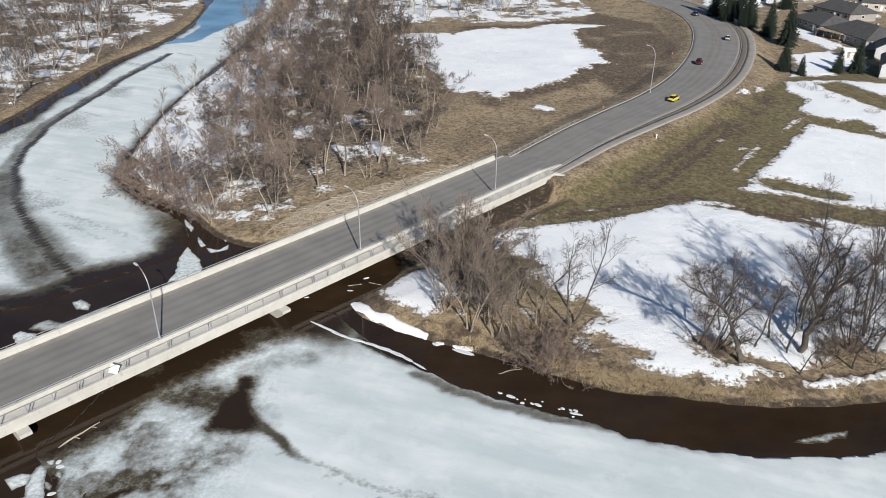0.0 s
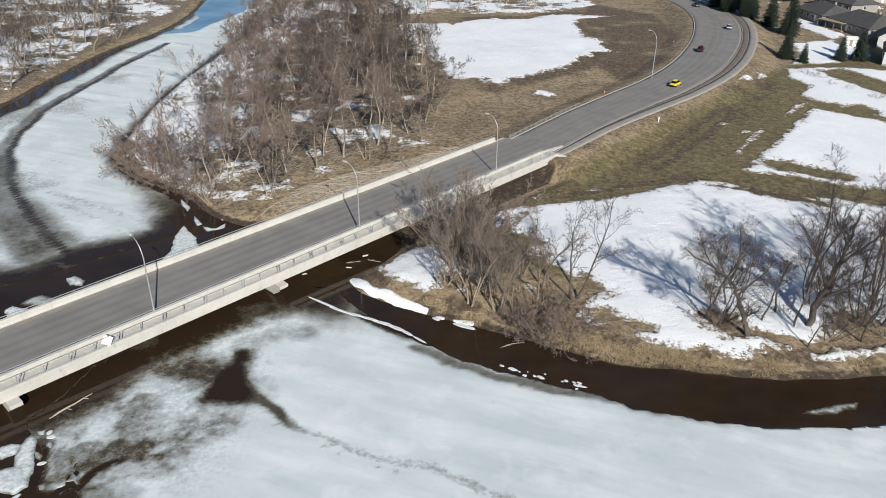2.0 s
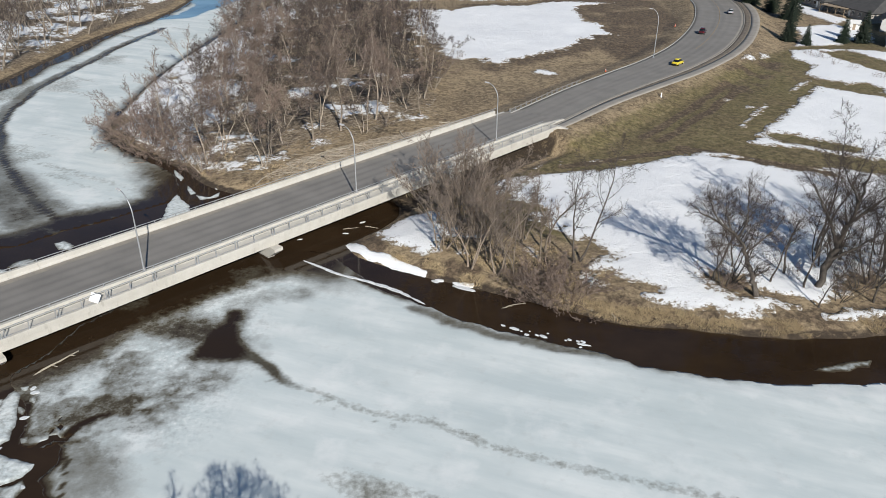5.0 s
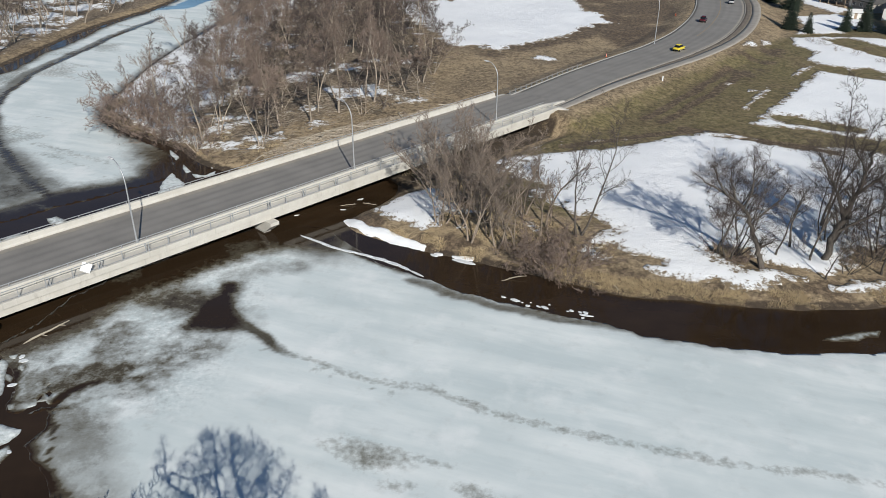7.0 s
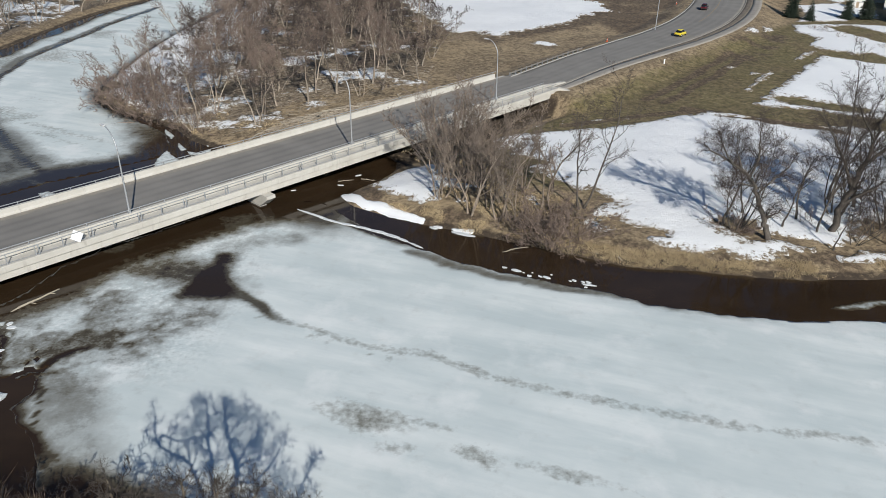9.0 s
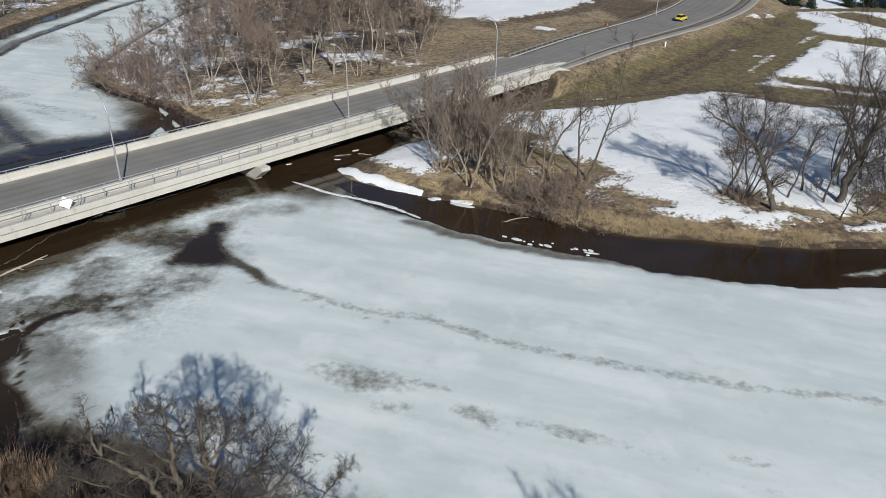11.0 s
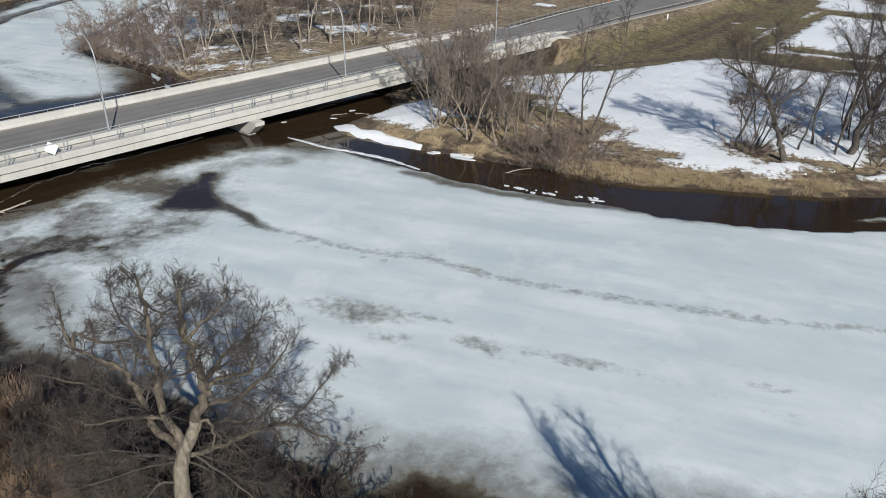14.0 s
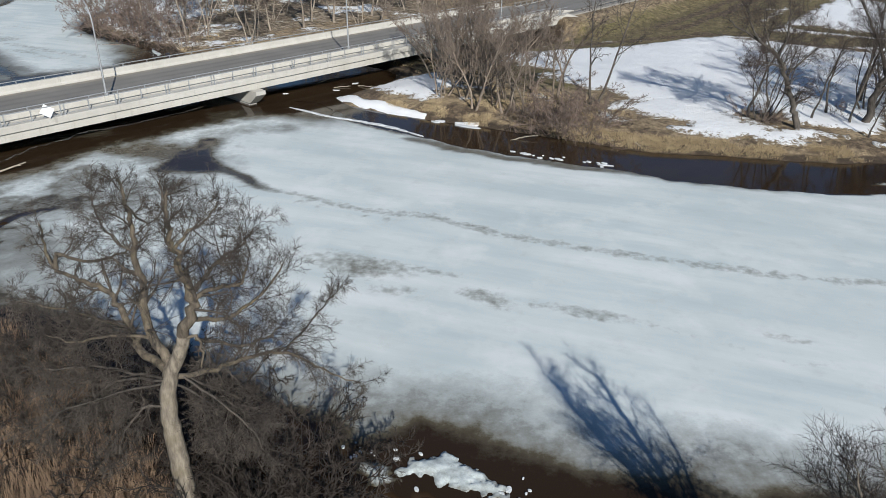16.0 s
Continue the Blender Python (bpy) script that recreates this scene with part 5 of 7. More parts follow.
for points, (_, r0, _, _) in zip(LIMB_STARTS, SHORE_TREE):
    wood = LIMB_BARK if r0 > 0.068 else DARK_BARK
    part("limb", mesh_of("limb", *points, wood, True), wood, near_tree)
part("crown", mesh_of("crown", *data[1], NEAR_TWIG), NEAR_TWIG, near_tree)

EAST_TREE = [([(0, 0, -0.5), (-0.1, -0.1, 3), (-0.5, -0.4, 6), (-1.0, -0.8, 9.5), (-1.4, -1.0, 12.4)], 0.36, 0.06, 22),
             ([(0, 0.05, 2.2), (0.3, 0.7, 5), (0.6, 1.4, 8), (0.9, 1.9, 10.6)], 0.28, 0.06, 20),
             ([(0.1, 0, 3.5), (1.8, -0.4, 6), (3, -0.2, 9)], 0.16, 0.03, 12), ([(-0.3, -0.3, 4.6), (-0.9, 0.4, 7.2), (-1.4, 0.8, 9.6)], 0.14, 0.03, 12), ([(0.2, 0.5, 4.4), (-0.6, 1.4, 6.6), (-1.2, 2.0, 8.4)], 0.13, 0.03, 12)]
tree_thing("shore_tree", limb_tree(23, [(a, b, c, int(n * 1.4)) for a, b, c, n in EAST_TREE], (9, 10, 11), 0.55, 0.0075, reach=2.7, upright=0.3, spread=1.0), stand(13.6, 15.5, 0.0, 0.92), BARK, DARK_TWIG, "bare dark tree with forked stems on the near bank")

LEANING = [([(0, 0, -0.5), (-0.7, 0.3, 1.6), (-1.3, 0.5, 3.0), (-2.3, 0.8, 5.6), (-3.6, 1.0, 7.4), (-5.4, 1.2, 8.8), (-7.6, 1.4, 9.9), (-9.2, 1.6, 11)], 0.36, 0.05, 22),
           ([(-3.4, 0.9, 7.2), (-2.8, 1.0, 9.4), (-3.0, 1.2, 11.6), (-3.2, 1.4, 13.6)], 0.15, 0.03, 16), ([(-5.6, 1.2, 8.9), (-7.0, 1.0, 10.8), (-7.8, 0.9, 12.8)], 0.12, 0.03, 14),
           ([(-2.2, 0.7, 5.4), (-0.6, 0.8, 7.2), (0.8, 0.9, 8.6), (1.4, 1.0, 10.2)], 0.11, 0.03, 14), ([(-2.8, 0.9, 6.2), (-4.4, 0.2, 6.8), (-6.2, -0.2, 7.0)], 0.1, 0.03, 13), ([(-4.2, 1.1, 8.0), (-4.9, 2.0, 10.0), (-5.0, 2.6, 12.0)], 0.1, 0.03, 13)]
BIG = [([(0, 0, -0.4), (0.6, 0.5, 1.8), (1.5, 1.1, 3.9), (2.4, 1.7, 6.0), (3.0, 2.2, 8.2), (3.6, 2.7, 10.6)], 0.33, 0.05, 18), ([(1.3, 1.0, 3.6), (0.4, 1.3, 5.8), (-0.8, 1.6, 7.6), (-1.8, 1.9, 9.4)], 0.158, 0.04, 14),
       ([(2.2, 1.6, 5.6), (4.0, 1.6, 7.2), (5.6, 1.6, 9.0)], 0.144, 0.04, 12), ([(0.8, 0.6, 2.4), (2.8, 0.2, 4.0), (4.6, 0.0, 5.6)], 0.13, 0.04, 12), ([(2.8, 2.0, 7.4), (1.6, 2.4, 9.2), (0.8, 2.6, 10.8)], 0.0864, 0.03, 10)]
tree_thing("leaning_tree", limb_tree(31, [(a, b, c, int(n * 1.4)) for a, b, c, n in LEANING], (11, 10, 12), 0.58, 0.0085, reach=2.5, upright=0.25, wobble=0.26), stand(38.8, 77.3), DARK_BARK, DARK_TWIG, "dark bare tree leaning away from the water on the snowy bank", "tree", "trees on the snowy bank")
tree_thing("spreading_tree", limb_tree(32, [(a, b, c, int(n * 1.3)) for a, b, c, n in BIG], (12, 10, 12), 0.58, 0.0075, reach=2.6, upright=0.3, wobble=0.26), stand(46.9, 79.6) @ Matrix.Scale(1.4, 4), DARK_BARK, DARK_TWIG, "large bare tree with a thick slanting trunk on the snowy bank", "tree", "trees on the snowy bank")

BANK_KINDS = [bare_tree(200 + k, (14.5, 13.0, 15.0, 12.0)[k], 0.85, ((14, 9, 12), (11, 8, 11), (17, 9, 12), (8, 7, 11))[k], 0.38, 0.45, stems=(2, 4, 1, 6)[k], twig=0.0115, wobble=0.12, first=0.28, radius=(0.2, 0.14, 0.2, 0.1)[k]) for k in range(4)]
BANK_TREES = [(18.4, 85.2, 0, 1.15, 200), (35.8, 79.9, 1, 1.0, 30), (34.6, 81.0, 2, 0.85, 120), (45.4, 75.4, 2, 0.6, 80), (44.1, 82.6, 2, 0.9, 10), (45.3, 79.6, 0, 0.75, 250), (54.2, 80.6, 1, 1.15, 300), (57.5, 84.0, 0, 1.2, 60),
              (53.0, 86.5, 2, 1.1, 15), (61.5, 82.0, 2, 1.15, 190), (48.5, 77.0, 3, 0.7, 100), (56.0, 77.5, 3, 0.9, 140), (64.0, 87.0, 1, 1.1, 220), (38.0, 84.0, 2, 0.8, 330), (60, 77.8, 1, 0.9, 20), (36.8, 80.6, 3, 0.95, 60), (41.5, 80.5, 2, 0.75, 150), (52.0, 79.4, 3, 1.0, 210), (55.5, 83.5, 3, 1.2, 330), (59.0, 87.5, 1, 1.15, 120), (63.5, 80.0, 3, 1.2, 280), (49.5, 84.0, 1, 1.1, 140), (52.6, 76.8, 2, 0.8, 40), (57.0, 80.2, 2, 1.15, 170), (50.5, 88.0, 0, 1.1, 260)]
made = {}
for x, y, k, size, turn in BANK_TREES:
    m = stand(x, y, turn, size)
    if k not in made:
        made[k] = tree_thing("bank_tree", BANK_KINDS[k], m, DARK_BARK, DARK_TWIG, "slim bare tree standing in melting snow by the river", "tree", "trees on the snowy bank")
    else:
        copy_thing(made[k], m)
MID_BARK = bark_material("brown_grey_bark", (0.13, 0.102, 0.08), (0.37, 0.30, 0.232))
THICKET = [bare_tree(220 + k, (12.8, 11.2, 14.0, 8.6)[k], (0.72, 0.8, 0.62, 0.85)[k], ((14, 9, 11), (12, 9, 10), (17, 9, 11), (10, 8, 10))[k], 0.38, 0.55, stems=(2, 3, 1, 4)[k], twig=0.0135, wobble=0.13, first=(0.3, 0.28, 0.36, 0.2)[k], radius=(0.22, 0.19, 0.2, 0.15)[k]) for k in range(4)]
CLUSTER = [(4.7, 84.4, 1, 1.0, 20), (7.9, 82.8, 0, 0.9, 80), (9.0, 83.1, 2, 0.85, 140), (10.1, 82.6, 0, 0.8, 200), (13.6, 85.4, 2, 0.98, 260), (14.6, 87.7, 2, 1.05, 310), (11.9, 91.2, 1, 1.0, 350), (1.0, 88.8, 3, 1.15, 45),
           (2.6, 92.8, 1, 1.0, 100), (3.0, 98.6, 1, 1.0, 230), (3.6, 88.4, 1, 0.95, 280), (0.6, 97.0, 3, 1.2, 330), (4.6, 96.6, 1, 1.05, 15), (5.6, 100.6, 3, 1.25, 75), (6.2, 90.4, 3, 1.2, 115),
           (1.6, 101.5, 3, 1.2, 185), (8.6, 87.4, 1, 0.95, 215), (6.9, 98.0, 3, 1.2, 65), (5.2, 93.6, 3, 1.3, 155), (7.0, 85.6, 1, 0.9, 20), (15.6, 90.6, 2, 0.9, 200), (2.4, 95.8, 3, 1.25, 250)]
thicket = {}
for x, y, k, size, turn in CLUSTER:
    m = stand(x, y, turn, size)
    if k not in thicket:
        thicket[k] = tree_thing("thicket_tree", THICKET[k], m, MID_BARK, GREY_TWIG, "bare many-stemmed tree in the thicket beside the bridge", "tree", "thicket beside the bridge")
    else:
        copy_thing(thicket[k], m)

BUSH = [bare_tree(300 + k, (3.2, 2.6)[k], 0.8, (5, 4, 10), 0.5, 0.45, stems=8, twig=0.010, wobble=0.24, first=0.1, radius=0.04) for k in range(2)]


def bushes(spots, label, group, twigs, name="shrub"):
    kept = {}
    for k, (x, y, size) in enumerate(spots):
        m = stand(x, y, 67 * k, size)
        if k % 2 not in kept:
            kept[k % 2] = tree_thing(name, BUSH[k % 2], m, twigs, twigs, label, "shrub", group, "crown")
        else:
            copy_thing(kept[k % 2], m)


bushes([(10.2, 80.2, 0.9), (12.4, 78.6, 1.5), (13.5, 77.8, 1.4), (14.6, 78.0, 1.7), (15.6, 77.4, 1.4), (16.6, 78.0, 1.4), (11.4, 81.0, 1.1), (13.6, 79.8, 1.5), (15.4, 79.2, 1.5), (12.8, 80.6, 1.2), (8, 81.4, 0.6), (52, 78.8, 0.8), (36.6, 78.8, 0.6), (34.8, 80.4, 0.9), (37.2, 79.6, 0.8), (53.2, 82.6, 1.0), (45.0, 82.2, 0.8), (56.4, 82.4, 1.0), (62, 80, 0.9), (16.8, 84.0, 0.7)],
       "low grey leafless shrub at the water's edge", "shrubs on the bank", TWIG)
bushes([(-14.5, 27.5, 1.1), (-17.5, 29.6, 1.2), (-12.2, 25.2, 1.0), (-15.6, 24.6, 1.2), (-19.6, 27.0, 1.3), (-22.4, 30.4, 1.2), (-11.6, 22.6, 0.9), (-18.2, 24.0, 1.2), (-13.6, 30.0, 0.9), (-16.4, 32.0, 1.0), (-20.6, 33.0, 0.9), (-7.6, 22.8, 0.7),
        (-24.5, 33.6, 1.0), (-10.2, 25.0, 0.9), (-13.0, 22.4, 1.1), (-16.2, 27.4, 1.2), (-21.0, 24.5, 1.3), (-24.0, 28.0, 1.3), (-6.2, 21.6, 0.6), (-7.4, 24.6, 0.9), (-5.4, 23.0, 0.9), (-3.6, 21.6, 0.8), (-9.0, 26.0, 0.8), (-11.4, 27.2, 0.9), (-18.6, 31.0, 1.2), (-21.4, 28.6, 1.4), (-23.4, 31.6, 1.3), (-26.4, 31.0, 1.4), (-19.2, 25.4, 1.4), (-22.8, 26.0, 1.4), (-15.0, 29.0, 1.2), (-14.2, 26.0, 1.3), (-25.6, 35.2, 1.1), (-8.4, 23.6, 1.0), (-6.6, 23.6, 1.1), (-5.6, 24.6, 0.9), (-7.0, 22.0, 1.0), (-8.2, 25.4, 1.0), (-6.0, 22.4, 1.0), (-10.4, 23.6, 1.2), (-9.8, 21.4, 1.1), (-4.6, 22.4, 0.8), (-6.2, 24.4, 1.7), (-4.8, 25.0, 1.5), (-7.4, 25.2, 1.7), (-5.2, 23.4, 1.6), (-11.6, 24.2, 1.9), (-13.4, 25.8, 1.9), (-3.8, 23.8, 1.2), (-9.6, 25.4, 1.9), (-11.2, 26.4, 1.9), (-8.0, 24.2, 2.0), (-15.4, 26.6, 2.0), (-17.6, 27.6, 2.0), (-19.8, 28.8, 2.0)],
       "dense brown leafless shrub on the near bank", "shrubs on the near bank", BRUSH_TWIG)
bushes([(105.0 - 6.0, 196.0, 0.8), (100.5, 190, 0.6), (97.5, 199, 0.7), (109, 192, 0.7), (103, 186, 0.6), (113, 183, 0.8), (106, 178, 0.9), (112, 174, 1.0)], "small bare garden shrub in snow", "garden shrubs", TWIG)


BANK_TREES_EAST = [(69, 80, 1, 1.2, 40), (72, 86, 0, 1.2, 90), (75, 79, 2, 1.2, 10), (68, 92, 2, 1.1, 200), (80, 84, 1, 1.2, 300)]
for x, y, k, size, turn in BANK_TREES_EAST:
    copy_thing(made[k], stand(x, y, turn, size))
bushes([(-44.5, 122.6, 1.6), (-48.5, 125.6, 1.7), (-52.0, 128.0, 1.7), (-55.0, 131.0, 1.8), (-57.0, 133.5, 1.6), (-50.0, 130.0, 1.6), (-54.0, 135.0, 1.6), (-46.0, 127.0, 1.5), (-52.6, 130.4, 1.7), (-47.0, 123.8, 1.6),
        (-41.0, 119.6, 1.3), (-38.0, 117.4, 1.1), (-59.6, 138.0, 1.3)],
       "tangled purple-brown brush hanging over the ice at the woods' edge", "brush at the woods' edge", TWIG)
for x, y, turn, tilt, k, size in ((-62, 166, 90, 26, 2, 0.72), (-58, 141, 100, 34, 4, 0.75), (-63, 190, 95, 18, 0, 0.8), (-39, 117, 60, 35, 5, 0.7), (-54, 146, 80, 12, 0, 0.7)):
    tree_thing("leaning_tree", THICKET[k % 4], Matrix.Translation((x, y, ground_at(x, y))) @ pose(0, 0, 0, 0, 0, turn - 90) @ pose(0, 0, 0, 0, -tilt, 0) @ Matrix.Scale(size, 4), BARK, TWIG, "bare tree leaning out from the woods over the ice", "tree", "bare woods")


# ---- dry grass along the banks ----
def blades(name, spots, low, high, material, label, seed, lean=0.5, width=0.014, per=7, radius=0.16):
    rnd = random.Random(seed)
    verts, faces = [], []
    for x, y in spots:
        z = ground_at(x, y) - 0.03
        swing = rnd.uniform(0, 6.28)
        for _ in range(per):
            a, r = rnd.uniform(0, 6.28), rnd.uniform(0, radius)
            h = rnd.uniform(low, high)
            b = Vector((x + r * math.cos(a), y + r * math.sin(a), z))
            bend = lean * h * rnd.uniform(0.3, 1.2)
            dx, dy = math.cos(a) * 0.5 + math.cos(swing) * 0.7, math.sin(a) * 0.5 + math.sin(swing) * 0.7
            mid = b + Vector((dx * bend * 0.35, dy * bend * 0.35, h * 0.62))
            top = b + Vector((dx * bend, dy * bend, h))
            w = width * rnd.uniform(0.7, 1.3)
            k = len(verts)
            for t in (0.0, 2.1, 4.2):
                verts.append(b + Vector((math.cos(t) * w, math.sin(t) * w, 0)))
            for t in (0.0, 2.1, 4.2):
                verts.append(mid + Vector((math.cos(t) * w * 0.7, math.sin(t) * w * 0.7, 0)))
            verts.append(top)
            for j in range(3):
                faces.append([k + j, k + (j + 1) % 3, k + 3 + (j + 1) % 3, k + 3 + j])
                faces.append([k + 3 + j, k + 3 + (j + 1) % 3, k + 6])
    tagged(new(name, mesh_of(name, verts, faces, material)), label, "dry grass", kind="stuff")


def shore_spots(seed, x0, x1, y0, y1, d0, d1, count, clump=1.2):
    rnd = np.random.RandomState(seed)
    X, Y = rnd.uniform(x0, x1, count), rnd.uniform(y0, y1, count)
    d = land(X, Y)
    keep = (d > d0) & (d < d1) & (fractal(X, Y, clump * 2, 3) > -0.02) & ((X > 0.5) | (d > 1.1) | (Y < 60)) & ~((X < 1.5) & (Y > 88) & (Y < 102))
    return list(zip(X[keep], Y[keep]))


blades("bank_grass", shore_spots(1, -12, 66, 68, 100, 0.05, 2.6, 90000), 0.12, 0.46, STRAW, "matted straw-coloured dry grass along the river bank", 3, 1.5, 0.013, 5, 0.3)
blades("meadow_tufts", shore_spots(2, -10, 22, 80, 112, 3.0, 12, 14000), 0.15, 0.42, STRAW, "tufts of dry grass under the thicket", 4, 1.3, 0.013, 4, 0.3)
blades("near_reeds", [p for p in shore_spots(3, -30, -9, 14, 38, 0.1, 14, 17000)], 1.6, 3.6, REED, "tall russet dead stems on the near bank", 5, 0.4, 0.017, 3, 0.35)
blades("wood_edge_grass", shore_spots(6, -40, 12, 108, 150, 0.4, 9, 6000), 0.2, 0.5, STRAW, "flattened dry grass at the edge of the woods", 7, 1.3, 0.025, 3, 0.3)


# ---- driftwood ----
def log_mesh(seed, length, r):
    rnd = random.Random(seed)
    verts, faces = [], []
    pts = [Vector((-length / 2, 0, 0))]
    d = Vector((1, 0, 0))
    for _ in range(6):
        d = (d + Vector((0, rnd.gauss(0, 0.16), rnd.gauss(0, 0.05)))).normalized()
        pts.append(pts[-1] + d * length / 6)
    radii = [r * (1 - 0.1 * k) for k in range(7)]
    tube_data(pts, radii, 7, verts, faces, False)
    for k in range(3):
        i = rnd.randint(2, 5)
        a = rnd.uniform(-1, 1)
        e = pts[i] + Vector((rnd.uniform(0.2, 0.6), a, abs(rnd.gauss(0, 0.2)))) * length * 0.2
        tube_data([pts[i], pts[i].lerp(e, 0.5) + Vector((0, 0.05, 0.02)), e], [r * 0.5, r * 0.4, r * 0.2], 5, verts, faces, True)
    return mesh_of("driftwood", verts, faces, DRIFTWOOD, True)


LOGS = [log_mesh(40 + k, (4.5, 3.2, 2.2, 6.0, 2.8)[k], (0.12, 0.09, 0.07, 0.15, 0.1)[k]) for k in range(5)]
DRIFT = [(-27, 113), (-19, 112.5), (-8, 121), (2, 131), (8, 139), (3, 142), (-4, 136), (-14, 130), (-24, 121)]
for k, (x, y) in enumerate(scatter(rng, DRIFT, 1.0, 90)):
    tilt = Matrix.Translation((x, y, ground_at(x, y) + 0.1)) @ pose(0, 0, 0, 0, rng.uniform(-4, 4), 46 + rng.gauss(0, 32))
    tagged(new("driftwood", LOGS[k % 5]), "bleached driftwood branch on the flood bank", "driftwood", "driftwood on the flood bank").matrix_basis = tilt
for x, y, z, turn, k in ((-9.0, 26.9, 0.25, -44, 4), (20.8, 74.6, 0.5, 110, 2), (17.6, 77.0, 0.6, 120, 0), (9.5, 76.6, 0.08, 20, 1), (-14.3, 100.5, 0.12, 40, 1), (-12.0, 97.2, 0.12, 10, 2), (-38.6, 62.8, 0.06, 42, 3), (-9.0, 97.6, 0.15, -25, 2)):
    tagged(new("driftwood", LOGS[k]), "bare bleached branch lying at the waterline", "driftwood", "driftwood at the waterline").matrix_basis = Matrix.Translation((x, y, z)) @ pose(0, 0, 0, 0, -6, turn)


def stick_mat(name, spots, heading, label, seed, low=0.6, high=2.6):
    rnd = random.Random(seed)
    verts, faces = [], []
    for x, y in spots:
        a = radians(heading + rnd.gauss(0, 24))
        ln, r = rnd.uniform(low, high), rnd.uniform(0.015, 0.05)
        z = ground_at(x, y) + rnd.uniform(0.02, 0.22)
        d = Vector((math.cos(a), math.sin(a), rnd.gauss(0, 0.06)))
        side = Vector((-d.y, d.x, 0)) * rnd.gauss(0, 0.12) * ln
        p = Vector((x, y, z))
        tube_data([p - d * ln / 2, p + side, p + d * ln / 2], [r, r * 0.8, r * 0.4], 4, verts, faces, True)
    tagged(new(name, mesh_of(name, verts, faces, STICK)), label, "driftwood", kind="stuff")


stick_mat("stick_drift", scatter(rng, DRIFT, 0.0, 5600, 12000), 40, "matted mass of grey flood-washed sticks", 77)
stick_mat("fallen_branches", scatter(rng, WOODS[:3] + [(-50, 150), (-20, 160), (0, 158)] + WOODS[-3:], 0.0, 1500, 5000), 60, "fallen branches on the woodland floor", 78, 0.8, 3.0)


# ---- ice floes ----
def floe_mesh(seed, thick=0.07):
    rnd = random.Random(seed)
    n = rnd.randint(7, 12)
    bm = bmesh.new()
    ring = [Vector((math.cos(2 * math.pi * k / n) * rnd.uniform(0.38, 0.58), math.sin(2 * math.pi * k / n) * rnd.uniform(0.36, 0.56), 0)) for k in range(n)]
    low = [bm.verts.new(p * 0.97 + Vector((0, 0, -0.15))) for p in ring]
    mid = [bm.verts.new(p + Vector((0, 0, thick * 0.5))) for p in ring]
    top = [bm.verts.new(p * rnd.uniform(0.95, 0.985) + Vector((0, 0, thick * rnd.uniform(0.85, 1.15)))) for p in ring]
    centre = bm.verts.new((0, 0, thick * 1.1))
    for k in range(n):
        j = (k + 1) % n
        bm.faces.new([low[k], low[j], mid[j], mid[k]])
        bm.faces.new([mid[k], mid[j], top[j], top[k]])
        bm.faces.new([top[k], top[j], centre])
    me = mesh_from(bm, "ice_floe", FLOE)
    return me


FLOES = [floe_mesh(70 + k) for k in range(6)]


def floe(x, y, long, wide, turn, k, label="white slab of broken ice adrift in dark water"):
    tagged(new("ice_floe", FLOES[k % 6]), label, "ice floe", "ice floes").matrix_basis = Matrix.Translation((x, y, 0.0)) @ pose(0, 0, 0, rng.uniform(-2, 2), rng.uniform(-2, 2), turn) @ Matrix.Diagonal((long, wide, 1, 1))


EDGE_FLOES = [(-15.4, 86.0, 5.4, 0.42, -36), (-12.4, 83.9, 3.6, 0.49, -30), (-10.4, 82.9, 2.6, 0.63, -22), (-8.4, 82.0, 3.0, 0.56, -24), (-6.6, 81.0, 3.4, 0.63, -26), (-4.8, 79.9, 2.8, 0.63, -33), (-3.4, 78.8, 2.2, 0.56, -38), (-1.8, 77.4, 2.4, 0.35, -42), (-13.8, 85.0, 3.4, 0.35, -34)]
for k, e in enumerate(EDGE_FLOES):
    floe(*e, k, "long white slab of ice along the ice edge")
for k, (x, y, l, w, t) in enumerate([(9.2, 71.6, 1.1, 0.6, -30), (12.4, 70.1, 1.0, 0.5, -35), (16.6, 68.6, 1.6, 0.4, -15), (4.0, 80.5, 3.4, 0.9, -25), (0.2, 82.2, 1.2, 0.6, -30)]):
    floe(x, y, l, w, t, k)
for k, (x, y, l, w, t) in enumerate([(-34.8, 111.4, 1.4, 0.7, 100), (-10.5, 99.4, 1.0, 0.4, 30), (-12.6, 95.6, 0.9, 0.3, 0), (-18.6, 93.5, 0.8, 0.25, 20)]):
    floe(x, y, l, w, t, k)
for k, (x, y, l, w, t) in enumerate([(-38.7, 58.9, 1.0, 0.6, 10), (-37.9, 55.2, 0.9, 0.5, 20), (-38.2, 50.9, 0.8, 0.5, 50), (-33.9, 46.4, 0.9, 0.6, 0), (-39.2, 59.6, 0.7, 0.5, 70)]):
    floe(x, y, l, w, t, k)
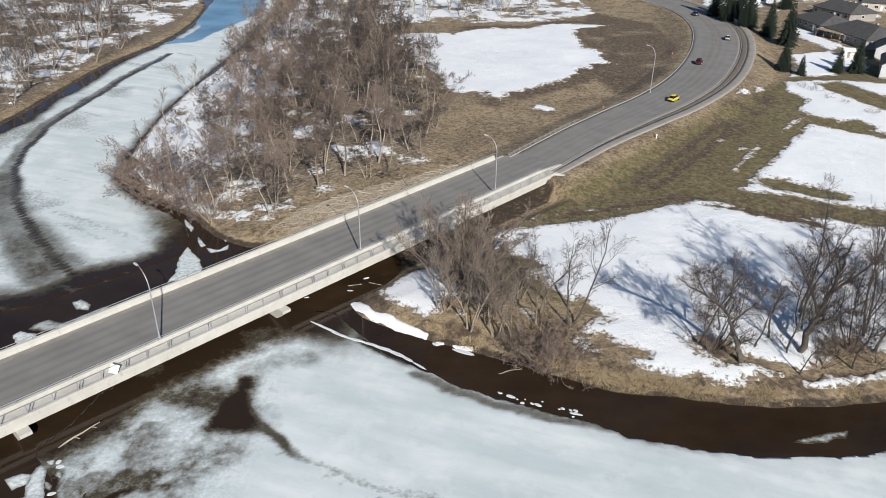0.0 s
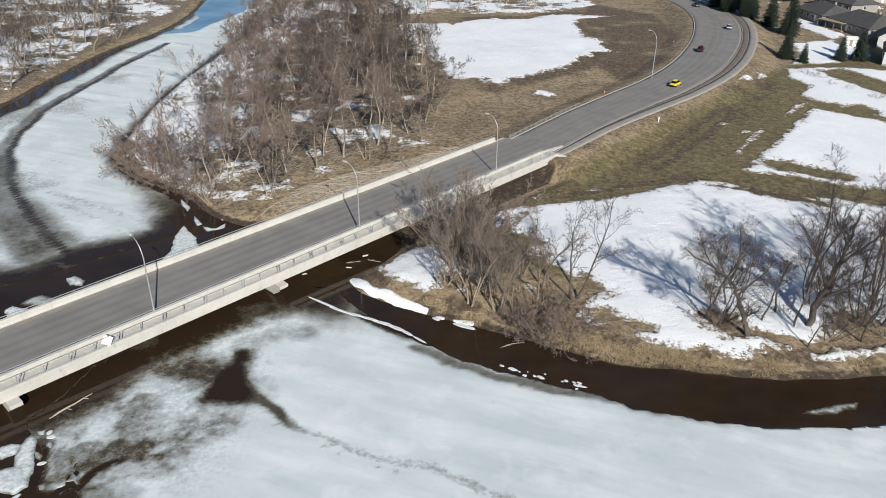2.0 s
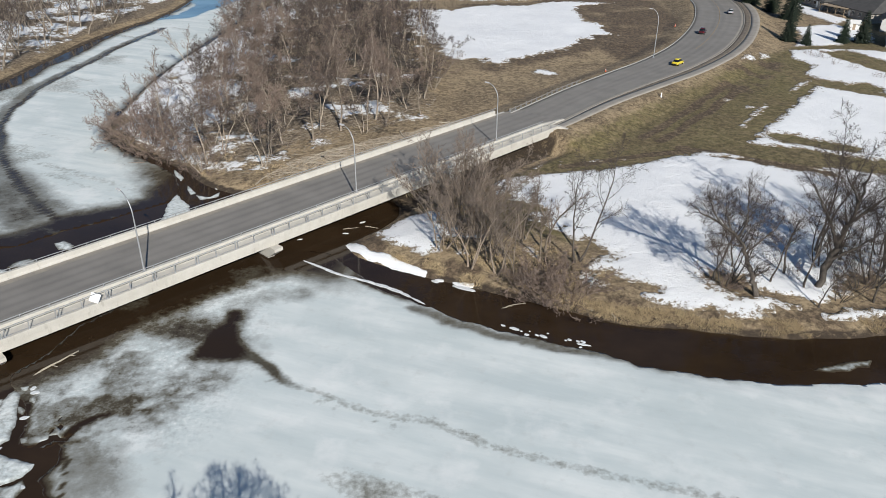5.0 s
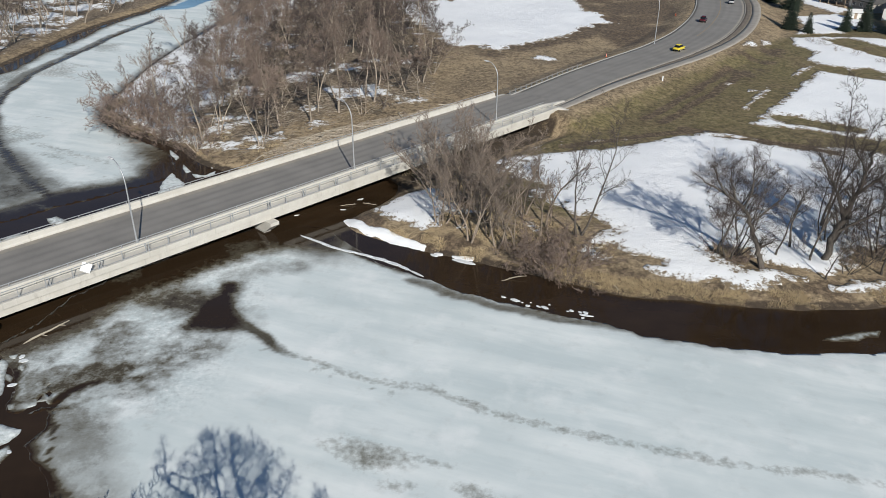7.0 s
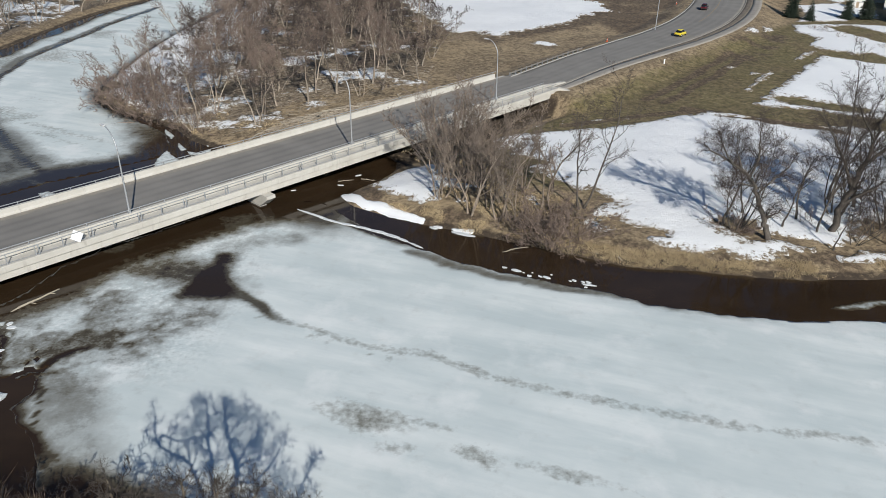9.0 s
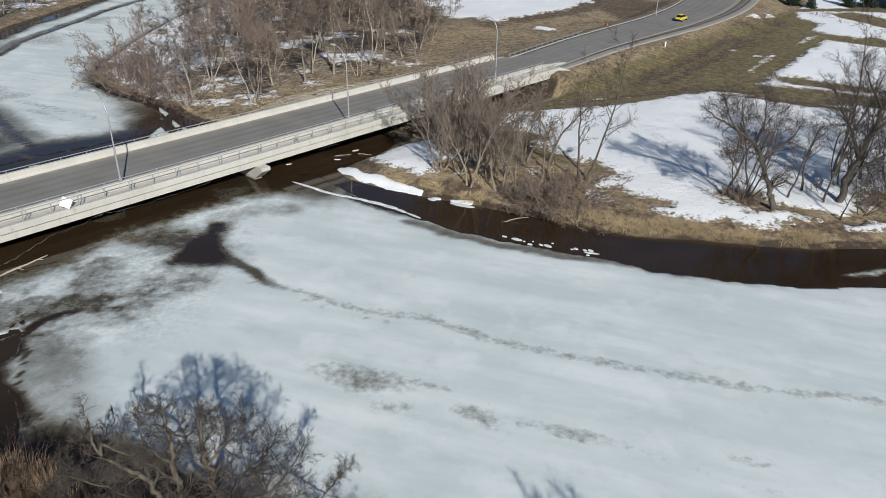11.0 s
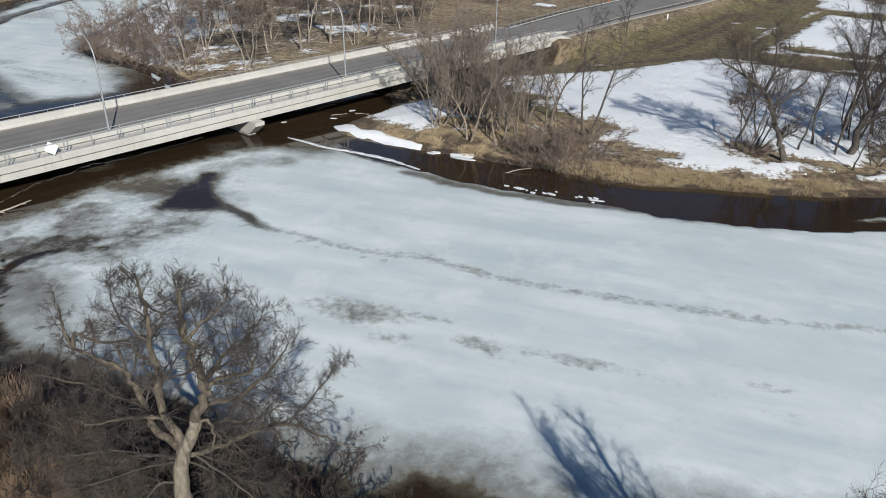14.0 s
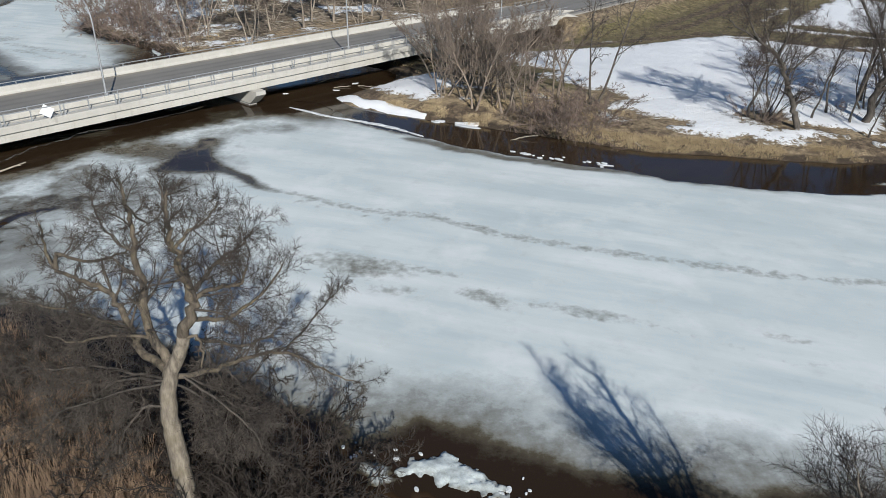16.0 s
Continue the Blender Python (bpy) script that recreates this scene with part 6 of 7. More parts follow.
def sheet_floe(outline, label, wet=0.0, warp=0.35, lift=0.06):
    """A larger plate of ice with its own ragged outline."""
    xs, ys = [p[0] for p in outline], [p[1] for p in outline]
    step = max(0.1, (max(xs) - min(xs)) / 45)
    X, Y = np.meshgrid(np.arange(min(xs) - 1, max(xs) + 1, step), np.arange(min(ys) - 1, max(ys) + 1, step))
    f = area(X + warp * fractal(X, Y, 1.3, 4, 0.65), Y + warp * fractal(X + 60, Y, 1.3, 4, 0.65), outline)
    Z = 0.03 + lift * step01(f, 0, 0.5) + 0.4 * lift * fractal(X, Y, 0.7, 3)
    verts, faces, source = cut_sheet(f, X, Y, np.maximum(Z, 0.012), 0.15)
    me = mesh_of("ice_floe", verts, faces, ICE, True)
    for key, v in (("wet", wet + 0.5 * (1 - np.clip(f / 0.45, 0, 1))), ("rough_edge", 1.0 + 0 * X), ("stain", 0.2 + 0 * X)):
        floats(me, key, picked(v, source))
    tagged(new("ice_floe", me), label, "ice floe", "ice floes")


sheet_floe([(-40.5, 108.6), (-37.3, 104.5), (-36.0, 101.2), (-36.4, 98.6), (-40.1, 97.4), (-39.7, 100.3), (-40.6, 105.2)], "blue-white ice plate against the bridge", -0.1)
sheet_floe([(-51.4, 91.2), (-50.5, 92.0), (-48.5, 90.6), (-48.4, 89.1), (-50.2, 89.2)], "grey-white ice pan adrift above the bridge", 0.15)
sheet_floe([(-55.6, 82.5), (-55.2, 83.7), (-52.9, 83.2), (-52.2, 82.1), (-54.1, 80.8)], "white ice pan beside the bridge", -0.1)
sheet_floe([(-54.3, 84.1), (-53.9, 85.9), (-52.6, 86.7), (-50.6, 85.7), (-46.6, 90.2), (-44.6, 89.6), (-48.6, 84.8), (-51.9, 83.6)], "thin grey ice pan beside the bridge", 0.42)
sheet_floe([(-44.1, 119.0), (-41.3, 115.6), (-41.3, 114.1), (-43.1, 116.5)], "narrow white ice slab at the bank", -0.1, 0.2)
sheet_floe([(-39.7, 112.3), (-37.6, 109.2), (-38.2, 108.5), (-39.5, 110.9)], "narrow white ice slab at the bank", -0.1, 0.2)
sheet_floe([(-37.4, 108.3), (-35.1, 107.8), (-34.0, 109.6), (-33.7, 108.0), (-36.1, 106.6)], "small broken white ice slab at the bank", -0.1, 0.2)
sheet_floe([(40.1, 64.6), (44.2, 65.9), (47.5, 66.6), (46.5, 65.3), (42, 64.1)], "thin grey ice pan drifting along the channel", 0.45, 0.4, 0.02)
sheet_floe([(-0.9, 27.2), (1.2, 27.4), (2.5, 26.3), (3.5, 25.2), (3.3, 24.6), (1.5, 25.4), (0.1, 26.0), (-1.0, 26.7)], "rough white slab of ice near the bank", 0.0, 1.5, 0.16)
sheet_floe([(-3.2, 27.1), (-1.7, 27.3), (-0.8, 26.3), (-2.1, 25.7), (-2.9, 26.2)], "waterlogged grey ice slab near the bank", 0.35, 1.3, 0.08)
for k in range(34):
    u = rng.random()
    x, y = -5.0 + 9.5 * u + rng.gauss(0, 0.5), 28.2 - 3.4 * u + rng.gauss(0, 0.55)
    s = rng.uniform(0.08, 0.3)
    floe(x, y, s * 1.5, s, rng.uniform(0, 180), k, "small crumb of white ice near the bank")
sheet_floe([(-40.9, 59.2), (-39.8, 58.4), (-39.2, 56.6), (-38.4, 54.6), (-37.8, 52.2), (-38.6, 51.1), (-41.3, 51.3), (-42.7, 53.8), (-40.5, 54.7), (-41.2, 57.3)], "broad cracked grey-white ice plate", 0.02, 0.25, 0.12)
sheet_floe([(-38.4, 50.6), (-36.3, 49.8), (-34.1, 49.2), (-34.0, 48.4), (-34.3, 47.7), (-34.9, 47.2), (-36.2, 46.5), (-38.4, 46.1), (-40.5, 49.8)], "broad white ice plate with a worn edge", -0.05, 0.25, 0.14)
sheet_floe([(-42.2, 57.9), (-41.2, 57.8), (-40.9, 56.5), (-42.1, 55.5), (-43.5, 57.0)], "small grey-white ice plate", 0.05, 0.2)
sheet_floe([(-40.5, 59.7), (-39.8, 60.0), (-39.7, 59.3), (-40.0, 59.2)], "small white ice slab", 0.0, 0.1)
sheet_floe([(-38.8, 58.5), (-38.1, 58.1), (-37.9, 57.4), (-38.6, 57.6)], "small grey ice slab", 0.15, 0.15)
sheet_floe([(-39.3, 56.9), (-38.3, 56.3), (-38.2, 55.6), (-38.9, 55.9)], "small grey ice slab", 0.15, 0.15)
sheet_floe([(-36.9, 52.4), (-36.3, 52.7), (-36.1, 51.8), (-36.6, 51.8)], "small grey ice slab", 0.15, 0.15)
sheet_floe([(-35.7, 46.5), (-34.8, 46.7), (-34.1, 47.3), (-33.5, 46.5), (-33.7, 45.1), (-35.1, 44.8)], "grey ice plate by the near bank", 0.25, 0.25, 0.08)
for k in range(16):
    u = rng.random()
    s = rng.uniform(0.1, 0.42)
    floe(8.2 + 9.0 * u + rng.gauss(0, 0.3), 71.9 - 3.4 * u + rng.gauss(0, 0.35), s * 1.6, s, rng.uniform(-50, 10), k, "small crumb of white ice in the dark channel")


# ---- road furniture ----
def road_place(run, off):
    i = lambda c: float(np.interp(run, CENTRE_RUN, CENTRE[:, c]))
    j = lambda c: float(np.interp(run + 0.5, CENTRE_RUN, CENTRE[:, c]))
    tx, ty = j(0) - i(0), j(1) - i(1)
    ln = math.hypot(tx, ty)
    return Matrix.Translation((i(0) + ty / ln * off, i(1) - tx / ln * off, i(2))) @ pose(0, 0, 0, 0, 0, math.degrees(math.atan2(ty, tx)))


def build_guardrail():
    g = thing("guardrail", Matrix.Identity(4), "weathered steel crash barrier along the road edge", "guardrail")
    post = mesh_from(boxes((-0.06, 0.06, -0.09, 0.09, -0.5, 0.74)), "post", STEEL)
    for r in np.arange(9.5, 37, 2.0):
        o = part("post", post, STEEL, g)
        o.matrix_basis = road_place(r, -half_width(r) - 0.55)
    DULL = simple("dull_rail_steel", (0.19, 0.172, 0.15), (0.29, 0.262, 0.23), 2, 0.7, 0.1, 0.004, 0.2)
    shape = [(0, 0.44), (0.05, 0.48), (0, 0.55), (0, 0.6), (0.05, 0.67), (0, 0.72), (-0.02, 0.72), (0.02, 0.67), (-0.02, 0.6), (-0.02, 0.55), (0.02, 0.48), (-0.02, 0.44)]
    verts, faces, n = [], [], len(shape)
    runs = np.arange(9.0, 37.6, 1.0)
    for k, r in enumerate(runs):
        m = road_place(r, -half_width(r) - 0.42)
        verts += [m @ Vector((0, -y, z)) for y, z in shape]
        if k:
            faces += [[(k - 1) * n + i, (k - 1) * n + (i + 1) % n, k * n + (i + 1) % n, k * n + i] for i in range(n)]
    part("rail", mesh_of("rail", verts, faces, DULL), DULL, g)


build_guardrail()
ORANGE = simple("orange_plastic", (0.62, 0.10, 0.03), (0.72, 0.15, 0.05), 5, 0.5)
WHITE = simple("white_enamel", (0.78, 0.78, 0.77), (0.84, 0.84, 0.83), 4, 0.4)
BLACK = simple("black_rubber", (0.018, 0.018, 0.018), (0.035, 0.034, 0.033), 8, 0.8)


def cone(x, y):
    c = thing("traffic_cone", Matrix.Translation((x, y, ground_at(x, y))), "small orange traffic cone on the road verge", "traffic cone", "traffic cones")
    part("base", boxes((-0.2, 0.2, -0.2, 0.2, 0, 0.05), bevel=0.01), ORANGE, c)
    part("body", tube_mesh("body", [([(0, 0, 0.05), (0, 0, 0.4), (0, 0, 0.75)], [0.16, 0.1, 0.04])], ORANGE, 12), ORANGE, c)
    part("band", tube_mesh("band", [([(0, 0, 0.38), (0, 0, 0.5)], [0.108, 0.085])], WHITE, 12), WHITE, c, "white reflective band")


cone(70.6, 229.4)
cone(39.0, 173.6)
m = thing("marker_post", Matrix.Translation((47.0, 154.6, ground_at(47.0, 154.6))), "short white marker post in the grass", "marker post")
part("post", boxes((-0.12, 0.12, -0.12, 0.12, -0.1, 0.85), bevel=0.02), WHITE, m)
part("cap", boxes((-0.15, 0.15, -0.15, 0.15, 0.85, 0.93), bevel=0.02), WHITE, m)

sign = thing("river_sign", DECK @ Matrix.Translation((25.6, -2.42, 0.95)) @ pose(0, 0, 0, -32, 0, 0) @ pose(0, 0, 0, 0, 40, 0), "white diamond notice board fixed to the footway railing", "sign")
part("panel", boxes((-0.52, 0.52, -0.02, 0.0, -0.52, 0.52), bevel=0.008), WHITE, sign)
part("bracket", boxes((-0.04, 0.04, 0.0, 0.12, -0.45, 0.45)), STEEL, sign)


# ---- cars ----
GLASS = Nodes("dark_car_glass").done((0.012, 0.014, 0.016), 0.08)
RIM = simple("alloy_wheel", (0.5, 0.5, 0.51), (0.6, 0.6, 0.61), 6, 0.35, 0.05, 0.004, 0.8)
LENS = Nodes("headlight_lens").done((0.6, 0.62, 0.64), 0.12)
RED_LENS = Nodes("tail_light_lens").done((0.35, 0.01, 0.01), 0.2)


def loft(sections, material, name):
    """Rounded cross-sections (x, half width, low z, high z, tumble) joined along x."""
    n = 12
    verts, faces = [], []
    for x, w, z0, z1, tum in sections:
        for k in range(n):
            a = 2 * math.pi * (k + 0.5) / n
            c, s = math.cos(a), math.sin(a)
            px = math.copysign(abs(c) ** 0.45, c)
            pz = math.copysign(abs(s) ** 0.55, s)
            verts.append((x, px * w * (1 - tum * max(0, pz)), (z0 + z1) / 2 + pz * (z1 - z0) / 2))
    for i in range(len(sections) - 1):
        for k in range(n):
            faces.append([i * n + k, i * n + (k + 1) % n, (i + 1) * n + (k + 1) % n, (i + 1) * n + k][::-1])
    faces += [list(range(n)), [(len(sections) - 1) * n + k for k in range(n)][::-1]]
    return mesh_of(name, verts, faces, material, True)


def car_paint(name, c, rough=0.25):
    mm = Nodes(name)
    return mm.done(mm.mix(mm.ramp(mm.noise(1.5, 3), 0.3, 0.7), c, tuple(v * 0.88 for v in c)), rough, None, 0.0, Coat_Weight=0.6)


def build_car(m, paint, label, tall=1.46, boxy=0.0):
    c = thing("car", m, label, "car", "cars on the road")
    body = loft([(-2.1, 0.62, 0.42, 0.72, 0.1), (-1.98, 0.80, 0.30, 0.86, 0.1), (-1.5, 0.88, 0.24, 0.93, 0.1), (-0.6, 0.90, 0.22, 0.93, 0.08), (0.5, 0.90, 0.22, 0.93, 0.08), (1.1, 0.89, 0.24, 0.90, 0.1),
                 (1.75, 0.83, 0.28, 0.80, 0.14), (2.02, 0.70, 0.34, 0.70, 0.14), (2.12, 0.52, 0.40, 0.60, 0.1)], paint, "body")
    part("body", body, paint, c)
    part("cabin_glass", loft([(-1.72 + 0.1 * boxy, 0.62, 0.8, 0.92, 0.1), (-1.15 - 0.3 * boxy, 0.70, 0.8, tall - 0.14, 0.22), (-0.55, 0.74, 0.8, tall - 0.02, 0.24), (0.15, 0.74, 0.8, tall - 0.03, 0.24), (0.62, 0.70, 0.8, tall - 0.22, 0.22), (1.15, 0.66, 0.8, 0.92, 0.1)], GLASS, "cabin_glass"),
         GLASS, c, "dark tinted windows")
    part("roof", loft([(-1.2 - 0.25 * boxy, 0.46, tall - 0.16, tall - 0.08, 0.2), (-0.8, 0.54, tall - 0.10, tall + 0.02, 0.2), (-0.3, 0.57, tall - 0.08, tall + 0.035, 0.2), (0.25, 0.54, tall - 0.1, tall + 0.01, 0.2), (0.5, 0.48, tall - 0.18, tall - 0.08, 0.2)], paint, "roof"), paint, c)
    for x in (-1.28, 1.3):
        for y in (-0.8, 0.8):
            w = part("wheel", tube_mesh("wheel", [([(0, -0.1, 0), (0, 0.1, 0)], [0.33, 0.33])], BLACK, 18), BLACK, c, "black rubber tyre", at=Matrix.Translation((x, y, 0.33)))
            part("rim", tube_mesh("rim", [([(0, -0.108, 0), (0, 0.108, 0)], [0.21, 0.21])], RIM, 14), RIM, w, "silver alloy rim")
    for y in (-0.56, 0.56):
        part("headlight", boxes((1.9, 2.07, y - 0.14, y + 0.14, 0.56, 0.68), bevel=0.03), LENS, c, "clear headlight")
        part("tail_light", boxes((-2.09, -1.95, y - 0.13, y + 0.13, 0.62, 0.76), bevel=0.03), RED_LENS, c, "red tail light")
        part("mirror", boxes((0.55, 0.7, y * 1.7 - 0.08, y * 1.7 + 0.08, 0.88, 1.0), bevel=0.03), paint, c)
    part("bumper", boxes((-2.14, -2.0, -0.6, 0.6, 0.34, 0.5), bevel=0.03), BLACK, c)
    return c


build_car(road_place(66.0, 2.2), car_paint("lemon_yellow_paint", (0.78, 0.62, 0.05)), "lemon yellow rounded small car on the curving road", 1.48)
for r, off, turn, col, label, tall, boxy in ((104.5, -2.6, 0, (0.085, 0.012, 0.016), "dark red estate car on the curving road", 1.6, 1.0), (140.5, 3.2, 0, (0.50, 0.51, 0.52), "silver car on the curving road", 1.48, 0.4),
                                               (180, -1.6, 0, (0.03, 0.033, 0.036), "black car on the far bend of the road", 1.5, 0.6)):
    build_car(road_place(r, off) @ pose(0, 0, 0, 0, 0, turn), car_paint(label.split(" car")[0].replace(" ", "_") + "_paint", col), label, tall, boxy)


# ---- spruces ----
def spruce(seed, tall, wide):
    rnd = random.Random(seed)
    wood, green = ([], []), ([], [])
    tube_data([Vector((0, 0, -0.3)), Vector((0.02, 0, tall * 0.5)), Vector((0, 0, tall))], [tall * 0.018, tall * 0.011, 0.01], 7, *wood, True)
    levels = int(tall * 2.4)
    for k in range(levels):
        t = k / levels
        z = tall * (0.05 + 0.93 * t)
        reach = wide * (1 - t) ** 0.85 * rnd.uniform(0.85, 1.1) + 0.15
        n = max(6, int(15 * (1 - t)) + 4)
        for j in range(n):
            a = 2 * math.pi * (j + rnd.random() * 0.7) / n + k
            ln = reach * rnd.uniform(0.7, 1.12)
            out = Vector((math.cos(a), math.sin(a), 0))
            tip = Vector((0, 0, z)) + out * ln + Vector((0, 0, -0.32 * ln + 0.12 * ln * t))
            base = Vector((0, 0, z))
            m = max(2, int(ln / 0.34))
            for i in range(1, m + 1):
                p = base.lerp(tip, i / m)
                for sgn in (-1, 1):
                    d = (out * 0.7 + Vector((-out.y, out.x, 0)) * sgn * 0.75 + Vector((0, 0, -0.25))).normalized()
                    l2 = 0.25 + 0.3 * (1 - i / m) + rnd.uniform(0, 0.18)
                    side = d.cross(Vector((0, 0, 1))).normalized() * 0.24
                    q = len(green[0])
                    green[0].extend([p - side, p + side, p + Vector((0, 0, 0.12)), p + d * l2])
                    green[1].extend([[q, q + 1, q + 3], [q + 1, q + 2, q + 3], [q + 2, q, q + 3]])
    return wood, green


NEEDLES = bark_material("spruce_needles", (0.008, 0.015, 0.009), (0.023, 0.037, 0.02))
SPRUCES = [spruce(400, 13, 3.3), spruce(401, 9, 2.5)]
kept = {}
for x, y, k, size in ((102.5, 276.5, 0, 1.0), (106.5, 283, 0, 1.05), (106.2, 267.2, 0, 0.98), (109.8, 274, 0, 1.0), (111.2, 259.7, 0, 0.95), (112.2, 246.5, 0, 1.1), (99.2, 216.4, 1, 1.05), (102.2, 211.6, 1, 0.62), (114.4, 215.3, 1, 0.78), (120, 215.8, 1, 0.98), (101.5, 286, 0, 1.05), (112, 290, 0, 1.1), (138.2, 311.6, 0, 1.0)):
    mm = stand(x, y, 50 * k + x * 7, size)
    if k not in kept:
        kept[k] = tree_thing("spruce", SPRUCES[k], mm, BARK, NEEDLES, "dark green spruce beside the houses", "spruce", "spruces by the houses")
    else:
        copy_thing(kept[k], mm)


# ---- houses ----
SHINGLE = simple("grey_shingles", (0.055, 0.053, 0.052), (0.105, 0.10, 0.097), 0.8, 0.9, 0.5, 0.03, 0.0, 7.0)
SIDING = simple("white_siding", (0.62, 0.61, 0.59), (0.74, 0.73, 0.71), 0.7, 0.7, 0.2, 0.01, 0.0, 12.0)
BROWN_SIDING = simple("tan_siding", (0.26, 0.19, 0.13), (0.36, 0.28, 0.20), 0.7, 0.7, 0.2, 0.01, 0.0, 12.0)
PORCH_TAN = simple("tan_boards", (0.30, 0.225, 0.15), (0.40, 0.31, 0.21), 0.7, 0.8)
GREY_SIDING = simple("grey_siding", (0.27, 0.245, 0.22), (0.36, 0.33, 0.30), 0.7, 0.7, 0.2, 0.01, 0.0, 12.0)
TAN_SIDING = simple("pale_tan_siding", (0.45, 0.40, 0.33), (0.56, 0.50, 0.42), 0.7, 0.7, 0.2, 0.01, 0.0, 12.0)
PANE = Nodes("window_pane").done((0.02, 0.024, 0.028), 0.06)
SOIL = simple("house_footing", (0.3, 0.29, 0.27), (0.4, 0.39, 0.37), 1.0, 0.9)


def build_house(x, y, turn, long, deep, wall_h, rise, siding, label, hip=0.0):
    h = thing("house", Matrix.Translation((x, y, ground_at(x, y) + 0.05)) @ pose(0, 0, 0, 0, 0, turn), label, "house", "houses by the river")
    a, b = long / 2, deep / 2
    part("footing", boxes((-a - 0.05, a + 0.05, -b - 0.05, b + 0.05, -1.2, 0.25)), SOIL, h)
    if hip:
        part("wall", boxes((-a, a, -b, b, 0.25, wall_h)), siding, h)
    else:
        part("wall", profile([(-b, 0.25), (-b, wall_h), (0, wall_h + rise - 0.15), (b, wall_h), (b, 0.25)], -a, a), siding, h)
    e = 0.5
    bm = bmesh.new()
    ridge = a + e - hip
    lo, t = wall_h - 0.15, 0.22
    for sgn in (-1, 1):
        q = [(-a - e, sgn * (b + e), lo), (a + e, sgn * (b + e), lo), (ridge, 0, wall_h + rise), (-ridge, 0, wall_h + rise)]
        v0 = [bm.verts.new(p) for p in q]
        v1 = [bm.verts.new((p[0], p[1], p[2] + t)) for p in q]
        bm.faces.new(v0), bm.faces.new(v1)
        for k in range(4):
            bm.faces.new([v0[k], v0[(k + 1) % 4], v1[(k + 1) % 4], v1[k]])
    if hip:
        for sgn in (-1, 1):
            q = [(sgn * (a + e), -b - e, lo), (sgn * (a + e), b + e, lo), (sgn * ridge, 0, wall_h + rise)]
            v0 = [bm.verts.new(p) for p in q]
            v1 = [bm.verts.new((p[0], p[1], p[2] + t)) for p in q]
            bm.faces.new(v0), bm.faces.new(v1)
            for k in range(3):
                bm.faces.new([v0[k], v0[(k + 1) % 3], v1[(k + 1) % 3], v1[k]])
    bmesh.ops.recalc_face_normals(bm, faces=bm.faces)
    roof = part("roof", bm, SHINGLE, h, "grey shingle roof")
    part("chimney", boxes((a * 0.3, a * 0.3 + 0.7, 0.3, 1.0, wall_h + rise * 0.5, wall_h + rise + 0.7), bevel=0.03), SOIL, roof)
    part("vent", boxes((-a * 0.4, -a * 0.4 + 0.3, -1.3, -1.0, wall_h + rise * 0.4, wall_h + rise * 0.85), bevel=0.03), SHINGLE, roof)
    n = max(2, int(long / 3.2))
    for sgn in (-1, 1):
        for k in range(n):
            xx = -a + long * (k + 0.5) / n
            w = part("window", boxes((xx - 0.7, xx + 0.7, sgn * b - 0.07, sgn * b + 0.07, 1.0, 2.25)), WHITE, h, "white window frame")
            part("pane", boxes((xx - 0.6, xx - 0.03, sgn * b - 0.09, sgn * b + 0.09, 1.1, 2.15)), PANE, w)
            part("pane", boxes((xx + 0.03, xx + 0.6, sgn * b - 0.09, sgn * b + 0.09, 1.1, 2.15)), PANE, w)
    for sgn in (-1, 1):
        w = part("window", boxes((sgn * a - 0.07, sgn * a + 0.07, -0.6, 0.6, 1.0, 2.2)), WHITE, h, "white window frame")
        part("pane", boxes((sgn * a - 0.09, sgn * a + 0.09, -0.5, 0.5, 1.1, 2.1)), PANE, w)
    part("door", boxes((-0.5, 0.5, -b - 0.05, -b + 0.05, 0.25, 2.25)) if n % 2 == 0 else boxes((a * 0.5, a * 0.5 + 0.95, -b - 0.05, -b + 0.05, 0.25, 2.25)), WHITE, h, "pale door")


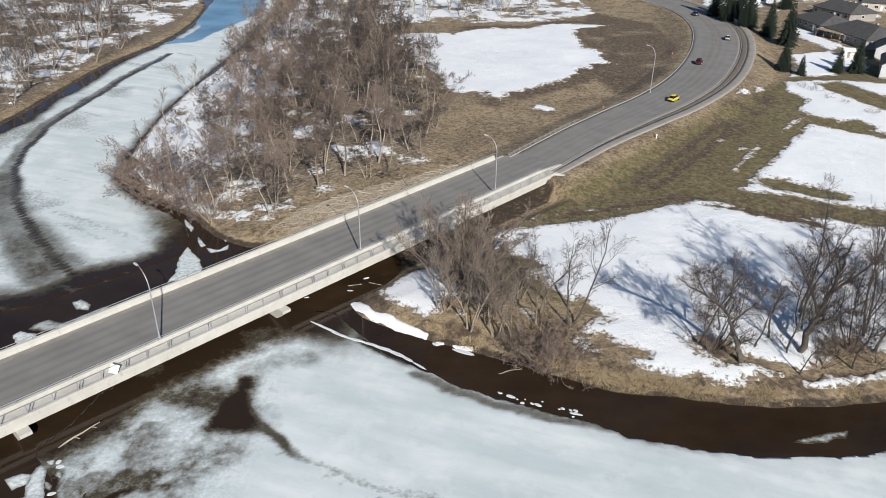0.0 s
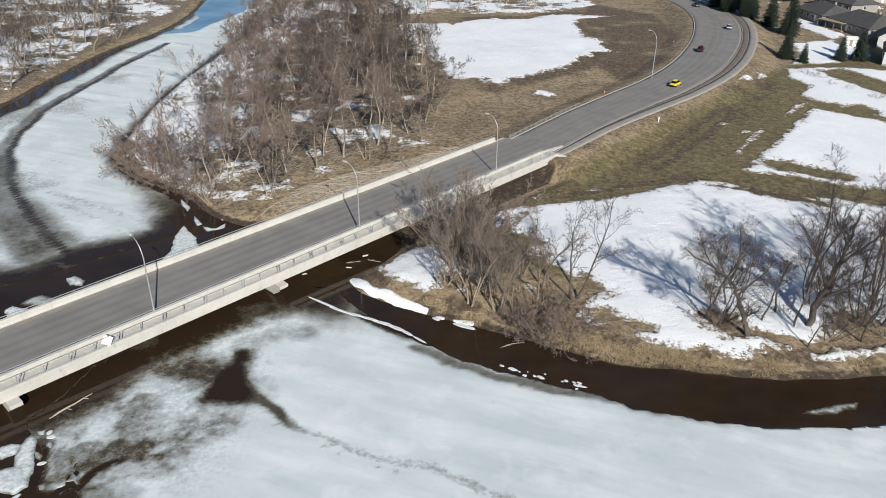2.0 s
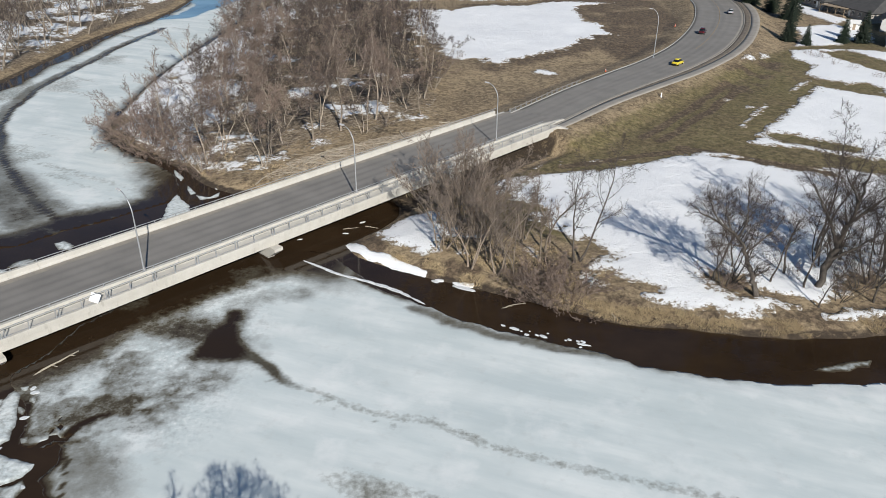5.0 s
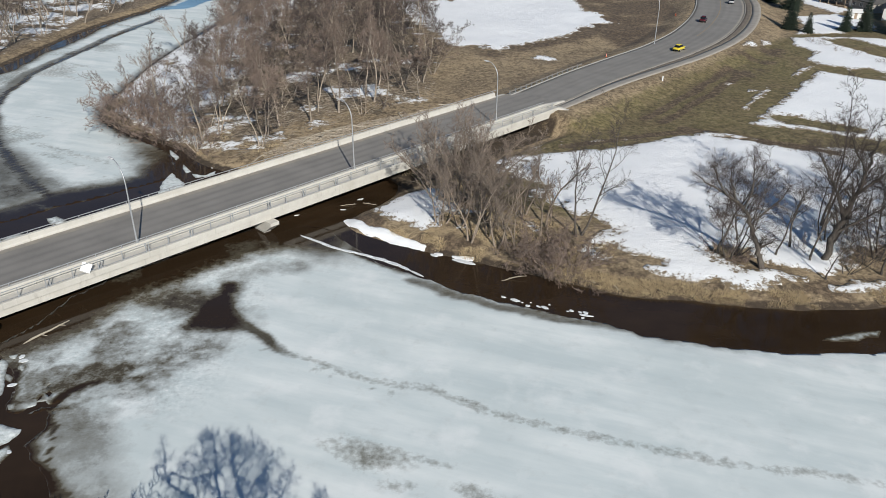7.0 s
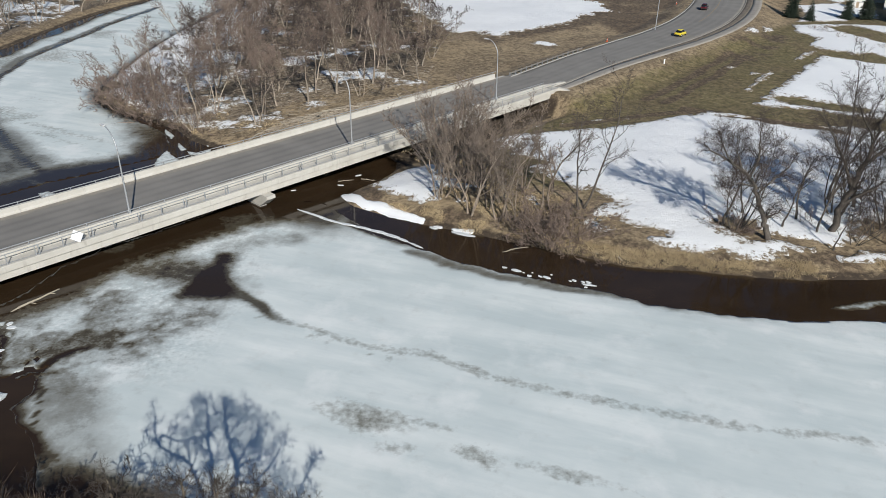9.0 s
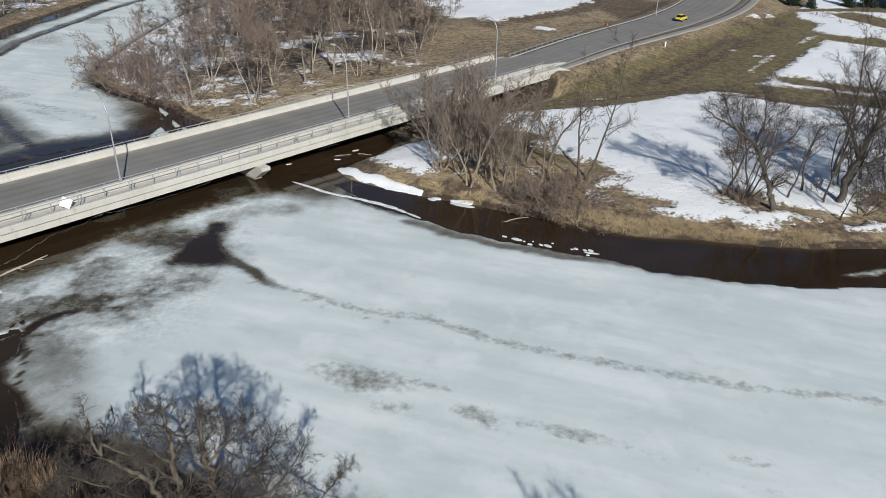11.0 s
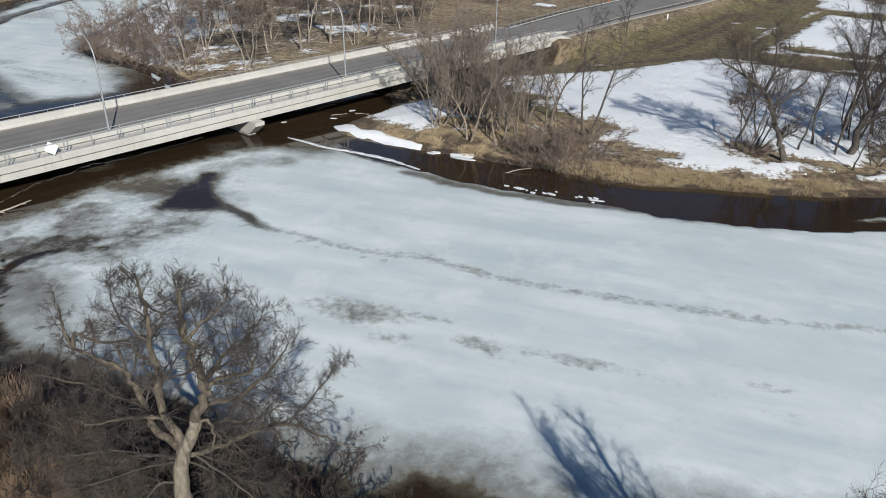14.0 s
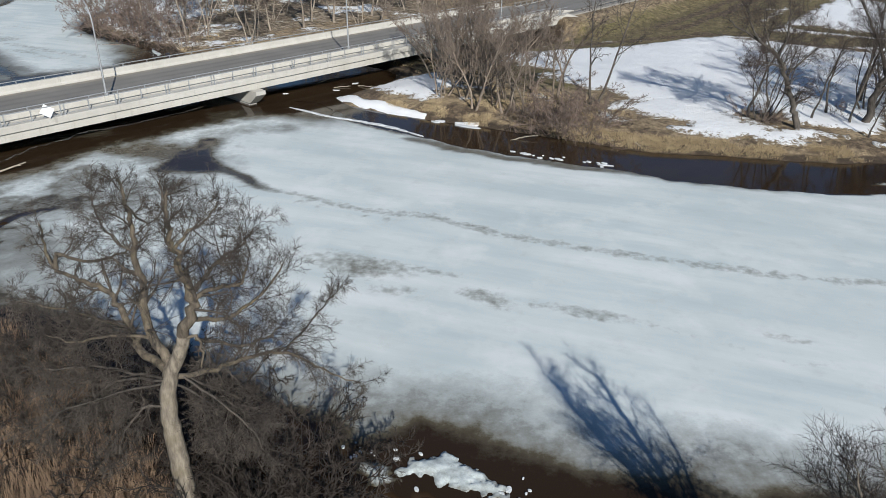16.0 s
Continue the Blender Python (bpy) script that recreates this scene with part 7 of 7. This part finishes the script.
for args in ((137.0, 274.6, -82.9, 17, 14, 2.7, 2.7, GREY_SIDING, "long low house with a broad grey hipped roof", 4.5), (141.4, 254.6, -78.2, 20, 15, 2.8, 3.2, GREY_SIDING, "long low house with a dark grey hipped roof and porch", 5.0),
             (139.5, 233.5, 60, 12, 9, 3.2, 3.2, SIDING, "white gabled house with a dark grey roof"), (131.5, 214.0, 62, 15, 10, 3.4, 3.6, SIDING, "white gabled house with a grey roof in snow"),
             (177, 314, -20, 15, 11, 3.2, 2.8, TAN_SIDING, "pale tan house across the street", 3.0), (163, 334, -25, 18, 11, 3.0, 2.8, BROWN_SIDING, "tan house on the far street", 4.0), (154, 296, -70, 18, 13, 2.8, 2.8, GREY_SIDING, "pale house behind the spruces", 3.5),
             (128, 330, -10, 16, 10, 3.0, 2.6, SIDING, "pale house at the back of the street", 3.5), (190, 285, -30, 18, 11, 3.0, 2.8, BROWN_SIDING, "tan house with a broad grey roof", 4.0), (200, 330, -20, 16, 11, 3.0, 2.8, SIDING, "white house on the far street", 4.0)):
    build_house(*args)
porch = thing("porch", Matrix.Translation((131.4, 257.6, ground_at(131.4, 257.6))) @ pose(0, 0, 0, 0, 0, -66), "tan flat-roofed wooden porch against the long house", "porch")
part("roof", boxes((-5.2, 5.2, -1.6, 1.8, 2.5, 2.68), bevel=0.03), PORCH_TAN, porch, "weathered tan porch roof")
part("deck", boxes((-5.0, 5.0, -1.5, 1.7, -0.4, 0.3)), BROWN_SIDING, porch)
for xx in (-4.8, -1.6, 1.6, 4.8):
    part("post", boxes((xx - 0.08, xx + 0.08, -1.45, -1.29, 0.3, 2.5)), BROWN_SIDING, porch)
shed = thing("garden_shed", Matrix.Translation((125.4, 232.6, ground_at(125.4, 232.6))) @ pose(0, 0, 0, 0, 0, -12), "small white garden shed with a porch", "shed")
part("wall", boxes((-1.6, 1.6, -1.2, 1.2, 0, 2.1)), SIDING, shed)
part("roof", profile([(-1.6, 2.05), (0, 2.9), (1.6, 2.05), (1.6, 1.9), (0, 2.72), (-1.6, 1.9)], -1.9, 1.9), SIDING, shed, "pale sheet roof")
part("door", boxes((-0.4, 0.4, -1.24, -1.18, 0.1, 1.9)), BROWN_SIDING, shed)
part("step", boxes((-0.7, 0.7, -1.7, -1.2, -0.2, 0.15)), SOIL, shed)
